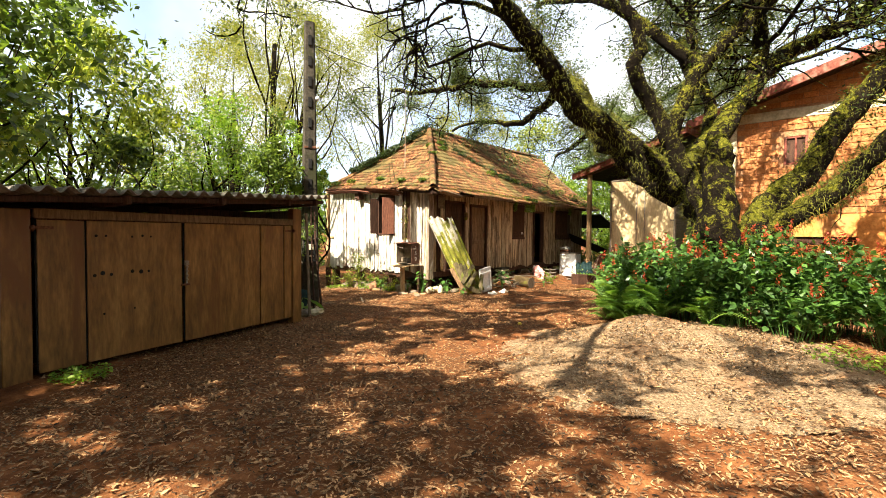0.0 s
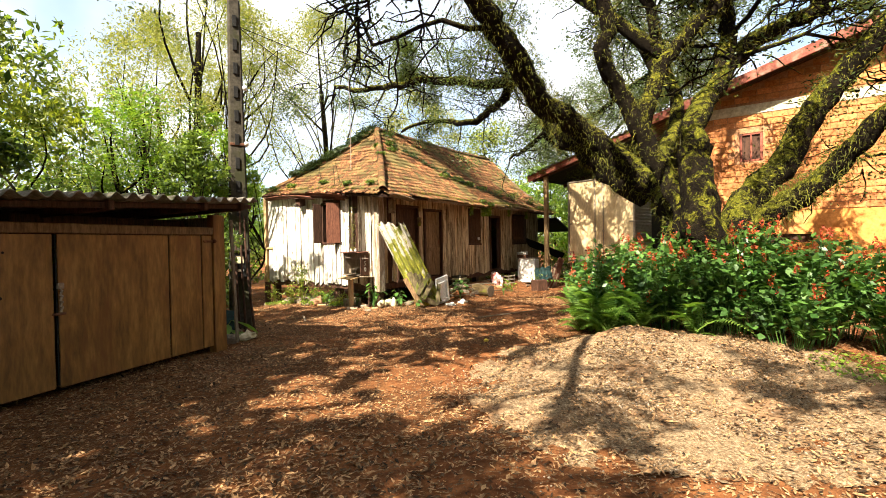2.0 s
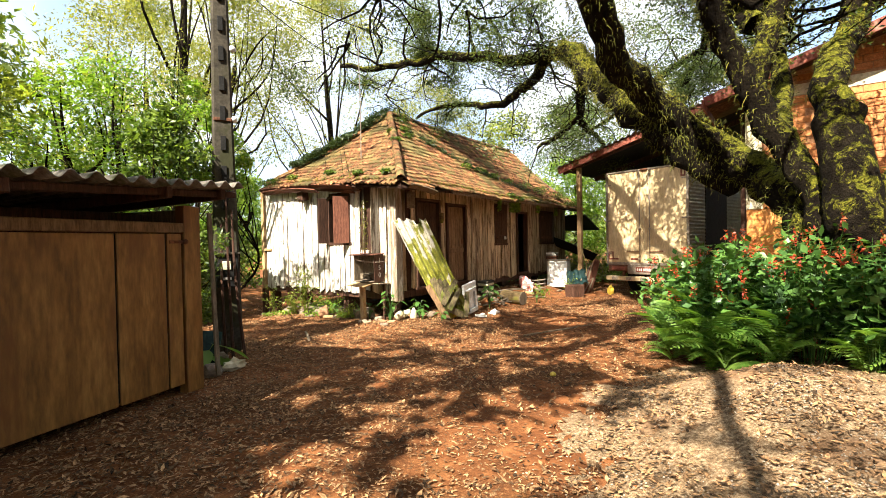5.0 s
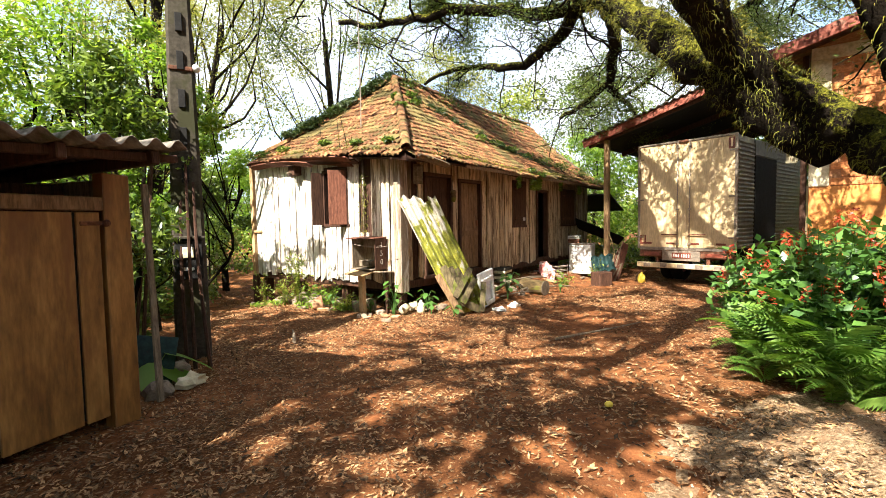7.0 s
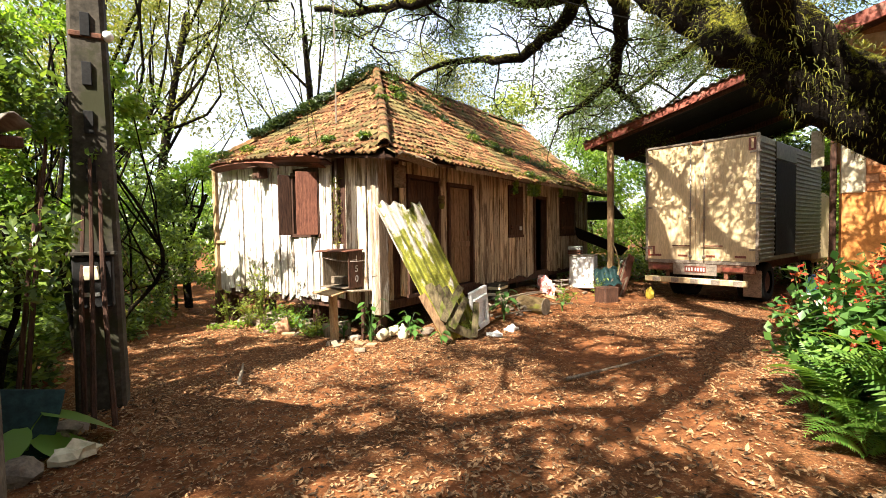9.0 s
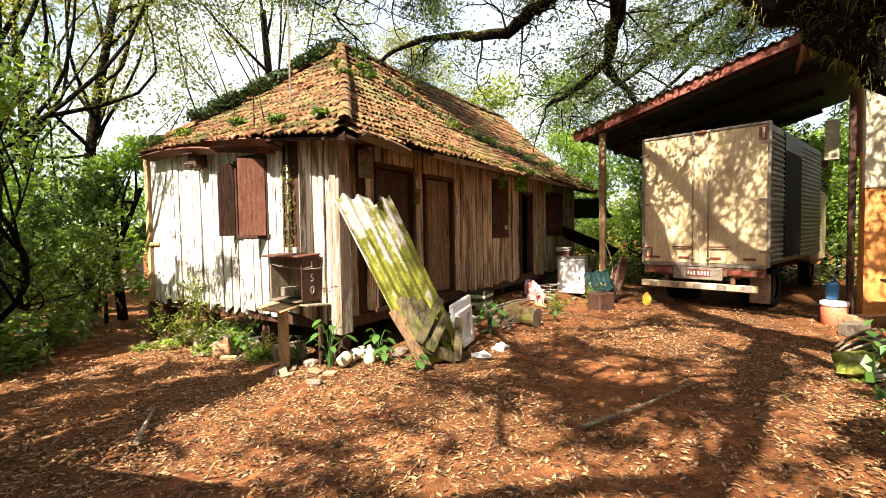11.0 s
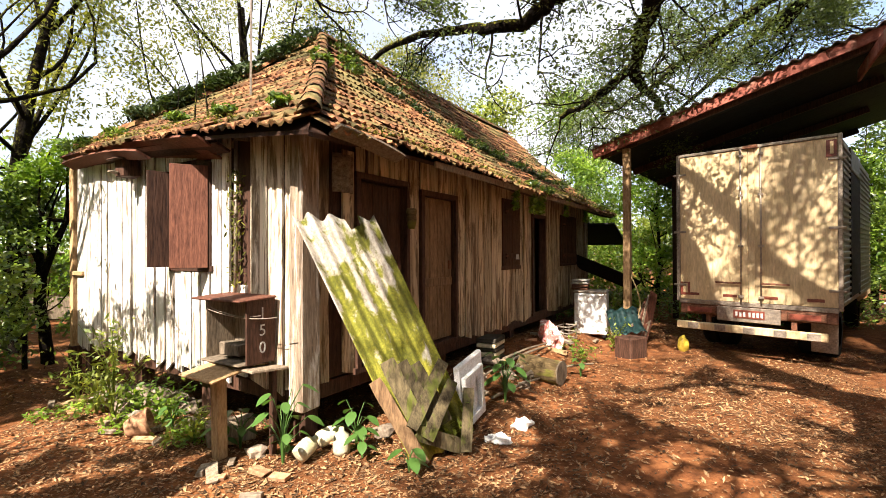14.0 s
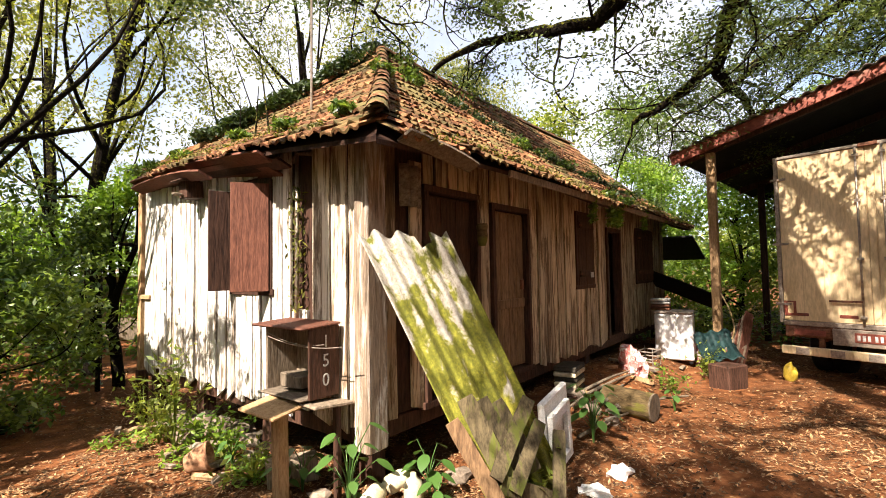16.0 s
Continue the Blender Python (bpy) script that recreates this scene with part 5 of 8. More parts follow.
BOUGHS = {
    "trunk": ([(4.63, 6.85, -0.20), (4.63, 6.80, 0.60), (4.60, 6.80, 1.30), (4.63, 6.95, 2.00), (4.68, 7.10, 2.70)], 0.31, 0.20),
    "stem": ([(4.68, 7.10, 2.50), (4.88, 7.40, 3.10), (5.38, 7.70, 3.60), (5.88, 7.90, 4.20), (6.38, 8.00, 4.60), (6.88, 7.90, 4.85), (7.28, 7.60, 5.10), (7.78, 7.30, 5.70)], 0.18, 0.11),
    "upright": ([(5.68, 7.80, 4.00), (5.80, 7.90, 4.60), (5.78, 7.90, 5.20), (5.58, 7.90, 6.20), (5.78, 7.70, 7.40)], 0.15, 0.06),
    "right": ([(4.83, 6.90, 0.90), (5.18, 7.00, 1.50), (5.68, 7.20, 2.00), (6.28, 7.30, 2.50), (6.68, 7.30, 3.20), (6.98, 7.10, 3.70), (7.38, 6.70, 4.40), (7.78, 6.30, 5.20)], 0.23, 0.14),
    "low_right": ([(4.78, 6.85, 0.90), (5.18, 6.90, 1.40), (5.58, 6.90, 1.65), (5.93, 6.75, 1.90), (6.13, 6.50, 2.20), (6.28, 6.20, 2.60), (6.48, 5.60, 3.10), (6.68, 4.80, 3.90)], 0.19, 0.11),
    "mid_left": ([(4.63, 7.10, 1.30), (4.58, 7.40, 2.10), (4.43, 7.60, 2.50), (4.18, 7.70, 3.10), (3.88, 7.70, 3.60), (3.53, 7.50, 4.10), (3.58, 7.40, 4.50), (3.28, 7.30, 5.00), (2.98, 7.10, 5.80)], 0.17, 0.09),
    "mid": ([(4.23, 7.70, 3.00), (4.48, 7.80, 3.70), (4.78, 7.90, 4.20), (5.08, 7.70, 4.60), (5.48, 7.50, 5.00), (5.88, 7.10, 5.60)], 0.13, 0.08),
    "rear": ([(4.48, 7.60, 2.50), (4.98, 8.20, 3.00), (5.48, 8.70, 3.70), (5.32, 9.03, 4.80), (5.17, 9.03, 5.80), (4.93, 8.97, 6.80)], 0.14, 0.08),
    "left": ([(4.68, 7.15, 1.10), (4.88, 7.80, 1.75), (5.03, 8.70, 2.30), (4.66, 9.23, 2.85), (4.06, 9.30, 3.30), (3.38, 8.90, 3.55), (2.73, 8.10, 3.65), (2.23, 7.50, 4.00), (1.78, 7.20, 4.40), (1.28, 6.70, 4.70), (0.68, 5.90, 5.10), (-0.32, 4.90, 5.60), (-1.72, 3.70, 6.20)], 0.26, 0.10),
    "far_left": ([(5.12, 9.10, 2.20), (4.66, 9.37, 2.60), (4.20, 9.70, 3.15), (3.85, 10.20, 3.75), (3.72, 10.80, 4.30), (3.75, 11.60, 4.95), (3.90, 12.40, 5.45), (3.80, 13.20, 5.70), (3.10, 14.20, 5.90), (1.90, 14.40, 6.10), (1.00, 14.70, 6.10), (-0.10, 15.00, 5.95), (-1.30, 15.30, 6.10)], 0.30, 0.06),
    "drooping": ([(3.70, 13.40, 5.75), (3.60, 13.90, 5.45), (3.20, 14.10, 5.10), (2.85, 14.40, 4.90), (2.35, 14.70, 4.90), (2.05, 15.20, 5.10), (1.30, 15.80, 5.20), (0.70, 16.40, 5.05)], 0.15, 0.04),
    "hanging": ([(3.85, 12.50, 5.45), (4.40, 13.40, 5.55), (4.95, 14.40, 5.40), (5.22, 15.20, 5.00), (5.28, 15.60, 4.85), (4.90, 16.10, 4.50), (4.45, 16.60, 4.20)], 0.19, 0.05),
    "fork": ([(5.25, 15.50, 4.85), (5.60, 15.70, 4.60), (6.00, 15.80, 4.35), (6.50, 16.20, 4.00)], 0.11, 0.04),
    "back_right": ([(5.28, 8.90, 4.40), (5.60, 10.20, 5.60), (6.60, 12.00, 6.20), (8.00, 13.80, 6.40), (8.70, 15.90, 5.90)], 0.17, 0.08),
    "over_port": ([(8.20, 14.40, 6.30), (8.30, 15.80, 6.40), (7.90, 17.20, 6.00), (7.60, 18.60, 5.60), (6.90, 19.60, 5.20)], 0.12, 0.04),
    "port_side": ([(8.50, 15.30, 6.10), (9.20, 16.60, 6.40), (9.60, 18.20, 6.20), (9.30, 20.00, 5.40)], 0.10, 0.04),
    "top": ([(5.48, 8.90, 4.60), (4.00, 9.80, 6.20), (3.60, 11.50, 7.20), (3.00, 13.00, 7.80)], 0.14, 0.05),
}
fig_lines = {}
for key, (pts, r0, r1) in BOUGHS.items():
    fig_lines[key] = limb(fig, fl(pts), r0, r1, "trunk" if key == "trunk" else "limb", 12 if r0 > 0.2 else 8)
# buttress swelling and moss lumps at the crotch
for c, r in (((5.25, 8.7, 2.1), 0.30), ((5.2, 8.3, 1.8), 0.24), ((5.38, 7.1, 1.5), 0.22)):
    bm = bmesh.new()
    bmesh.ops.create_icosphere(bm, subdivisions=3, radius=r)
    for v in bm.verts:
        v.co *= 1 + 0.28 * noise.noise(v.co * 4.0 + Vector(c))
        v.co.z *= 0.85
    ob = part("moss_lump", bm, M_BARK, fig, "lump of bright moss", smooth=True)
    ob.location = tuple(np.array(c) - FIG_INV)

fig_twigs, fig_ends = [], []


def open_crown(p, level):
    """Which leaves stay: gaps cut along the sun's line, placed to set light and shade below."""
    gx = p[:, 0] - to_sun.x / to_sun.z * p[:, 2]
    gy = p[:, 1] - to_sun.y / to_sun.z * p[:, 2]
    n = [noise.noise(Vector((a * 0.62, b * 0.62, 3.1))) + 1.2 * noise.noise(Vector((a * 2.1, b * 2.1, 7.7))) + 0.9 * noise.noise(Vector((a * 5.0, b * 5.0, 1.7))) for a, b in zip(gx, gy)]
    # holes placed to let sun onto the drive, flower bed, limb and near ground
    lean_x, lean_y = gx - 2.4, gy - 10.2
    shafts = 0.30 * np.exp(-(lean_x ** 2 + lean_y ** 2) / 5.0) + 0.55 * np.exp(-((gx - 4.3) ** 2 + (gy - 8.6) ** 2) / 2.0)
    shafts = shafts + 1.5 * np.exp(-((gx - 6.0) ** 2 / 1.8 + (gy - 12.3) ** 2 / 4.5)) + 1.1 * np.exp(-((gx - 3.0) ** 2 + (gy - 3.9) ** 2) / 0.9)
    # leaves kept thicker here to darken the ground beside the garage
    dense = 0.36 * np.exp(-((gx + 1.7) ** 2 / 2.6 + (gy - 4.2) ** 2 / 7.0))
    return np.array(n) > level + shafts - dense


def sprout(line, frm, to, count, reach, r, depth=2, up=0.35, along=0.5):
    idx = np.linspace(int(frm * (len(line) - 1)), int(to * (len(line) - 1)), count).astype(int)
    st = []
    for i in idx:
        t = line[min(i + 1, len(line) - 1)] - line[max(i - 1, 0)]
        t = t / (np.linalg.norm(t) + 1e-9)
        d = t * along + RNG.normal(size=3) * np.array([0.8, 0.8, 0.35]) + np.array([0, 0, up])
        st.append((line[i], d / np.linalg.norm(d)))
    twig_tree(st, reach, depth, fig_twigs, fig_ends, r)


sprout(fig_lines["stem"], 0.45, 1.0, 12, 1.6, 0.045)
sprout(fig_lines["upright"], 0.3, 1.0, 13, 1.7, 0.045)
sprout(fig_lines["right"], 0.6, 1.0, 8, 1.5, 0.045)
sprout(fig_lines["low_right"], 0.92, 1.0, 3, 1.3, 0.04)
sprout(fig_lines["mid_left"], 0.65, 1.0, 7, 1.7, 0.045)
sprout(fig_lines["mid"], 0.6, 1.0, 6, 1.7, 0.045)
sprout(fig_lines["rear"], 0.5, 1.0, 7, 1.8, 0.045)
sprout(fig_lines["left"], 0.66, 1.0, 17, 1.8, 0.045, up=0.45)
sprout(fig_lines["far_left"], 0.55, 1.0, 18, 1.3, 0.035, up=0.25)
sprout(fig_lines["drooping"], 0.3, 1.0, 14, 1.0, 0.022, 1, up=-0.1)
sprout(fig_lines["hanging"], 0.35, 1.0, 14, 1.1, 0.022, 1, up=0.0)
sprout(fig_lines["fork"], 0.2, 1.0, 9, 1.0, 0.022, 1)
sprout(fig_lines["over_port"], 0.1, 1.0, 13, 1.5, 0.035, up=0.1)
sprout(fig_lines["port_side"], 0.1, 1.0, 11, 1.5, 0.035, up=0.1)
sprout(fig_lines["back_right"], 0.25, 1.0, 12, 1.6, 0.04, up=0.2)
sprout(fig_lines["top"], 0.3, 1.0, 9, 1.9, 0.04, up=0.2)
# unseen upper crown, added high over the middle of the yard to shade it
high = []
for k in range(22):
    x, y = RNG.uniform(-2.6, 2.2), RNG.uniform(4.4, 8.4)
    if x > -2.4 + (y - 5.0) * 0.2:
        high.append((np.array([x, y, RNG.uniform(8.4, 9.6)]) - FIG_INV, RNG.normal(size=3)))
twig_tree([(p, d / np.linalg.norm(d)) for p, d in high], 1.4, 2, fig_twigs, fig_ends, 0.04)
limb(fig, fl([(2.3, 6.8, 5.6), (1.4, 6.6, 7.6), (0.2, 6.4, 8.8), (-1.4, 6.2, 9.2)]), 0.11, 0.04)
# unseen crown added over the yard, behind and beside the path, to shade the ground
over = []
for k in range(125):
    if k >= 97:
        x, y = RNG.uniform(-2.4, 2.8), RNG.uniform(3.4, 7.8)
    elif k >= 61:
        x, y = RNG.uniform(-7.0, -2.8), RNG.uniform(-5.0, 1.6)
    elif k >= 53:
        x, y = RNG.uniform(-3.6, -1.4), RNG.uniform(3.4, 5.8)
    elif k >= 46:
        x, y = RNG.uniform(-5.0, -2.6), RNG.uniform(2.4, 5.6)
    elif k < 24:
        x, y = RNG.uniform(-5.0, -0.8), RNG.uniform(-2.0, 5.0)
    elif k < 34:
        x, y = RNG.uniform(-1.6, 1.0), RNG.uniform(-2.6, 1.0)
    else:
        x, y = RNG.uniform(1.0, 3.2), RNG.uniform(3.4, 5.8)
    over.append((np.array([x, y, RNG.uniform(5.8, 7.4)]) - FIG_INV, RNG.normal(size=3)))
twig_tree([(p, d / np.linalg.norm(d)) for p, d in over], 1.6, 2, fig_twigs, fig_ends, 0.045)
limb(fig, fl([(2.3, 6.8, 5.6), (1.2, 4.6, 6.6), (-0.6, 2.0, 6.9), (-2.2, -0.8, 6.8)]), 0.12, 0.05)
limb(fig, fl([(-0.8, 4.6, 5.6), (-2.2, 4.2, 6.2), (-4.2, 3.4, 6.6)]), 0.10, 0.05)
fig_twigs = [it for it, ok in zip(fig_twigs, open_crown(np.array([np.asarray(it[0]).mean(axis=0) for it in fig_twigs]) + FIG_INV, -0.12)) if ok]
v, f = join_arrays(fig_twigs)
tagged(raw("branchlet", v, f, M_BARK2, fig, "thin dark branchlets"), kind="stuff")
ends = np.array(fig_ends)
ends = ends[np.array([noise.noise(Vector(p) * 0.85) > -0.06 for p in ends])]

near_ends, far_ends = ends[ends[:, 1] + FIG_INV[1] <= 9.6], ends[ends[:, 1] + FIG_INV[1] > 9.6]
pts = near_ends[RNG.integers(0, len(near_ends), 230000)]
pts = pts + RNG.normal(size=pts.shape) * np.array([0.15, 0.15, 0.10])
far_ends = far_ends[np.array([noise.noise(Vector(p) * 1.7 + Vector((5.0, 2.0, 9.0))) > -0.04 for p in far_ends])]
far_pts = far_ends[RNG.integers(0, len(far_ends), 115000)]
far_pts = far_pts + RNG.normal(size=far_pts.shape) * np.array([0.18, 0.18, 0.13])
pts = pts[open_crown(pts + FIG_INV, -0.17)]
seen = pts[:, 1] + FIG_INV[1] > 3.6
v, f = join_arrays([leaf_arrays(pts[~seen], 0.085, flat=0.3, ratio=0.52), leaf_arrays(pts[seen], 0.058, flat=0.3, ratio=0.5), leaf_arrays(far_pts, 0.064, flat=0.3, ratio=0.5)])
crown = raw("crown", v, f, L_FIG, fig, "small dark glossy leaves")


def strands(lines, length, size, parent, material, name, label):
    """Hanging and tufted epiphyte strands along limbs, thin blades."""
    c, vs, fs = 0, [], []
    for line, radius, n in lines:
        idx = RNG.integers(1, len(line) - 1, n)
        for i in idx:
            a = RNG.uniform(0, 2 * np.pi)
            t = line[i + 1] - line[i - 1]
            t = t / (np.linalg.norm(t) + 1e-9)
            s1 = np.cross(t, [0, 0, 1.0])
            s1 /= np.linalg.norm(s1) + 1e-9
            s2 = np.cross(s1, t)
            o = s1 * np.cos(a) + s2 * np.sin(a)
            p = line[i] + o * radius * 0.95 + t * RNG.uniform(-0.1, 0.1)
            ln = length * RNG.uniform(0.4, 1.4)
            d = o * 0.6 + RNG.normal(size=3) * 0.4
            q1 = p + d * ln * 0.45
            q2 = q1 + (d * 0.3 + np.array([0, 0, -0.8])) * ln * 0.55
            w = np.cross(d, RNG.normal(size=3))
            w = w / (np.linalg.norm(w) + 1e-9) * size
            vs += [p - w, p + w, q1 + w * 0.8, q1 - w * 0.8, q2]
            fs += [(c, c + 1, c + 2), (c, c + 2, c + 3), (c + 3, c + 2, c + 4)]
            c += 5
    ob = raw(name, np.array(vs), np.array(fs), material, parent, label)
    return tagged(ob, kind="stuff")


moss_lines = [(fig_lines["left"], 0.28, 1500), (fig_lines["far_left"][:32], 0.27, 1300), (fig_lines["mid_left"], 0.15, 250), (fig_lines["mid"], 0.13, 250), (fig_lines["stem"], 0.15, 250), (fig_lines["right"], 0.22, 600), (fig_lines["low_right"], 0.19, 800), (fig_lines["rear"], 0.14, 200)]
moss_lines = [(a, b, int(n * 4.0)) for a, b, n in moss_lines]
strands(moss_lines, 0.11, 0.0045, fig, L_MOSS, "epiphyte", "moss and fern tufts on the limbs")


# ---- other trees ----


def small_tree(x, y, height, radius, leaves, size, leafm, label, trunk_r=0.09, lean=(0, 0), bare=0.4, clumps=26, squash=0.8, name="tree", group="", flat=0.15, ratio=0.42, droop=0.15, bark=None, forks=3, gaps=None, clump=(0.22, 0.42)):
    """A tapered trunk with limbs and an uneven crown of leaf clumps with gaps."""
    z0 = float(ground_z(x, y))
    t = empty(name, pose(x, y, z0), label, "tree", group)
    top = np.array([lean[0], lean[1], height * 0.72])
    mid = top * 0.5 + RNG.normal(size=3) * np.array([0.2, 0.2, 0])
    line = smooth_line([(0, 0, -0.15), tuple(mid * 0.5), tuple(mid), tuple(top)], 5)
    items = [tube_arrays(line, trunk_r, trunk_r * 0.4, 8, 0.08)]
    cl = []
    for k in range(clumps):
        a, rr = RNG.uniform(0, 2 * np.pi), radius * math.sqrt(RNG.uniform(0.05, 1))
        hz = height * (bare + (1 - bare) * RNG.uniform(0, 1) ** 0.8)
        prof = math.sin(math.pi * min(0.97, max(0.12, (hz / height - bare) / (1 - bare) * 0.85 + 0.12)))
        c = np.array([math.cos(a) * rr * prof + top[0] * hz / height, math.sin(a) * rr * prof + top[1] * hz / height, hz])
        cl.append(c)
        i = int(min(len(line) - 2, max(3, (hz / (height * 0.72)) * RNG.uniform(0.5, 0.85) * (len(line) - 1))))
        p = line[i]
        m = (p + c) / 2 + RNG.normal(size=3) * (0.20 if forks > 3 else 0.12) * radius + np.array([0, 0, -0.1 * radius])
        if k % (6 if forks > 3 else 2) == 0:
            items.append(tube_arrays(smooth_line([p, m, c], 4), trunk_r * (0.24 if forks > 3 else 0.38), 0.006, 5))
    v, f = join_arrays(items)
    tr = raw("trunk", v, f, bark or M_BARK2, t, smooth=True)
    if name == "thicket":
        tagged(tr, kind="stuff")
    per = leaves // clumps
    pts = np.vstack([blob_points(c, radius * RNG.uniform(*clump), per, squash) for c in cl])
    if gaps is not None:
        pts = pts[open_crown(pts + np.array([x, y, z0]), gaps)]
    v, f = leaf_arrays(pts, size, flat, ratio, droop)
    raw("crown", v, f, leafm, t)
    return t


# near left, behind the garage
small_tree(-7.6, 7.2, 6.8, 2.3, 9000, 0.20, L_DARK, "broad-leaved dark green tree behind the garage", clumps=34, bare=0.22, gaps=-0.12)
small_tree(-7.0, 10.3, 6.0, 1.9, 8000, 0.17, L_YEL, "yellow-green tree with long drooping leaves", clumps=30, bare=0.25, droop=0.8, ratio=0.3, gaps=-0.12)
small_tree(-8.8, 11.5, 8.0, 2.6, 8000, 0.20, L_DARK, "tall dark green tree at the yard edge", clumps=30, bare=0.2, gaps=-0.12)
small_tree(-4.3, 9.4, 3.7, 1.15, 8000, 0.10, L_BRIGHT, "bright green feathery shrub by the garage", clumps=28, bare=0.25, flat=0.5, ratio=0.3, gaps=-0.12)
small_tree(-5.3, 8.2, 3.0, 1.2, 6000, 0.12, L_DARK, "dense dark shrub behind the garage", clumps=22, bare=0.1, gaps=-0.12)
small_tree(-3.5, 11.1, 4.4, 1.1, 4800, 0.075, L_DARK, "slender leafy tree beside the pole", clumps=30, bare=0.22, trunk_r=0.05, gaps=-0.12)
small_tree(-4.9, 11.6, 4.8, 1.7, 8000, 0.09, L_BRIGHT, "leafy light green tree behind the pole", clumps=28, bare=0.15, gaps=-0.12)
small_tree(-6.5, 14.5, 4.6, 2.2, 9000, 0.12, L_DARK, "dense green thicket tree", clumps=30, bare=0.08, gaps=-0.12)
small_tree(-9.5, 16.0, 5.5, 2.6, 8000, 0.15, L_YEL, "light green thicket tree", clumps=28, bare=0.1, gaps=-0.12)
small_tree(-2.95, 9.15, 3.3, 0.75, 5000, 0.085, L_DARK, "leafy dark shrub between the garage and the pole", clumps=24, bare=0.12, trunk_r=0.035)
small_tree(-2.75, 9.85, 3.9, 0.6, 4200, 0.075, L_BRIGHT, "slender green shrub against the pole", clumps=22, bare=0.35, trunk_r=0.03)
small_tree(-4.5, 14.3, 2.4, 1.0, 5000, 0.10, L_DARK, "low dark thicket beside the shack", clumps=22, bare=0.03, trunk_r=0.04)
small_tree(-4.7, 16.2, 2.8, 1.2, 5000, 0.11, L_DARK, "low dark thicket behind the shack", clumps=22, bare=0.03, trunk_r=0.04)
small_tree(-6.0, 12.6, 2.6, 1.3, 6000, 0.11, L_BRIGHT, "low green thicket at the yard edge", clumps=24, bare=0.03, trunk_r=0.04)
# tall thin trees behind the shack
TALL = "tall thin tree with sparse pale leaves"
small_tree(-4.9, 13.6, 10.0, 2.2, 14458, 0.072, L_SPARSE, TALL, 0.17, (0.3, 0.2), 0.42, 88, group="tall thin trees", forks=4, clump=(0.13, 0.27), droop=0.35, bark=M_BARK)
small_tree(-2.5, 19.2, 10.5, 3.2, 17901, 0.086, L_SPARSE, TALL, 0.19, (0.2, 0.3), 0.40, 92, group="tall thin trees", forks=4, clump=(0.13, 0.27), droop=0.35, bark=M_BARK)
small_tree(-5.6, 17.4, 9.5, 2.8, 15835, 0.086, L_SPARSE, TALL, 0.17, (1.1, -0.6), 0.38, 88, group="tall thin trees", forks=4, clump=(0.13, 0.27), droop=0.35, bark=M_BARK)
small_tree(-8.5, 20.0, 10.5, 3.2, 17901, 0.101, L_SPARSE, TALL, 0.2, (-0.3, 0.4), 0.35, 80, group="tall thin trees", forks=4, clump=(0.13, 0.27), droop=0.35, bark=M_BARK)
small_tree(-4.6, 16.6, 3.6, 0.9, 2400, 0.10, L_BRIGHT, "leaning mossy young tree beside the shack", 0.10, (0.75, -0.7), 0.5, 16, bark=M_BARK)
small_tree(1.5, 24.0, 9.0, 3.2, 17901, 0.101, L_SPARSE, "tall thin tree behind the shack roof", 0.18, (0.3, 0.3), 0.35, 80, group="tall thin trees", forks=4, clump=(0.13, 0.27), droop=0.35)
# beyond the carport
small_tree(7.2, 22.0, 5.2, 2.0, 8000, 0.14, L_BRIGHT, "bright green thicket behind the carport", clumps=28, bare=0.03)
small_tree(9.8, 21.5, 4.6, 2.0, 8000, 0.15, L_BRIGHT, "bright green thicket behind the truck", clumps=28, bare=0.03)
small_tree(12.6, 21.0, 6.8, 2.4, 8000, 0.17, L_DARK, "dark leafy tree behind the carport", clumps=30, bare=0.04)
small_tree(15.0, 19.0, 6.0, 2.4, 7000, 0.17, L_DARK, "dark leafy tree behind the brick house", clumps=26, bare=0.04)
small_tree(5.8, 25.0, 7.6, 2.8, 8000, 0.17, L_YEL, "light green tree beyond the shack", clumps=30, bare=0.12)
small_tree(9.6, 27.0, 9.0, 3.2, 8000, 0.19, L_DARK, "tall green tree beyond the carport", clumps=30, bare=0.12)
small_tree(11.0, 24.0, 3.2, 2.0, 6000, 0.14, L_YEL, "yellowish scrub beyond the truck", clumps=22, bare=0.02)
small_tree(12.3, 18.4, 4.2, 1.7, 8000, 0.14, L_DARK, "dense leafy shrub beyond the truck", clumps=30, bare=0.02)
small_tree(14.4, 18.9, 4.4, 1.8, 8000, 0.15, L_BRIGHT, "bright leafy shrub behind the brick house", clumps=30, bare=0.02)
small_tree(3.2, 20.5, 4.0, 1.5, 5000, 0.12, L_BRIGHT, "bright shrub at the end of the shack", clumps=20, bare=0.05)


# unseen trees added behind and beside the start of the walk for shade
SHADE = "unseen leafy tree added to shade the yard"
for x, y, h, r in ((-5.5, -2.5, 8.0, 2.7), (-2.4, -5.4, 8.5, 2.8), (1.6, -5.8, 8.5, 2.6), (-8.0, 1.2, 8.0, 2.6), (-6.6, 4.0, 7.2, 2.0), (-5.2, 0.8, 7.6, 2.0)):
    small_tree(x, y, h, r, 12500, 0.17, L_FIG, SHADE, 0.16, bare=0.5, clumps=30, squash=0.6, group="shade trees by the drive", gaps=-0.12)
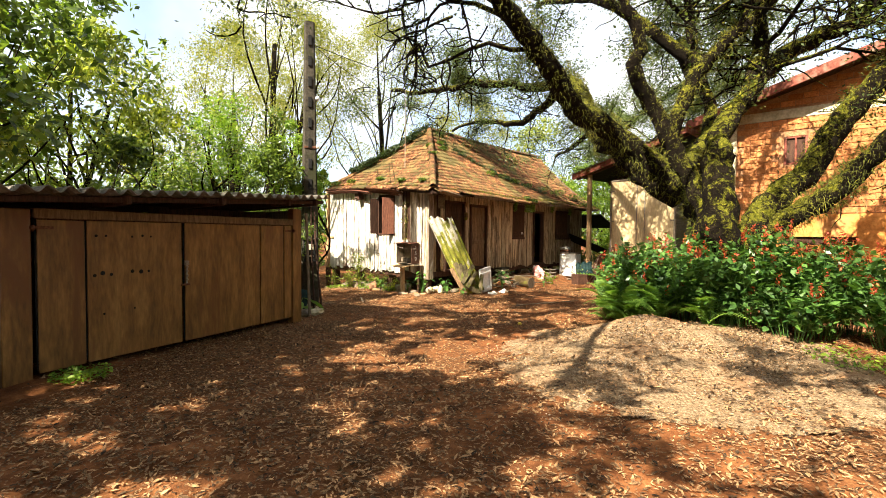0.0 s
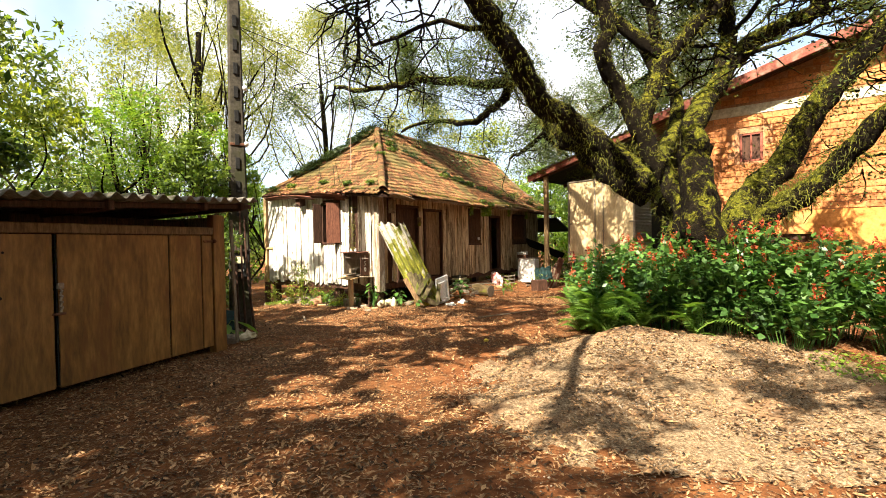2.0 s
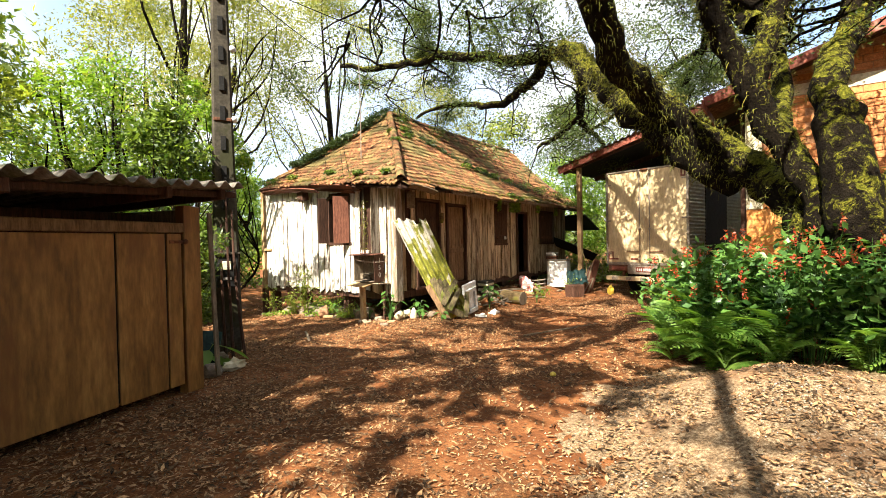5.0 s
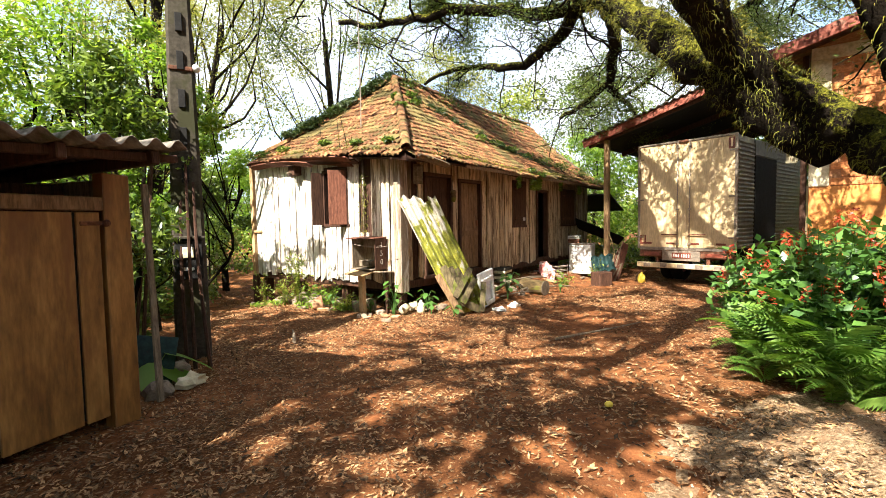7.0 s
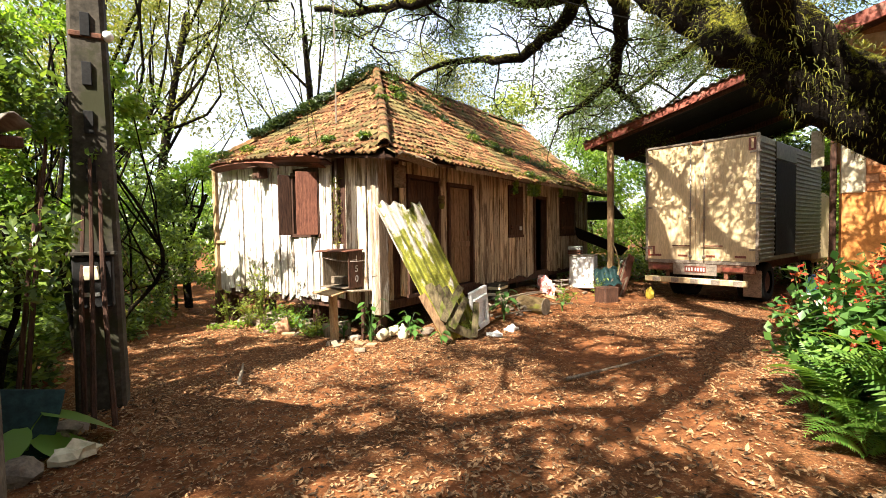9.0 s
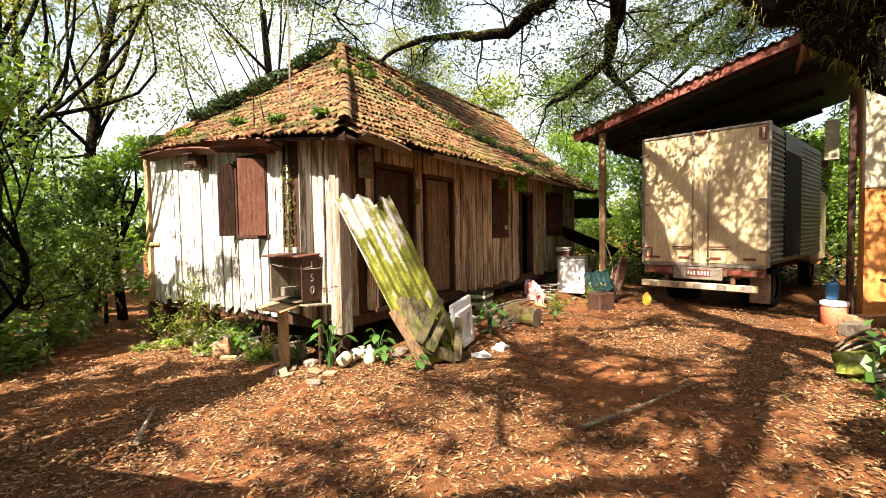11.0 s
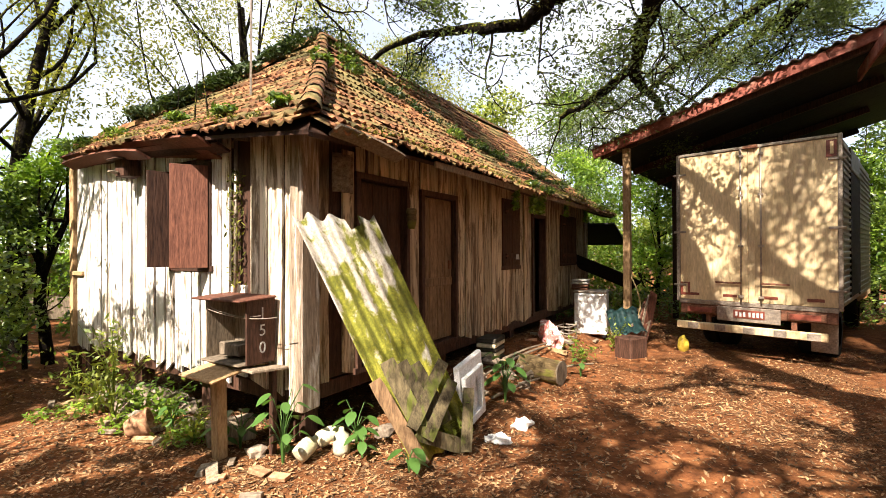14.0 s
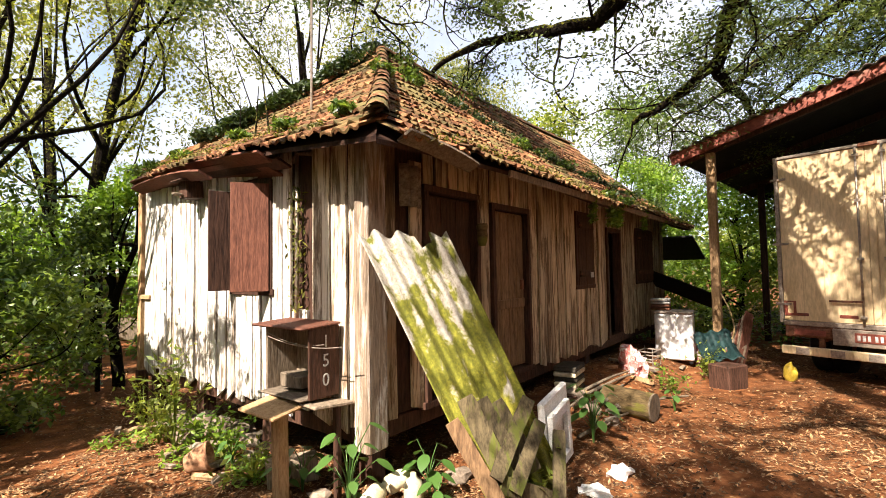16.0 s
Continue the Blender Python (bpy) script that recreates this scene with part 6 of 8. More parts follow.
# more unseen trees, added to cut sky light over the yard
for x, y, h, r in ((5.4, -3.2, 10.0, 3.4), (9.4, -0.4, 9.5, 3.4), (3.6, -8.0, 10.5, 3.6), (-4.0, -9.0, 10.5, 3.8), (-9.6, -3.0, 10.0, 3.4), (-12.0, 3.4, 9.5, 3.4), (12.4, 3.4, 9.0, 3.2)):
    small_tree(x, y, h, r, 8000, 0.24, L_FIG, SHADE, 0.2, bare=0.25, clumps=34, squash=0.7, group="shade trees by the drive")
# low thickets that close the view on the left and behind the shack
THICK = "dense low green thicket"
for x, y, h, r in ((-7.8, 18.0, 3.4, 1.9), (-11.0, 19.5, 4.5, 2.4), (-6.0, 21.5, 3.6, 2.2), (-10.0, 24.0, 5.0, 2.8), (-3.0, 24.5, 4.4, 2.6), (0.5, 27.5, 5.0, 3.0), (-13.0, 14.0, 5.0, 2.6), (-11.5, 8.5, 5.5, 2.4), (-5.3, 13.2, 2.2, 1.0), (4.6, 22.5, 3.6, 1.8), (14.5, 23.5, 5.5, 2.8), (18.0, 16.0, 6.0, 3.0)):
    small_tree(x, y, h, r, 6500, 0.13, L_DARK if int(x * 10) % 2 else L_BRIGHT, THICK, 0.06, bare=0.02, clumps=26, group="thickets", name="thicket")


# distant woods closing the view all round
def far_woods():
    cs = []
    for k in range(230):
        a = 2 * math.pi * k / 230 + RNG.uniform(-0.02, 0.02)
        r = RNG.uniform(34, 52)
        h = RNG.uniform(2.5, 6.5)
        cs.append(blob_points((4 + math.cos(a) * r, 8 + math.sin(a) * r, h * 0.5), h * 0.62, 170, 0.85))
    pts = np.vstack(cs)
    pts = pts[pts[:, 2] > -0.3]
    v, f = leaf_arrays(pts, 0.62, 0.2, 0.6)
    tagged(raw("far_woods", v, f, L_DARK), "dense green woods in the distance", "woods", kind="stuff")


far_woods()

# ---- flower bed ----


def spike_mesh():
    m = 24
    q = np.array([0, 0, 1.0]) * RNG.uniform(-0.02, 0.12, m)[:, None]
    v, f = leaf_arrays(q + RNG.normal(size=q.shape) * 0.016, 0.04, 0.0, 0.5)
    ob = raw("flower_spike", v, f, L_FLOWER)
    me = ob.data
    bpy.data.objects.remove(ob)
    return me


SPIKES = [spike_mesh() for _ in range(4)]


def salvia(x, y, h, r, n):
    """Upright flowering bush: stems, oval leaves, red spikes on top."""
    z0 = float(ground_z(x, y))
    b = empty("salvia_bush", pose(x, y, z0), "green salvia bush with red flower spikes", "bush", "salvia bushes")
    stems, lp, fp = [], [], []
    for k in range(n):
        a, rr = RNG.uniform(0, 2 * np.pi), r * math.sqrt(RNG.uniform(0, 1))
        hh = h * RNG.uniform(0.7, 1.08) * (1 - 0.35 * (rr / r) ** 2)
        top = np.array([math.cos(a) * rr, math.sin(a) * rr, hh])
        base = np.array([math.cos(a) * rr * 0.35, math.sin(a) * rr * 0.35, -0.02])
        line = smooth_line([base, (base + top) / 2 + np.array([0, 0, 0.1]), top], 3)
        stems.append(tube_arrays(line, 0.006, 0.003, 4))
        m = 26
        s = RNG.uniform(0.15, 1.0, m) ** 0.8
        q = np.stack([np.interp(s, np.linspace(0, 1, len(line)), line[:, c]) for c in range(3)], -1)
        lp.append(q + RNG.normal(size=q.shape) * np.array([0.075, 0.075, 0.04]))
        if RNG.uniform() < 0.27:
            fp.append(top)
    v, f = join_arrays(stems)
    tagged(raw("stem", v, f, L_BUSH, b), kind="stuff")
    v, f = leaf_arrays(np.vstack(lp), 0.105, 0.45, 0.58, 0.25)
    raw("foliage", v, f, L_BUSH, b)
    for p in fp:
        ob = new("flower_spike", SPIKES[int(RNG.integers(0, 4))])
        ob.parent = b
        ob.matrix_local = pose(*[float(q) for q in p], RNG.uniform(-20, 20), RNG.uniform(-20, 20), RNG.uniform(0, 360))
    return b


for x, y, h, r, n in [(3.68, 8.40, 1.2, 0.42, 46), (3.71, 7.65, 1.42, 0.6, 60), (4.16, 6.95, 1.45, 0.62, 60), (4.11, 8.10, 1.35, 0.6, 46), (4.71, 6.30, 1.35, 0.62, 60), (5.31, 5.85, 1.25, 0.6, 56), (5.86, 5.35, 1.2, 0.62, 56), (6.46, 4.90, 1.25, 0.65, 52), (5.96, 6.15, 1.35, 0.65, 46), (4.61, 7.50, 1.3, 0.6, 40), (6.86, 5.80, 1.3, 0.7, 40), (4.66, 8.40, 1.2, 0.5, 40), (7.26, 4.40, 1.2, 0.7, 44), (4.86, 5.70, 0.85, 0.5, 40), (4.36, 6.40, 1.2, 0.5, 56), (5.11, 6.45, 1.3, 0.55, 46), (3.96, 7.20, 1.0, 0.5, 46), (3.66, 7.95, 0.9, 0.4, 40)]:
    salvia(x, y, h, r, n)


def frond_mesh(length, seed):
    """One arching fern frond with paired narrow leaflets."""
    rs = np.random.default_rng(seed)
    n = 24
    t = np.linspace(0, 1, n)
    px = length * (0.75 * t + 0.1 * t * t)
    pz = length * (0.95 * t - 0.85 * t ** 2.1)
    vs, fs, c = [], [], 0
    for i in range(2, n):
        w = 0.11 * length / 0.6 * math.sin(math.pi * min(1, (t[i] * 0.93 + 0.07))) ** 0.7 + 0.008
        for sgn in (-1, 1):
            b = np.array([px[i], 0, pz[i]])
            tip = b + np.array([0.25 * w, sgn * w, -0.18 * w + rs.uniform(-0.01, 0.01)])
            d = np.array([0.012, 0, 0])
            m = (b + tip) / 2 + np.array([0, 0, 0.006])
            vs += [b - d, b + d, m + d * 1.1, tip, m - d * 1.1]
            fs += [(c, c + 1, c + 2), (c, c + 2, c + 4), (c + 4, c + 2, c + 3)]
            c += 5
    for i in range(n - 1):
        a, b = np.array([px[i], 0, pz[i]]), np.array([px[i + 1], 0, pz[i + 1]])
        w = np.array([0, 0.003, 0])
        vs += [a - w, a + w, b + w, b - w]
        fs += [(c, c + 1, c + 2), (c, c + 2, c + 3)]
        c += 4
    me = bpy.data.meshes.new("frond")
    me.from_pydata([tuple(map(float, p)) for p in vs], [], fs)
    me.materials.append(L_FERN)
    return me


FRONDS = [frond_mesh(l, k) for k, l in enumerate((0.55, 0.7, 0.85))]


def fern(x, y, n=16, scale=1.0):
    z0 = float(ground_z(x, y))
    t = empty("fern", pose(x, y, z0), "bright green arching fern at the bed edge", "fern", "ferns by the drive")
    for k in range(n):
        ob = new("frond", FRONDS[int(RNG.integers(0, 3))])
        ob.parent = t
        s = 1.3 * scale * RNG.uniform(0.7, 1.25)
        ob.matrix_local = pose(0, 0, RNG.uniform(0.0, 0.22), RNG.uniform(-15, 15), RNG.uniform(-52, 4), 360 * k / n + RNG.uniform(-14, 14)) @ Matrix.Scale(s, 4)


for x, y, n, s in [(3.33, 8.00, 18, 0.55), (3.31, 7.50, 20, 0.62), (3.38, 7.10, 18, 0.75), (3.73, 6.80, 16, 0.7), (4.18, 6.40, 14, 0.7), (3.38, 7.55, 14, 0.95), (3.28, 7.15, 14, 0.5), (3.23, 7.75, 14, 0.42), (3.45, 8.35, 12, 0.4)]:
    fern(x, y, n, s)


def ground_cover(name, centres, n, size, material, label, category, lift=0.05):
    pts = []
    for x, y, r in centres:
        a, rr = RNG.uniform(0, 2 * np.pi, n), r * np.sqrt(RNG.uniform(0, 1, n))
        px, py = x + rr * np.cos(a), y + rr * np.sin(a)
        pts.append(np.stack([px, py, ground_z(px, py) + RNG.uniform(0.01, lift, n)], -1))
    v, f = leaf_arrays(np.vstack(pts), size, 0.5, 0.5)
    return tagged(raw(name, v, f, material), label, category, kind="stuff")


ground_cover("grass", [(5.0, 4.9, 0.5), (5.6, 4.5, 0.6), (6.4, 4.1, 0.7), (-3.1, 4.4, 0.25), (-1.6, 13.0, 0.4), (-0.9, 12.5, 0.3), (-2.6, 13.6, 0.4)], 330, 0.055, L_BRIGHT, "low green weeds", "weeds", 0.10)
ground_cover("undergrowth", [(-5.0, 10.2, 1.3), (-6.5, 11.5, 1.5), (-4.6, 12.6, 1.0), (-7.5, 13.5, 2.0), (-8.5, 17, 2.5), (-3.8, 10.0, 0.7), (9, 20, 2.5), (12, 18.5, 2.5), (6.2, 20.0, 2.0)], 2600, 0.12, L_DARK, "leafy green undergrowth below the trees", "undergrowth", 0.7)


def litter():
    n = 125000
    px, py = RNG.uniform(-6.5, 9.0, n), RNG.uniform(0.0, 18.0, n)
    keep = (np.sin(px * 1.3 + py * 0.7) + np.sin(py * 1.9 - px) + RNG.normal(size=n) * 1.2) > -0.5
    px, py = px[keep], py[keep]
    pz = ground_z(px, py) + 0.012
    pz = np.maximum(pz, ground_z(px, py) + mound_h(px, py) + 0.014)
    v, f = leaf_arrays(np.stack([px, py, pz], -1), 0.050, 0.72, 0.38, 0.0, 0.6)
    tagged(raw("leaf_litter", v, f, M_LITTER), "scattered dry brown leaves on the earth", "leaf litter", kind="stuff")
    n = 150000
    px, py = RNG.uniform(-3.0, 6.8, n), RNG.uniform(0.6, 13.5, n)
    bare = np.exp(-((px - 1.6 - 0.25 * (py - 6)) / 1.3) ** 2) * (py > 5.5) * (mound_h(px, py) < 0.02)
    keep = RNG.uniform(size=n) > bare * (0.75 + 0.25 * np.sin(px * 2.3 + py * 1.1) * np.sin(py * 1.7))
    px, py = px[keep], py[keep]
    pz = np.maximum(ground_z(px, py), ground_z(px, py) + mound_h(px, py)) + 0.010
    v, f = leaf_arrays(np.stack([px, py, pz], -1), 0.036, 0.80, 0.34, 0.0, 0.6)
    tagged(raw("leaf_litter", v, f, M_LITTER), "small dry leaf shreds on the earth and gravel heap", "leaf litter", kind="stuff")


litter()

# ---- clutter round the shack ----


def at_shack(x, y, z=0.0, rx=0, ry=0, rz=0):
    """A pose given in the shack's own axes."""
    return SHACK @ pose(x, y, z, rx, ry, rz)


def gz(m):
    p = m.translation
    return float(ground_z(p.x, p.y))


def on_ground(m, lift=0.0):
    q = m.copy()
    q.translation.z = gz(m) + lift
    return q


def thing_mesh(ob, m, label, category, group=""):
    ob.matrix_world = m
    return tagged(ob, label, category, group)


# mossy wavy sheet leaning on the corner, with scrap boards over its foot
def leaning_sheet():
    tl, bl = Vector((0.0, 11.80, 1.84)), Vector((0.95, 11.50, -0.13))
    wt, wb = Vector((0.66, 0.02, 0.0)), Vector((0.58, 0.42, 0.10))
    out = (wt.cross(bl - tl)).normalized()
    if out.y > 0:
        out = -out
    n, nl = 48, 14
    vs, fs = [], []
    for d in (0.0, -0.009):
        for i in range(nl + 1):
            t = i / nl
            for k in range(n + 1):
                s = k / n
                p = tl.lerp(bl, t) + (wt.lerp(wb, t)) * s
                jag = 0.03 * math.sin(s * 23) + (0.10 if 0.62 < s < 0.78 else 0.0) if i == 0 else 0.0
                p = p + (bl - tl).normalized() * jag
                vs.append(p + out * (0.042 * math.cos(s * 4.75 * 2 * math.pi) + d))
    k1 = n + 1
    tot = k1 * (nl + 1)
    for i in range(nl):
        for k in range(n):
            q = i * k1 + k
            fs += [(q, q + 1, q + k1 + 1, q + k1), (tot + q, tot + q + k1, tot + q + k1 + 1, tot + q + 1)]
    for k in range(n):
        fs += [(k, tot + k, tot + k + 1, k + 1), (nl * k1 + k, nl * k1 + k + 1, tot + nl * k1 + k + 1, tot + nl * k1 + k)]
    for i in range(nl):
        a, b = i * k1, i * k1 + n
        fs += [(a, a + k1, tot + a + k1, tot + a), (b, tot + b, tot + b + k1, b + k1)]
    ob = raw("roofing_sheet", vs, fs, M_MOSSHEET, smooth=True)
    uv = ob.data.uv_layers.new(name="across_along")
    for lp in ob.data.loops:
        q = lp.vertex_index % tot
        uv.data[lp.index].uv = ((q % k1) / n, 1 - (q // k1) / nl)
    tagged(ob, "wavy grey roofing sheet green with moss, leaning on the corner", "roofing sheet")

    def spot(s, t, o):
        return tl.lerp(bl, t) + (wt.lerp(wb, t)) * s + out * o

    strip = warped_board("timber_strip", spot(0.03, 0.66, 0.045), spot(0.12, 1.0, 0.05), 0.11, M_FRAMEW, None, 0.0, "", cup=tuple(out))
    tagged(strip, "bare brown timber strip lying along the sheet's edge", "timber")
    crate = empty("broken_crate", pose(0, 0, 0), "broken mossy crate panel lying over the sheet", "crate")
    for k in range(3):
        warped_board("slat", spot(0.28 + k * 0.15, 0.60 + 0.02 * k, 0.05), spot(0.30 + k * 0.17, 0.90, 0.06), 0.13, M_MOSSWOOD, crate, 0.01, cup=tuple(out))
    warped_board("cross_board", spot(0.18, 0.86, 0.10), spot(0.98, 0.66, 0.09), 0.10, M_MOSSWOOD, crate, 0.0, cup=tuple(out))
    warped_board("cross_board", spot(0.30, 0.92, 0.11), spot(0.98, 0.75, 0.10), 0.10, M_MOSSWOOD, crate, 0.0, cup=tuple(out))
    warped_board("cross_board", spot(0.22, 0.88, 0.08), spot(0.72, 1.02, 0.09), 0.12, M_MOSSWOOD, crate, 0.0, cup=tuple(out))
    warped_board("cross_board", spot(0.70, 1.03, 0.16), spot(1.15, 0.80, 0.14), 0.09, M_MOSSWOOD, crate, 0.0, cup=tuple(out))


leaning_sheet()

# white foam panel behind the crate
fp = empty("insulation_slab", pose(1.62, 12.42, -0.14, 0, -8, 52), "white foam appliance slab leaning by the crate", "foam slab")
block("slab", -0.27, 0.27, -0.03, 0.03, 0.0, 0.66, M_FOAM, fp, bevel=0.015)
bm = bmesh.new()
for a, b, c, d in ((-0.24, -0.17, 0.05, 0.55), (0.10, 0.17, 0.05, 0.55), (-0.165, 0.095, 0.05, 0.13), (-0.165, 0.095, 0.47, 0.55)):
    box(bm, a, b, -0.085, -0.036, c, d, bevel=0.006)
part("inner_frame", bm, M_FOAM, fp)

# meter cabinet with chalked number on the window wall
cab = empty("meter_cabinet", at_shack(-0.02, 0.30, 0.62), "old wooden meter cabinet, open, chalked 150 on its side", "cabinet")
block("back_panel", -0.025, -0.012, 0.02, 0.56, 0.02, 0.52, M_OLDWOOD, cab)
block("side_panel", -0.30, -0.012, 0.0, 0.018, 0.0, 0.54, M_DARKWOOD, cab, "dark side with chalk number")
block("side_panel", -0.30, -0.012, 0.562, 0.58, 0.0, 0.54, M_OLDWOOD, cab)
block("base", -0.36, -0.012, 0.02, 0.56, 0.0, 0.018, M_OLDWOOD, cab)
block("lid", -0.36, 0.0, -0.04, 0.64, 0.545, 0.565, M_REDWOOD, cab, "warped red-brown lid", m=pose(0, 0, 0, 0, -3, 0))
block("shelf", -0.26, -0.03, 0.18, 0.44, 0.05, 0.15, M_OLDWOOD, cab, "small inner tray", jit=0.01)
for k in range(2):
    tube("wire", hang((-0.30, 0.54, 0.47 - 0.03 * k), (-0.25, -0.12 - 0.2 * k, 0.42), 0.04), 0.004, 0.004, M_STEEL, cab, sides=5)
for i, ch in enumerate("150"):
    cu = bpy.data.curves.new("digit", "FONT")
    cu.body, cu.size, cu.extrude = ch, 0.135, 0.001
    tmp = bpy.data.objects.new("digit", cu)
    scene.collection.objects.link(tmp)
    bpy.context.view_layer.update()
    me = bpy.data.meshes.new_from_object(tmp.evaluated_get(bpy.context.evaluated_depsgraph_get()))
    bpy.data.objects.remove(tmp)
    me.materials.append(M_CHALK)
    dg = new("digit", me)
    dg.parent = cab
    dg.matrix_local = pose(-0.18, -0.003, 0.38 - i * 0.145, 90, 0, 0)
st = empty("shelf_stand", at_shack(-0.30, 0.30, 0), "rough timber stand with two small shelves", "stand")
block("leg", -0.14, -0.05, 0.20, 0.30, -0.2, 0.54, M_RAWWOOD, st, "pale split post", jit=0.008)
block("shelf", -0.22, 0.18, 0.12, 0.50, 0.55, 0.575, M_RAWWOOD, st, m=pose(0, 0, 0, 4, -6, 8), jit=0.004)
block("shelf", -0.10, 0.24, -0.16, 0.11, 0.575, 0.60, M_OLDWOOD, st, m=pose(0, 0, 0, -3, 5, -6), jit=0.004)
block("leg", 0.17, 0.22, -0.08, -0.03, -0.2, 0.57, M_DARKWOOD, st)

# hanging things and fittings on the walls (top-level, fixed to the boards)
bb = empty("nest_box", at_shack(-0.02, 2.70, 2.40), "small dark wooden nest box under the eave", "nest box")
block("box", -0.20, -0.01, -0.09, 0.09, 0.0, 0.20, M_DARKWOOD, bb, jit=0.01)
block("roof", -0.25, -0.005, -0.12, 0.12, 0.205, 0.225, M_DARKWOOD, bb, m=pose(0, 0, 0, 0, -8, 0))
block("perch", -0.30, -0.205, -0.03, 0.03, 0.02, 0.05, M_OLDWOOD, bb)
pipe = empty("conduit_pipe", at_shack(-0.06, 0.82, 0), "grey conduit pipe wrapped in dry vine", "pipe")
tube("pipe", [(0, 0, 1.15), (0, 0, 2.60)], 0.016, 0.016, M_STEEL, pipe)
v, f = leaf_arrays(np.stack([RNG.normal(size=260) * 0.035, RNG.normal(size=260) * 0.04, RNG.uniform(1.2, 2.3, 260)], -1), 0.06, 0.0, 0.3, 0.6)
tagged(raw("vine", v, f, L_MOSS, pipe, "withered vine"), kind="stuff")
tube("bracket", [(0.05, -0.15, 2.58), (0, 0, 2.60), (0.05, 0.12, 2.55)], 0.02, 0.02, M_OLDWOOD, pipe)


def blob_thing(name, m, sx, sy, sz, material, label, category, rough=0.2, sub=3, group="", crumple=0.0):
    bm = bmesh.new()
    bmesh.ops.create_icosphere(bm, subdivisions=sub, radius=1.0)
    off = Vector(RNG.uniform(0, 20, 3))
    for v in bm.verts:
        k = 1 + rough * noise.noise(v.co * 1.6 + off) + rough * 0.5 * noise.noise(v.co * 4 + off)
        v.co = Vector((v.co.x * sx * k, v.co.y * sy * k, max(v.co.z, -0.6) * sz * k))
        if crumple:
            v.co += Vector(RNG.uniform(-crumple, crumple, 3))
    ob = part(name, bm, material, smooth=not crumple)
    return thing_mesh(ob, m, label, category, group)


bm = bmesh.new()
prof = [(0.0, 0.03), (0.05, 0.045), (0.10, 0.055), (0.15, 0.05), (0.19, 0.06), (0.22, 0.05)]
rings = []
for z, r in prof:
    rings.append([bm.verts.new((math.cos(2 * math.pi * k / 12) * r * (1.25 if z < 0.09 else 1.0), math.sin(2 * math.pi * k / 12) * r, z)) for k in range(12)])
for p, q in zip(rings, rings[1:]):
    for k in range(12):
        bm.faces.new((p[k], p[(k + 1) % 12], q[(k + 1) % 12], q[k]))
bm.faces.new(rings[0][::-1])
bm.faces.new(rings[-1])
thing_mesh(part("hanging_gourd", bm, M_LOG, smooth=True), at_shack(1.42, -0.10, 1.80), "dull green gourd hung on the door post", "gourd")
tube("cord", [(0, 0.0, 0.21), (0.02, 0.06, 0.5)], 0.004, 0.004, M_OLDWOOD, bpy.data.objects["hanging_gourd"], "thin cord", sides=5)
rag = corrugated("hanging_rag", 0.26, 0.34, 0.11, 0.022, M_OLDWOOD, None, nl=5)
thing_mesh(rag, at_shack(0.36, -0.12, 2.42, -90, 0, 0), "tan rag hung below the eave", "rag")

lp = empty("lean_post", at_shack(0.02, 4.48, 0), "pale new timber post at the shack corner", "post")
block("post", -0.05, 0.05, -0.05, 0.05, 0.3, 2.85, M_RAWWOOD, lp, jit=0.004)
block("batten", -0.06, 0.02, -0.36, -0.05, 1.25, 1.31, M_RAWWOOD, lp)
block("stump", -0.06, 0.06, -0.06, 0.06, -0.55, 0.3, M_DARKWOOD, lp, "dark rotten foot")

mast = empty("antenna_mast", at_shack(0.62, 1.55, 3.28), "thin grey metal mast standing on the roof", "mast")
tube("rod", [(0, 0, -0.1), (0.01, 0, 1.2), (0, 0.01, 2.6)], 0.014, 0.010, M_STEEL, mast, sides=6)
block("foot", -0.06, 0.06, -0.06, 0.06, -0.06, 0.02, M_RUST, mast)

# ivy and weeds on the roof
def roof_leaves(name, spots, n, size, material, label):
    pts = []
    for p, r in spots:
        pts.append(blob_points(tuple(p), r, n, 0.45))
    v, f = leaf_arrays(np.vstack(pts), size, 0.2, 0.4)
    ob = raw(name, v, f, material)
    ob.matrix_world = SHACK
    return tagged(ob, label, "creeper", kind="stuff")


ivy_spots = [(roof_window_side(y_hi(s), s) + Vector((0.0, 0.05, 0.13)), float(RNG.uniform(0.13, 0.30))) for s in np.sort(RNG.uniform(0.25, 1.0, 36))]
roof_leaves("hip_ivy", ivy_spots, 320, 0.085, L_IVY, "dark ivy growing along the roof hip")
weeds = [(roof_door_side(x, s) + Vector((0, -0.04, 0.06)), r) for x, s, r in [(2.6, 0.95, 0.16), (2.2, 0.80, 0.15), (2.1, 0.72, 0.18), (3.6, 0.45, 0.2), (4.2, 0.42, 0.24), (4.6, 0.36, 0.22), (5.2, 0.30, 0.2), (6.0, 0.26, 0.26), (6.6, 0.2, 0.28), (7.4, 0.28, 0.3), (8.0, 0.2, 0.3), (8.8, 0.22, 0.32), (9.3, 0.3, 0.3), (4.0, 0.03, 0.14), (4.2, -0.02, 0.16), (8.4, 0.05, 0.25), (9.2, 0.08, 0.3)]]
weeds += [(roof_window_side(y, s) + Vector((-0.04, 0, 0.06)), r) for y, s, r in [(0.1, 0.10, 0.12), (0.9, 0.09, 0.13), (1.9, 0.12, 0.14), (3.2, 0.08, 0.16), (3.9, 0.05, 0.16), (0.9, 0.55, 0.14), (1.4, 0.7, 0.13), (4.2, 0.03, 0.2)]]
roof_leaves("roof_weeds", weeds, 170, 0.075, L_DARK, "green weeds rooted between the tiles")
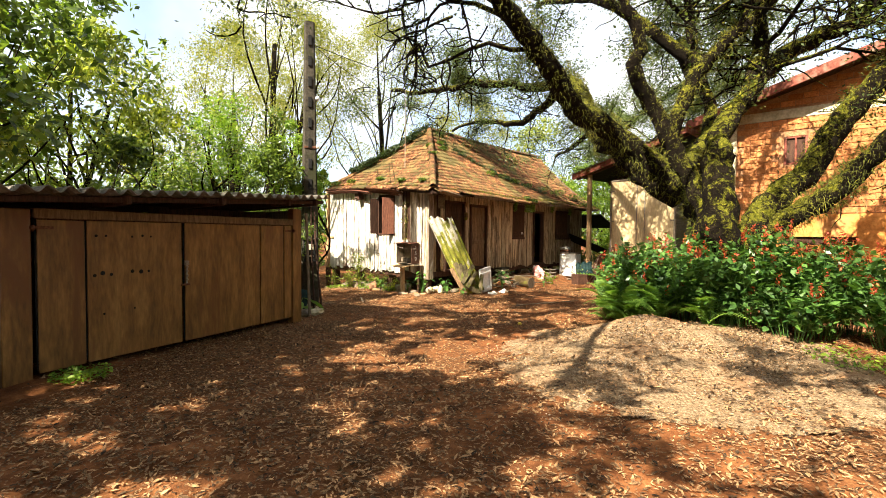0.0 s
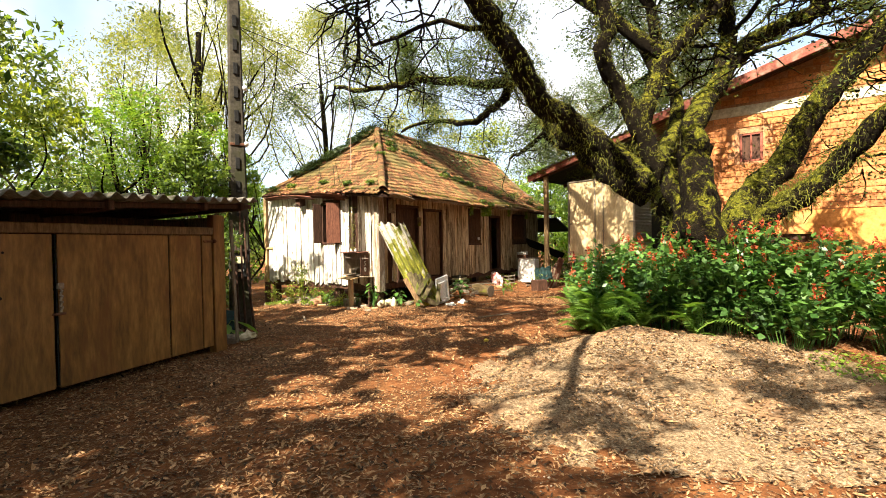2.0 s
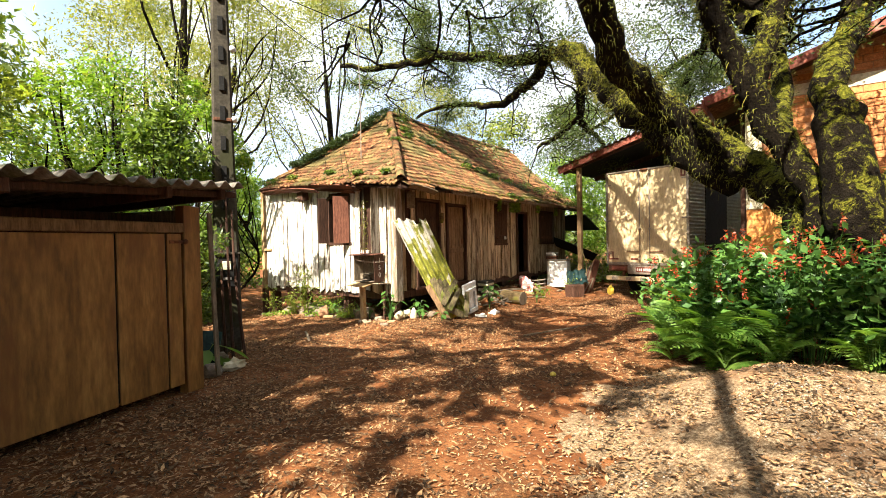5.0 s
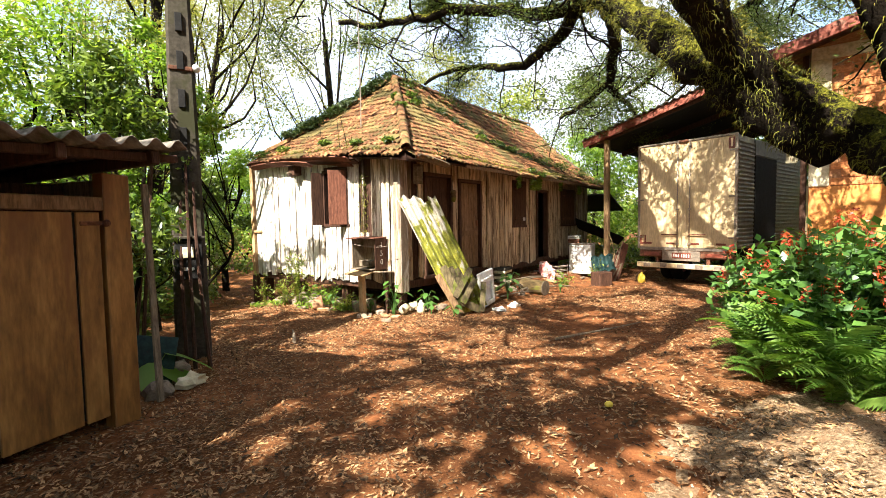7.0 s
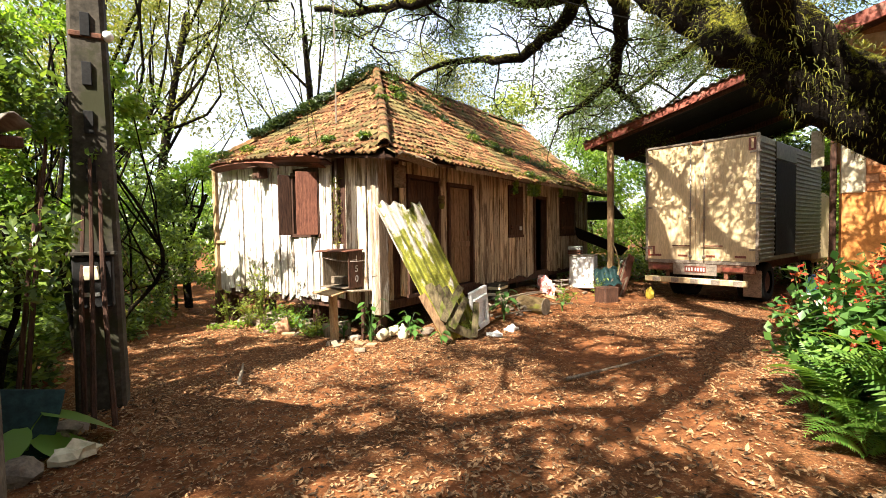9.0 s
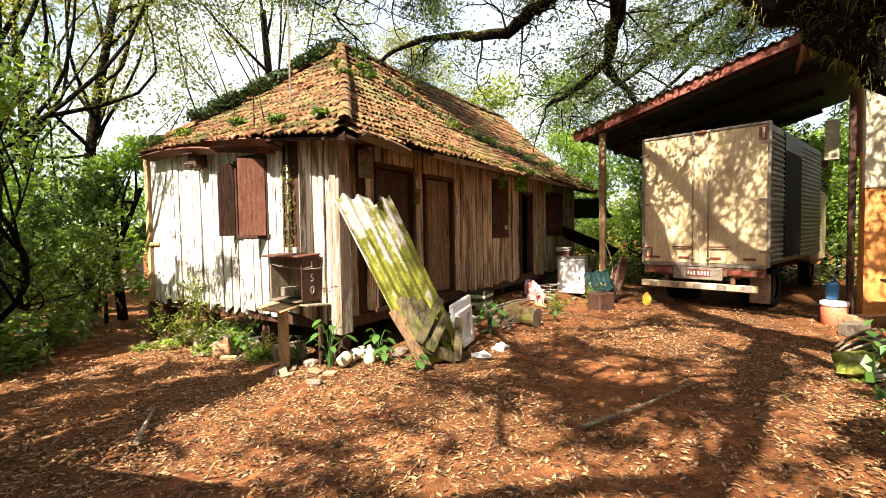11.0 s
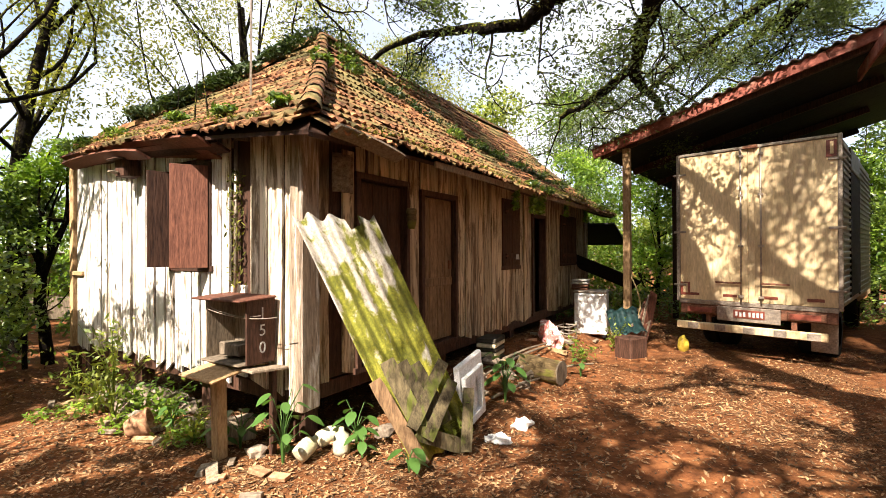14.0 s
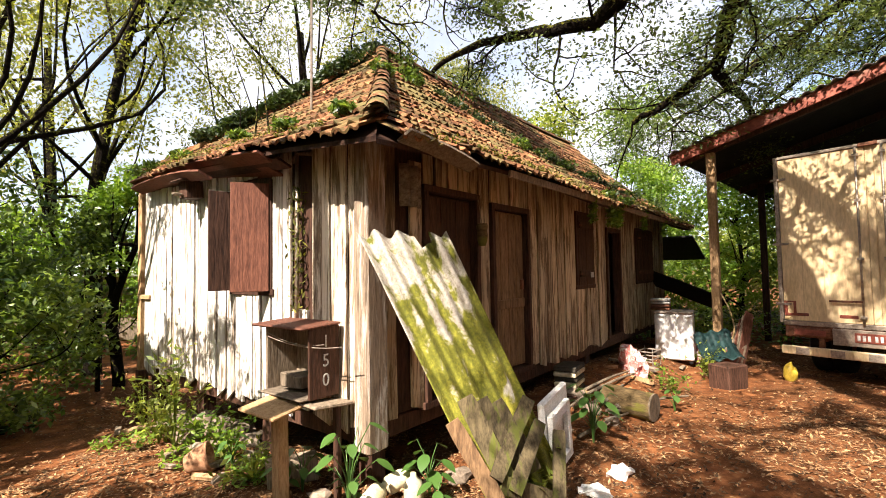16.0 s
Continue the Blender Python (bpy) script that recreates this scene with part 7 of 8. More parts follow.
moss_spots = [(roof_door_side(float(x), 0.02) + Vector((0, 0, 0.05)), 0.10) for x in np.linspace(0.3, 9.4, 42)]
moss_spots += [(roof_window_side(float(y), 0.02) + Vector((0, 0, 0.05)), 0.09) for y in np.linspace(0.2, 4.3, 16)]
roof_leaves("eave_moss", moss_spots, 60, 0.035, L_MOSS, "yellowish moss on the tiles along the eaves")
vine = [(roof_door_side(2.4 + 3.2 * k + float(RNG.normal() * 0.12), 0.80 - 0.62 * k) + Vector((0, 0, 0.06)), float(RNG.uniform(0.08, 0.2))) for k in np.linspace(0, 1, 30)]
roof_leaves("roof_vine", vine, 110, 0.065, L_IVY, "straggling vine across the tiled roof")
hangs = []
for x in (3.3, 3.9, 4.0, 4.15, 4.25, 4.35, 5.6, 6.9):
    a = roof_door_side(x, 0.0)
    hangs += [(a + Vector((0, 0, -0.06 * k)), 0.05) for k in range(6)]
roof_leaves("hanging_creeper", hangs, 26, 0.08, L_BRIGHT, "bright green creeper hanging from the eave")
for x, y, h in ((-0.15, 1.1, 1.1), (0.1, 2.1, 0.7), (-0.2, 1.25, 0.6)):
    p = [at_shack(x + 0.05 * k, y + 0.12 * k * h, eave_z(y) + 0.1 + h * k / 4).translation for k in range(5)]
    tagged(tube("sapling", smooth_line(p, 3), 0.010, 0.004, M_BARK2, sides=5), "bare sapling sprouting from the roof tiles", "sapling", "saplings on the roof")

# loose things on the ground
tagged(block("timber_block", -0.20, 0.20, -0.09, 0.09, 0.0, 0.20, M_OLDWOOD, m=on_ground(pose(-0.62, 12.35, 0, 0, 0, 20)), bevel=0.012, jit=0.01), "short weathered timber block on the ground", "timber")


def lathe(name, prof, m, material, label, category, sides=14, group="", hollow=False):
    bm = bmesh.new()
    rings = [[bm.verts.new((math.cos(2 * math.pi * k / sides) * r, math.sin(2 * math.pi * k / sides) * r, z)) for k in range(sides)] for r, z in prof]
    for p, q in zip(rings, rings[1:]):
        for k in range(sides):
            bm.faces.new((p[k], p[(k + 1) % sides], q[(k + 1) % sides], q[k]))
    bm.faces.new(rings[0][::-1])
    if not hollow:
        bm.faces.new(rings[-1])
    return thing_mesh(part(name, bm, material, smooth=True), m, label, category, group)


JUG = [(0.05, 0.0), (0.085, 0.01), (0.09, 0.05), (0.09, 0.15), (0.075, 0.20), (0.03, 0.235), (0.028, 0.27), (0.02, 0.275)]
lathe("plastic_jug", JUG, on_ground(pose(0.38, 11.86, 0, 0, 0, 0), 0.0) @ Matrix.Scale(0.8, 4), M_BOTTLE, "cloudy yellowish plastic jug with blue band", "jug")
lathe("plastic_bottle", JUG, on_ground(pose(0.18, 11.98, 0, 0, 78, 30), 0.08) @ Matrix.Scale(0.8, 4), M_BOTTLE, "cloudy plastic bottle lying on its side", "bottle")
lathe("plastic_bottle", JUG, on_ground(pose(0.05, 11.72, 0, 60, 40, 120), 0.07) @ Matrix.Scale(0.8, 4), M_BOTTLE, "broken cloudy plastic bottle on the ground", "bottle")
lathe("clay_pot", [(0.09, 0.0), (0.13, 0.10), (0.15, 0.21), (0.165, 0.215), (0.165, 0.25), (0.145, 0.25), (0.13, 0.20), (0.1, 0.05)], on_ground(pose(-1.58, 12.58, 0, 75, 10, 100), 0.09) @ Matrix.Scale(0.8, 4), M_POT, "terracotta pot tipped on its side", "pot")
for k, (x, y, s) in enumerate([(-2.0, 13.9, .22), (-1.75, 13.75, .2), (-1.5, 13.6, .18), (-2.3, 14.1, .2), (-1.25, 13.3, .14), (-2.55, 14.3, .2), (-1.9, 13.35, .14), (-2.12, 13.62, .17), (-1.62, 13.05, .13), (0.75, 12.25, .12), (-0.32, 12.02, .10), (-1.1, 12.85, .1), (1.9, 13.35, .13), (2.35, 13.55, .11), (1.75, 13.2, .10), (2.2, 13.75, .14), (2.5, 13.35, .09)]):
    blob_thing("rubble_stone", on_ground(pose(x, y, 0, 0, 0, k * 47), s * 0.25), s, s * 0.8, s * 0.55, M_STONE, "broken stone rubble beside the shack", "stone", 0.5, 2, "rubble by the shack", 0.02)
blob_thing("foam_piece", on_ground(pose(2.07, 12.17, 0, 0, 0, 20), 0.03), 0.13, 0.09, 0.05, M_FOAM, "dirty white broken foam piece", "foam piece", 0.9, 2, crumple=0.022)
blob_thing("foam_piece", on_ground(pose(1.73, 11.90, 0, 0, 0, -30), 0.025), 0.13, 0.05, 0.04, M_FOAM, "dirty white broken foam piece", "foam piece", 0.9, 2, crumple=0.02)


def log_thing(p0, p1, r, label, name="log"):
    ob = empty(name, pose(0, 0, 0), label, "log")
    p0, p1 = np.array(p0), np.array(p1)
    n = 9
    line = np.array([p0 + (p1 - p0) * k / (n - 1) for k in range(n)])
    tube("bark", line, r, r * 0.92, M_LOG, ob, sides=16, rough=0.05, caps=False)
    for c, s in ((p0, -1), (p1, 1)):
        d = Vector(p1 - p0).normalized()
        bm = bmesh.new()
        bmesh.ops.create_cone(bm, cap_ends=True, segments=16, radius1=r * 0.94, radius2=r * 0.94, depth=0.02, matrix=Matrix.Translation(Vector(c)) @ d.to_track_quat("Z", "Y").to_matrix().to_4x4())
        part("cut_end", bm, M_OLDWOOD, ob, "grey cut end")


log_thing((2.67, 13.92, float(ground_z(2.85, 13.7)) + 0.14), (3.04, 13.50, float(ground_z(2.85, 13.7)) + 0.13), 0.165, "thick mossy log lying on the earth")
for k in range(11):
    a = at_shack(RNG.uniform(1.9, 3.2), RNG.uniform(-0.95, -0.35), 0).translation
    d = Vector((math.cos(0.75 + RNG.normal() * 0.25), math.sin(0.75 + RNG.normal() * 0.25), 0)) * RNG.uniform(0.5, 1.4)
    b = a + d
    za, zb = float(ground_z(a.x, a.y)) + 0.04 + 0.02 * (k % 4), float(ground_z(b.x, b.y)) + 0.05 + 0.03 * (k % 3)
    tagged(tube("branch_stick", smooth_line([(a.x, a.y, za), ((a.x + b.x) / 2 + 0.03, (a.y + b.y) / 2, (za + zb) / 2 + 0.03), (b.x, b.y, zb)], 3), RNG.uniform(0.014, 0.03), 0.012, M_OLDWOOD, sides=6, rough=0.1), "bare grey stick in the woodpile", "stick", "woodpile sticks")
tagged(tube("branch_stick", smooth_line([(2.0, 9.65, -0.08), (2.7, 9.95, -0.07), (3.5, 10.4, -0.08)], 4), 0.018, 0.008, M_OLDWOOD, sides=6), "long thin stick lying on the drive", "stick")
tagged(tube("branch_stick", smooth_line([(-1.30, 10.0, -0.08), (-1.40, 10.4, -0.07), (-1.5, 10.75, -0.09)], 4), 0.022, 0.012, M_OLDWOOD, sides=6), "broken grey stick lying on the leaves", "stick")

# stacked roof tiles against the door wall
stack = empty("tile_stack", on_ground(at_shack(2.95, -0.30, 0, 0, 0, 6)), "stack of old mossy cement slabs by the wall", "slab stack")
for k in range(5):
    block("slab", -0.21 + RNG.uniform(-0.03, 0.03), 0.21 + RNG.uniform(-0.03, 0.03), -0.13, 0.13, 0.02 + k * 0.062, 0.02 + k * 0.062 + 0.05, M_CREAM if k % 2 else M_CONC, stack, bevel=0.008, jit=0.006)
block("base_board", -0.28, 0.3, -0.16, 0.16, 0.0, 0.018, M_DARKWOOD, stack)
blob_thing("plastic_bag", on_ground(at_shack(4.75, -0.50, 0, 0, 0, 30), 0.10), 0.20, 0.16, 0.26, M_BAG, "crumpled white and red plastic sack", "sack", 0.8, 3, crumple=0.022)
bk = empty("wire_crate", on_ground(at_shack(5.45, -0.55, 0, 0, 0, -5)), "small grey wire crate on the ground", "crate")
for z in (0.02, 0.13, 0.24):
    for a, b, c, d in ((-0.18, 0.18, -0.13, -0.115), (-0.18, 0.18, 0.115, 0.13), (-0.18, -0.165, -0.11, 0.11), (0.165, 0.18, -0.11, 0.11)):
        block("rail", a, b, c, d, z, z + 0.02, M_STEEL, bk, bevel=0.003)
for x, y in ((-0.17, -0.12), (0.17, -0.12), (-0.17, 0.12), (0.17, 0.12)):
    tube("corner_rod", [(x, y, 0.0), (x, y, 0.30)], 0.008, 0.008, M_STEEL, bk, sides=6)

wm = empty("washing_machine", on_ground(pose(4.98, 16.45, 0, 0, 0, -34)), "old white washing machine standing outdoors", "washing machine")
block("body", -0.30, 0.30, -0.26, 0.26, 0.03, 0.82, M_WHITE, wm, bevel=0.02)
block("top", -0.31, 0.31, -0.27, 0.27, 0.825, 0.86, M_STEEL, wm, "grey worn top", bevel=0.01)
block("front_seam", -0.27, 0.27, -0.266, -0.262, 0.10, 0.78, M_WHITE, wm, bevel=0.0)
for x in (-0.25, 0.25):
    for y in (-0.2, 0.2):
        block("foot", x - 0.03, x + 0.03, y - 0.03, y + 0.03, -0.02, 0.03, M_BLACK, wm)
eg = empty("egg_trays", wm.matrix_world @ pose(-0.22, 0.08, 0.862), "stack of grey trays and a tin box", "trays")
for k in range(4):
    block("tray", -0.16, 0.16, -0.13, 0.13, 0.002 + k * 0.055, 0.045 + k * 0.055, M_CHALK if k > 1 else M_RUST, eg, bevel=0.01, jit=0.008)

# heap under the carport post: tarp, boards, stump, rope
stump = empty("timber_stump", on_ground(pose(4.86, 14.9, 0, 0, 0, 20)), "dark squared wooden stump", "stump")
block("block", -0.19, 0.19, -0.16, 0.16, -0.04, 0.34, M_DARKWOOD, stump, bevel=0.02, jit=0.015)
tarp = corrugated("tarp", 0.55, 0.7, 0.19, 0.03, M_TEAL, None, nl=9, sagging=0.10)
thing_mesh(tarp, pose(5.15, 15.35, 0.12, 30, -8, -20), "dark teal tarp thrown over scrap boards", "tarp")
hp = empty("scrap_heap", on_ground(pose(5.55, 15.75, 0, 0, 0, 0)), "heap of scrap boards by the carport post", "scrap heap")
for k in range(6):
    warped_board("board", (-0.5 + 0.1 * k, -0.35 + 0.06 * k, 0.0), (0.15 + 0.05 * k, 0.15, 0.55 + 0.08 * k), 0.22, M_REDWOOD if k % 2 else M_OLDWOOD, hp, 0.02, cup=(0.5, -0.6, 0.5))
blob_thing("yellow_bag", on_ground(pose(6.0, 15.15, 0), 0.09), 0.10, 0.09, 0.15, M_YELLOW, "bright yellow plastic bag", "bag", 0.35)
blob_thing("grey_bundle", on_ground(pose(5.55, 16.6, 0), 0.12), 0.22, 0.2, 0.25, M_BAG, "pale cloth bundle by the machine", "bundle", 0.4)
tagged(tube("rope", smooth_line([(5.46, 15.86, 1.1), (5.5, 15.7, 0.8), (5.56, 15.72, 0.5), (5.5, 15.8, 0.2)], 5), 0.012, 0.012, M_STRAW, sides=6), "straw rope hanging on the carport post", "rope")
warped_board("brace_board", (4.75, 18.0, 1.55), (6.6, 17.5, 0.75), 0.5, M_BLACK, None, 0.02, "", cup=(0.3, 0.5, 1))
tagged(bpy.data.objects["brace_board"], "black sheet leaning beyond the shack", "sheet")

# by the brick house: cooler, can, timber stack, rock
cool = empty("cooler", on_ground(pose(7.66, 12.67, 0, 0, 0, 15)), "orange drinks cooler with white lid", "cooler")
lathe_m = [(0.15, 0.0), (0.17, 0.02), (0.18, 0.30), (0.17, 0.31)]
ob = lathe("tub", lathe_m, pose(0, 0, 0), surface("orange_plastic", [(0.3, (0.45, 0.11, 0.05)), (0.6, (0.6, 0.18, 0.09))], 6, 0.45, 0.05), "orange tub", "")
ob.parent = cool
ob2 = lathe("lid", [(0.185, 0.31), (0.19, 0.33), (0.185, 0.38), (0.10, 0.40)], pose(0, 0, 0), M_FOAM, "white lid", "")
ob2.parent = cool
for o in (ob, ob2):
    o.matrix_parent_inverse = Matrix.Identity(4)
    o.matrix_basis = Matrix.Identity(4)
can = empty("jerry_can", cool.matrix_world @ pose(0.05, 0.05, 0.40, 0, 0, 20), "blue plastic jerry can standing on the cooler", "jerry can")
block("body", -0.13, 0.13, -0.08, 0.08, 0.0, 0.28, M_BLUE, can, bevel=0.03)
block("handle", -0.06, 0.08, -0.018, 0.018, 0.30, 0.33, M_BLUE, can, bevel=0.008)
block("handle_post", -0.07, -0.04, -0.018, 0.018, 0.26, 0.31, M_BLUE, can, bevel=0.006)
lathe("cap_piece", [(0.03, 0.0), (0.03, 0.05), (0.025, 0.055)], pose(0, 0, 0), M_BLACK, "black cap", "").parent = can
bpy.data.objects["cap_piece"].matrix_basis = pose(0.09, 0, 0.275)
ts = empty("timber_stack", on_ground(pose(8.0, 11.65, 0, 0, 0, -42)), "stack of pale sawn timber and boards", "timber stack")
for k in range(4):
    block("beam", -0.30 + RNG.uniform(-0.05, 0.05), 1.4 + RNG.uniform(-0.2, 0.2), -0.20, 0.16, k * 0.17, k * 0.17 + 0.15, M_RAWWOOD if k % 2 == 0 else M_OLDWOOD, ts, jit=0.012, bevel=0.01)
block("table_board", -0.45, 1.7, -0.35, 0.3, 0.70, 0.74, M_OLDWOOD, ts, "grey table board", jit=0.006)
for k in range(4):
    block("offcut", -0.2 + k * 0.35, 0.25 + k * 0.35, -0.3 + 0.05 * k, -0.15 + 0.05 * k, 0.745, 0.80, M_RAWWOOD if k % 2 else M_CHALK, ts, m=None, jit=0.015)
blob_thing("boulder", on_ground(pose(5.42, 10.42, 0, 0, 0, 35), 0.08), 0.46, 0.22, 0.15, M_ROCK, "mossy flat boulder beside the drive", "boulder", 0.45, 3, crumple=0.012)
blob_thing("boulder", on_ground(pose(6.3, 10.9, 0, 0, 0, 70), 0.08), 0.30, 0.24, 0.14, M_STONE, "grey boulder beside the drive", "boulder", 0.45, 3, crumple=0.012)

tagged(block("timber_block", -0.2, 0.2, -0.1, 0.1, 0, 0.17, M_OLDWOOD, m=on_ground(pose(7.2, 11.98, 0, 0, 0, 12)), bevel=0.012, jit=0.012), "short weathered timber block on the ground", "timber")
tagged(block("timber_beam", -0.4, 0.4, -0.08, 0.08, 0, 0.2, M_RAWWOOD, m=on_ground(pose(7.95, 12.3, 0, 0, 0, -8)), bevel=0.012, jit=0.012), "pale sawn timber beam lying by the cooler", "timber")
tagged(block("concrete_block", -0.2, 0.2, -0.1, 0.1, 0, 0.3, M_CREAM, m=on_ground(pose(7.25, 11.42, 0, 8, 0, 25)), bevel=0.01, jit=0.008), "pale tilted concrete block beside the drive", "block")
for k in range(3):
    warped_board("loose_board", (5.55 + 0.1 * k, 10.72 + 0.1 * k, -0.02 + 0.03 * k), (6.6, 11.0 + 0.12 * k, 0.02 + 0.03 * k), 0.12, M_OLDWOOD, None, 0.02, "", cup=(0.2, 0.3, 0.2))
for o in list(bpy.data.objects):
    if o.name.startswith("loose_board"):
        tagged(o, "weathered board lying beside the mossy rock", "board", "loose boards")

# by the garage corner and the pole
blob_thing("pale_rock", on_ground(pose(-1.92, 8.55, 0, 0, 0, 40), 0.06), 0.14, 0.10, 0.09, M_CREAM, "pale chipped rock on the leaves", "rock", 0.6, 2, crumple=0.015)
for k, (x, y) in enumerate([(-2.2, 8.75), (-2.35, 8.45), (-2.1, 8.3), (-2.55, 8.8), (-2.3, 9.05)]):
    blob_thing("rubble_stone", on_ground(pose(x, y, 0, 0, 0, 50 * k), 0.04), 0.15, 0.12, 0.09, M_STONE, "rubble stone by the garage corner", "stone", 0.5, 2, "rubble by the garage", 0.015)
gb = block("green_board", -0.22, 0.22, -0.01, 0.01, 0.0, 0.5, M_TEAL, m=on_ground(pose(-2.35, 8.55, 0, -18, 12, 30)))
tagged(gb, "dull green board leaning at the garage corner", "board")


def big_leaf_plant(x, y, leaves, size, height, material, label, name="weed", m0=None):
    """Stems with broad pointed leaves, each leaf a cupped blade of its own."""
    z0 = float(ground_z(x, y))
    t = empty(name, pose(x, y, z0), label, "plant")
    st = []
    for k in range(leaves):
        a = 2.4 * k + RNG.uniform(-0.4, 0.4)
        h = height * (0.35 + 0.65 * (k + 1) / leaves)
        r = RNG.uniform(0.3, 0.6) * height * 0.55
        p = np.array([math.cos(a) * r, math.sin(a) * r, h])
        st.append(tube_arrays(smooth_line([(0, 0, -0.02), (p[0] * 0.2, p[1] * 0.2, h * 0.6), tuple(p)], 3), 0.008, 0.003, 4))
        n = 6
        d = Vector((math.cos(a), math.sin(a), -0.35)).normalized()
        w = d.cross(Vector((0, 0, 1))).normalized()
        vs, fs = [], []
        s = size * RNG.uniform(0.7, 1.25)
        for i in range(n + 1):
            f = i / n
            c = Vector(p) + d * s * f + Vector((0, 0, -0.25 * s * f * f))
            hw = 0.36 * s * math.sin(math.pi * min(0.985, f * 0.9 + 0.09)) ** 0.8
            vs += [c - w * hw + Vector((0, 0, 0.10 * hw)), c, c + w * hw + Vector((0, 0, 0.10 * hw))]
        for i in range(n):
            q = i * 3
            fs += [(q, q + 1, q + 4, q + 3), (q + 1, q + 2, q + 5, q + 4)]
        raw("leaf", vs, fs, material, t, smooth=True)
    v, f = join_arrays(st)
    tagged(raw("stem", v, f, material, t), kind="stuff")
    return t


BROAD = "broad-leaved green weed growing beside the shack"
big_leaf_plant(-0.07, 11.76, 14, 0.125, 0.62, L_BUSH, "tall broad-leaved weed at the shack corner")
for x, y, n, s, h in [(-0.5, 12.2, 8, 0.12, 0.35), (0.5, 12.0, 10, 0.12, 0.38), (2.1, 12.85, 18, 0.13, 0.55), (0.9, 11.42, 6, 0.10, 0.2), (-0.65, 12.15, 7, 0.09, 0.25), (0.55, 11.75, 5, 0.1, 0.2), (-1.2, 12.6, 9, 0.09, 0.3), (-0.1, 11.9, 6, 0.08, 0.22), (3.5, 13.9, 6, 0.1, 0.3)]:
    big_leaf_plant(x, y, n, s, h, L_BUSH, BROAD)
big_leaf_plant(-2.28, 8.62, 4, 0.42, 0.30, L_FERN, "large pale green leaf plant at the garage corner")


def fine_weed(x, y, h, r, n, material, label):
    z0 = float(ground_z(x, y))
    t = empty("tall_weed", pose(x, y, z0), label, "plant", "weeds by the shack")
    st, lp = [], []
    for k in range(n):
        a = RNG.uniform(0, 2 * np.pi)
        top = np.array([math.cos(a) * r, math.sin(a) * r, h * RNG.uniform(0.5, 1.1)])
        line = smooth_line([(0, 0, 0), tuple(top * np.array([0.3, 0.3, 0.6])), tuple(top)], 3)
        st.append(tube_arrays(line, 0.006, 0.002, 4))
        s = RNG.uniform(0.2, 1.0, 22)
        q = np.stack([np.interp(s, np.linspace(0, 1, len(line)), line[:, c]) for c in range(3)], -1)
        lp.append(q + RNG.normal(size=q.shape) * 0.06)
    v, f = join_arrays(st)
    tagged(raw("stem", v, f, material, t), kind="stuff")
    v, f = leaf_arrays(np.vstack(lp), 0.075, 0.3, 0.4)
    tagged(raw("foliage", v, f, material, t), kind="stuff")


for x, y, h, r, n in [(-1.95, 13.12, 1.0, 0.28, 13), (-2.3, 13.5, 0.6, 0.25, 9), (-1.4, 12.9, 0.45, 0.3, 8), (-1.75, 13.3, 0.5, 0.3, 8), (-0.95, 12.35, 0.3, 0.25, 7), (1.2, 11.9, 0.25, 0.2, 5), (-2.9, 14.3, 0.7, 0.3, 7), (3.9, 14.6, 0.4, 0.25, 6), (5.0, 15.5, 0.5, 0.25, 7)]:
    fine_weed(x, y, h, r, n, L_YEL if n % 2 else L_BRIGHT, "leafy light green weed by the shack")
blob_thing("lemon", on_ground(pose(1.72, 7.5, 0), 0.035), 0.035, 0.028, 0.028, M_YELLOW, "yellow fallen lemon on the drive", "fruit", 0.05, 2)
blob_thing("stone_post", on_ground(pose(-3.45, 3.55, 0, 0, 0, 20), 0.15), 0.22, 0.2, 0.3, M_ROCK, "mossy block beside the garage post", "block", 0.2, 2)


for k in range(46):
    if k < 26:
        p = at_shack(RNG.uniform(-0.75, -0.05), RNG.uniform(-0.3, 3.9), 0).translation
    else:
        p = at_shack(RNG.uniform(0.2, 7.5), RNG.uniform(-1.0, -0.15), 0).translation
    L, Wd, T = RNG.uniform(0.08, 0.34), RNG.uniform(0.04, 0.10), RNG.uniform(0.015, 0.05)
    mm = on_ground(pose(p.x, p.y, 0, RNG.normal() * 7, RNG.normal() * 7, RNG.uniform(0, 360)), 0.015)
    ob = block("scrap_piece", -L / 2, L / 2, -Wd / 2, Wd / 2, 0.0, T, (M_OLDWOOD, M_RAWWOOD, M_POT, M_STONE)[k % 4], bevel=0.004, jit=0.012)
    thing_mesh(ob, mm, "small broken scrap of wood or tile", "scrap", "scrap round the shack")

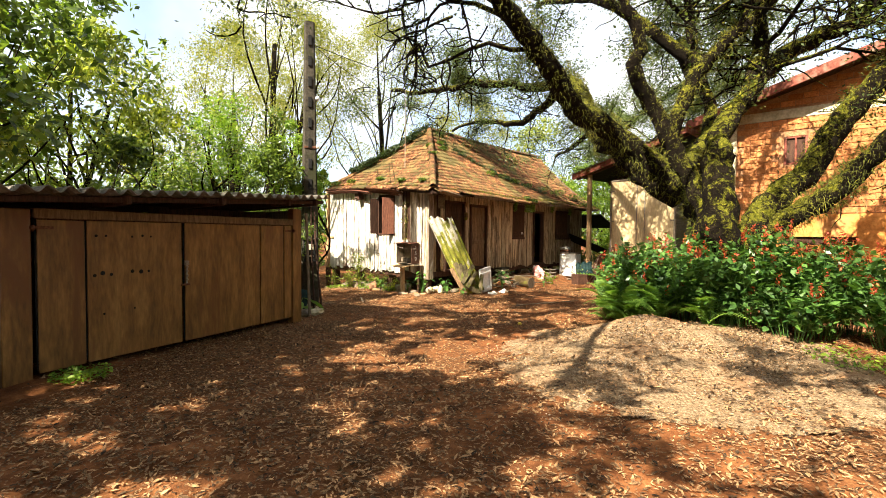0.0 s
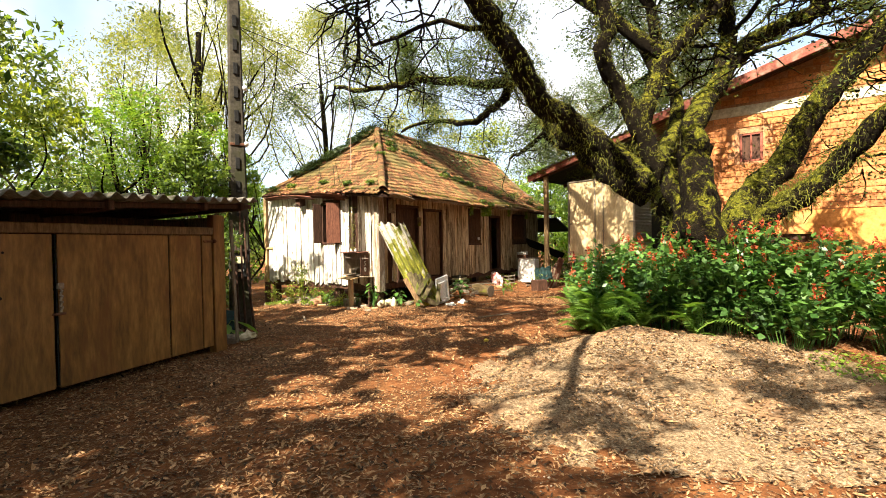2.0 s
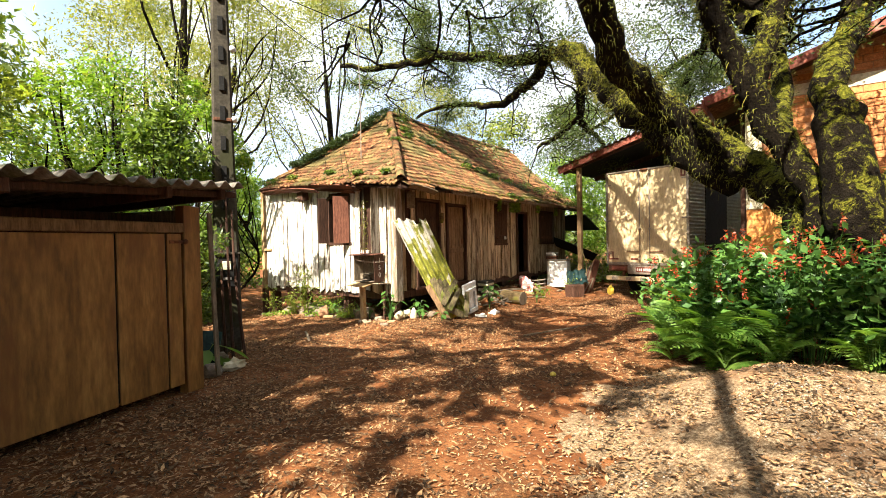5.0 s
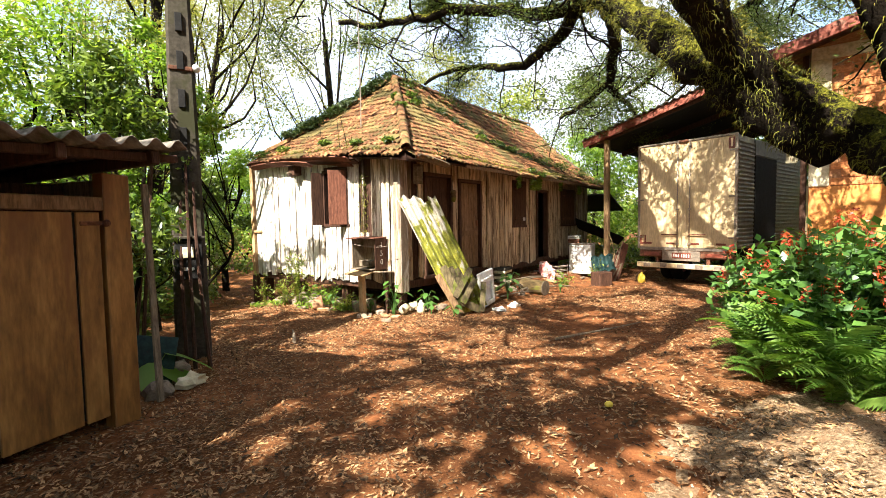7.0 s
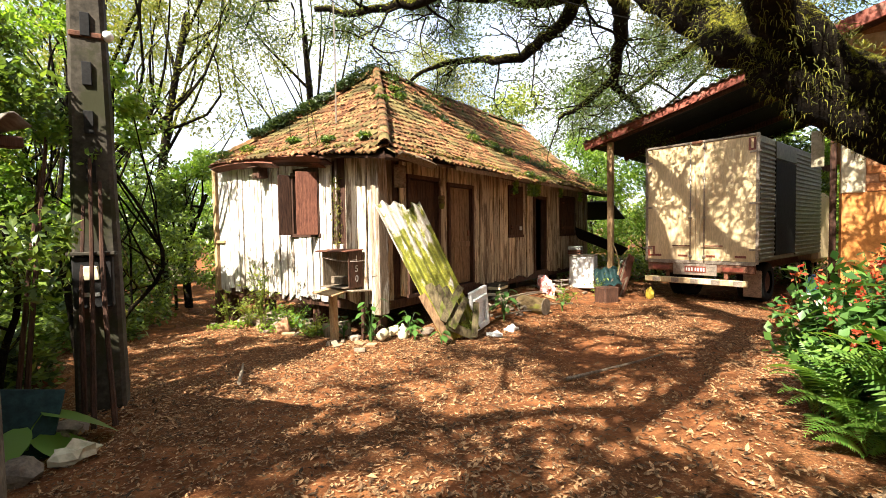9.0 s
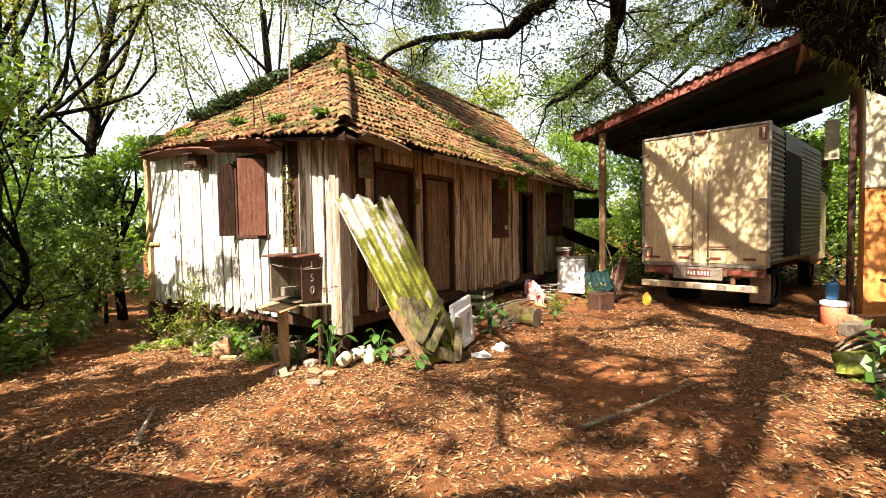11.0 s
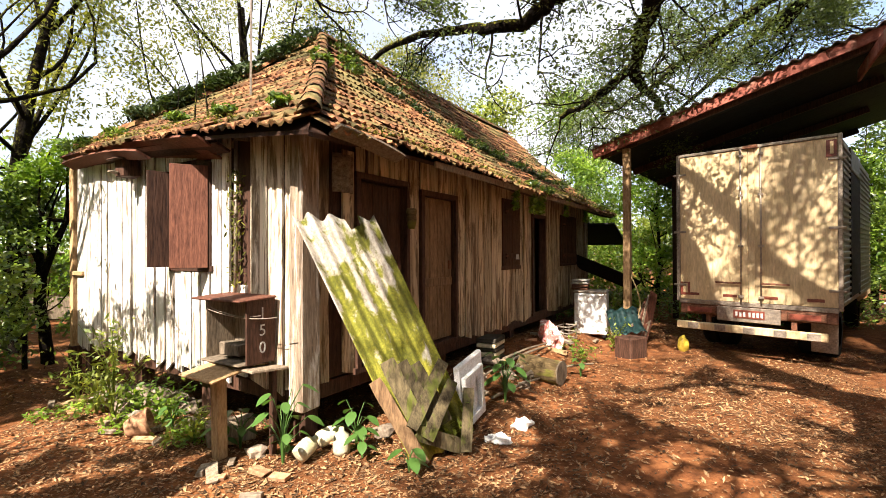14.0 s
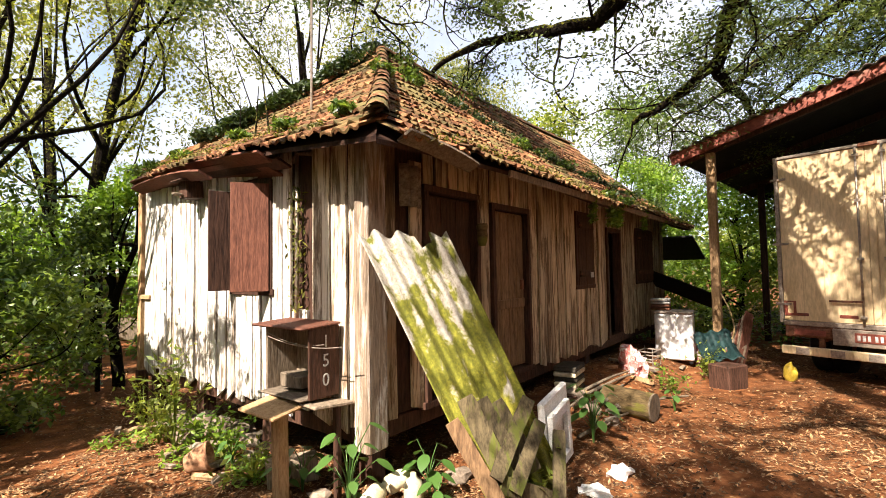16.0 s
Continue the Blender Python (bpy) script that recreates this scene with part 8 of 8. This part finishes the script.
far_shed = empty("distant_shed", pose(-9.6, 23.0, -0.25, 0, 0, 20), "pale low shed seen between the trees", "shed")
block("wall", -2.2, 2.2, -1.5, 1.5, 0.0, 2.0, M_OLDWOOD, far_shed, "grey shed wall")
block("roof", -2.6, 2.6, -1.9, 1.9, 2.0, 2.08, M_WHITE, far_shed, "pale sheet roof", m=pose(0, 0, 0, 6, 0, 0))

# ---- bricks, last ----
def brick_mesh(w, h):
    bm = bmesh.new()
    box(bm, -w / 2, w / 2, -0.012, 0.012, -h / 2, h / 2, bevel=0.005)
    me = bpy.data.meshes.new("brick")
    bm.to_mesh(me)
    bm.free()
    me.materials.append(M_BRICK1)
    return me


M_BRICK1 = surface("single_brick", [(0.3, (0.42, 0.14, 0.045)), (0.6, (0.60, 0.25, 0.09))], 8, 0.85, 0.3, vary=0.28)
BW, BH, JT = 0.29, 0.135, 0.014
full = brick_mesh(BW, BH)


def lay_bricks():
    singles, rest = 0, []
    r = 0
    z = 1.985 + BH / 2
    while z < 6.2:
        in_beam = 4.30 < z < 4.68
        if not in_beam:
            x = 0.32 + (BW + JT) / 2 * (r % 2) + BW / 2
            while x < HL - 0.2:
                window = 1.22 < x < 1.95 and 3.12 < z < 4.02
                top_ok = z + BH / 2 < (4.36 if z < 4.5 else min(rake_z(x - BW / 2), rake_z(x + BW / 2)) - 0.07)
                if not window and top_ok:
                    parent = bwall if z < 4.5 else gab
                    if x < 4.2 and singles < 300:
                        ob = new("brick", full)
                        ob.parent = parent
                        ob.matrix_local = pose(x, 0.004 + RNG.uniform(-0.003, 0.003), z)
                        singles += 1
                    else:
                        rest.append((x, z))
                x += BW + JT
        z += BH + JT
        r += 1
    fv = np.array([v.co for v in full.vertices])
    polys = [tuple(p.vertices) for p in full.polygons]
    vs, fs = [], []
    for x, z in rest:
        n = len(vs)
        vs += [tuple(q) for q in fv + np.array([x, 0.004, z])]
        fs += [tuple(i + n for i in p) for p in polys]
    tagged(raw("brickwork", vs, fs, M_BRICK, bwall, "courses of orange brick"), kind="stuff")


lay_bricks()

place_tiles()
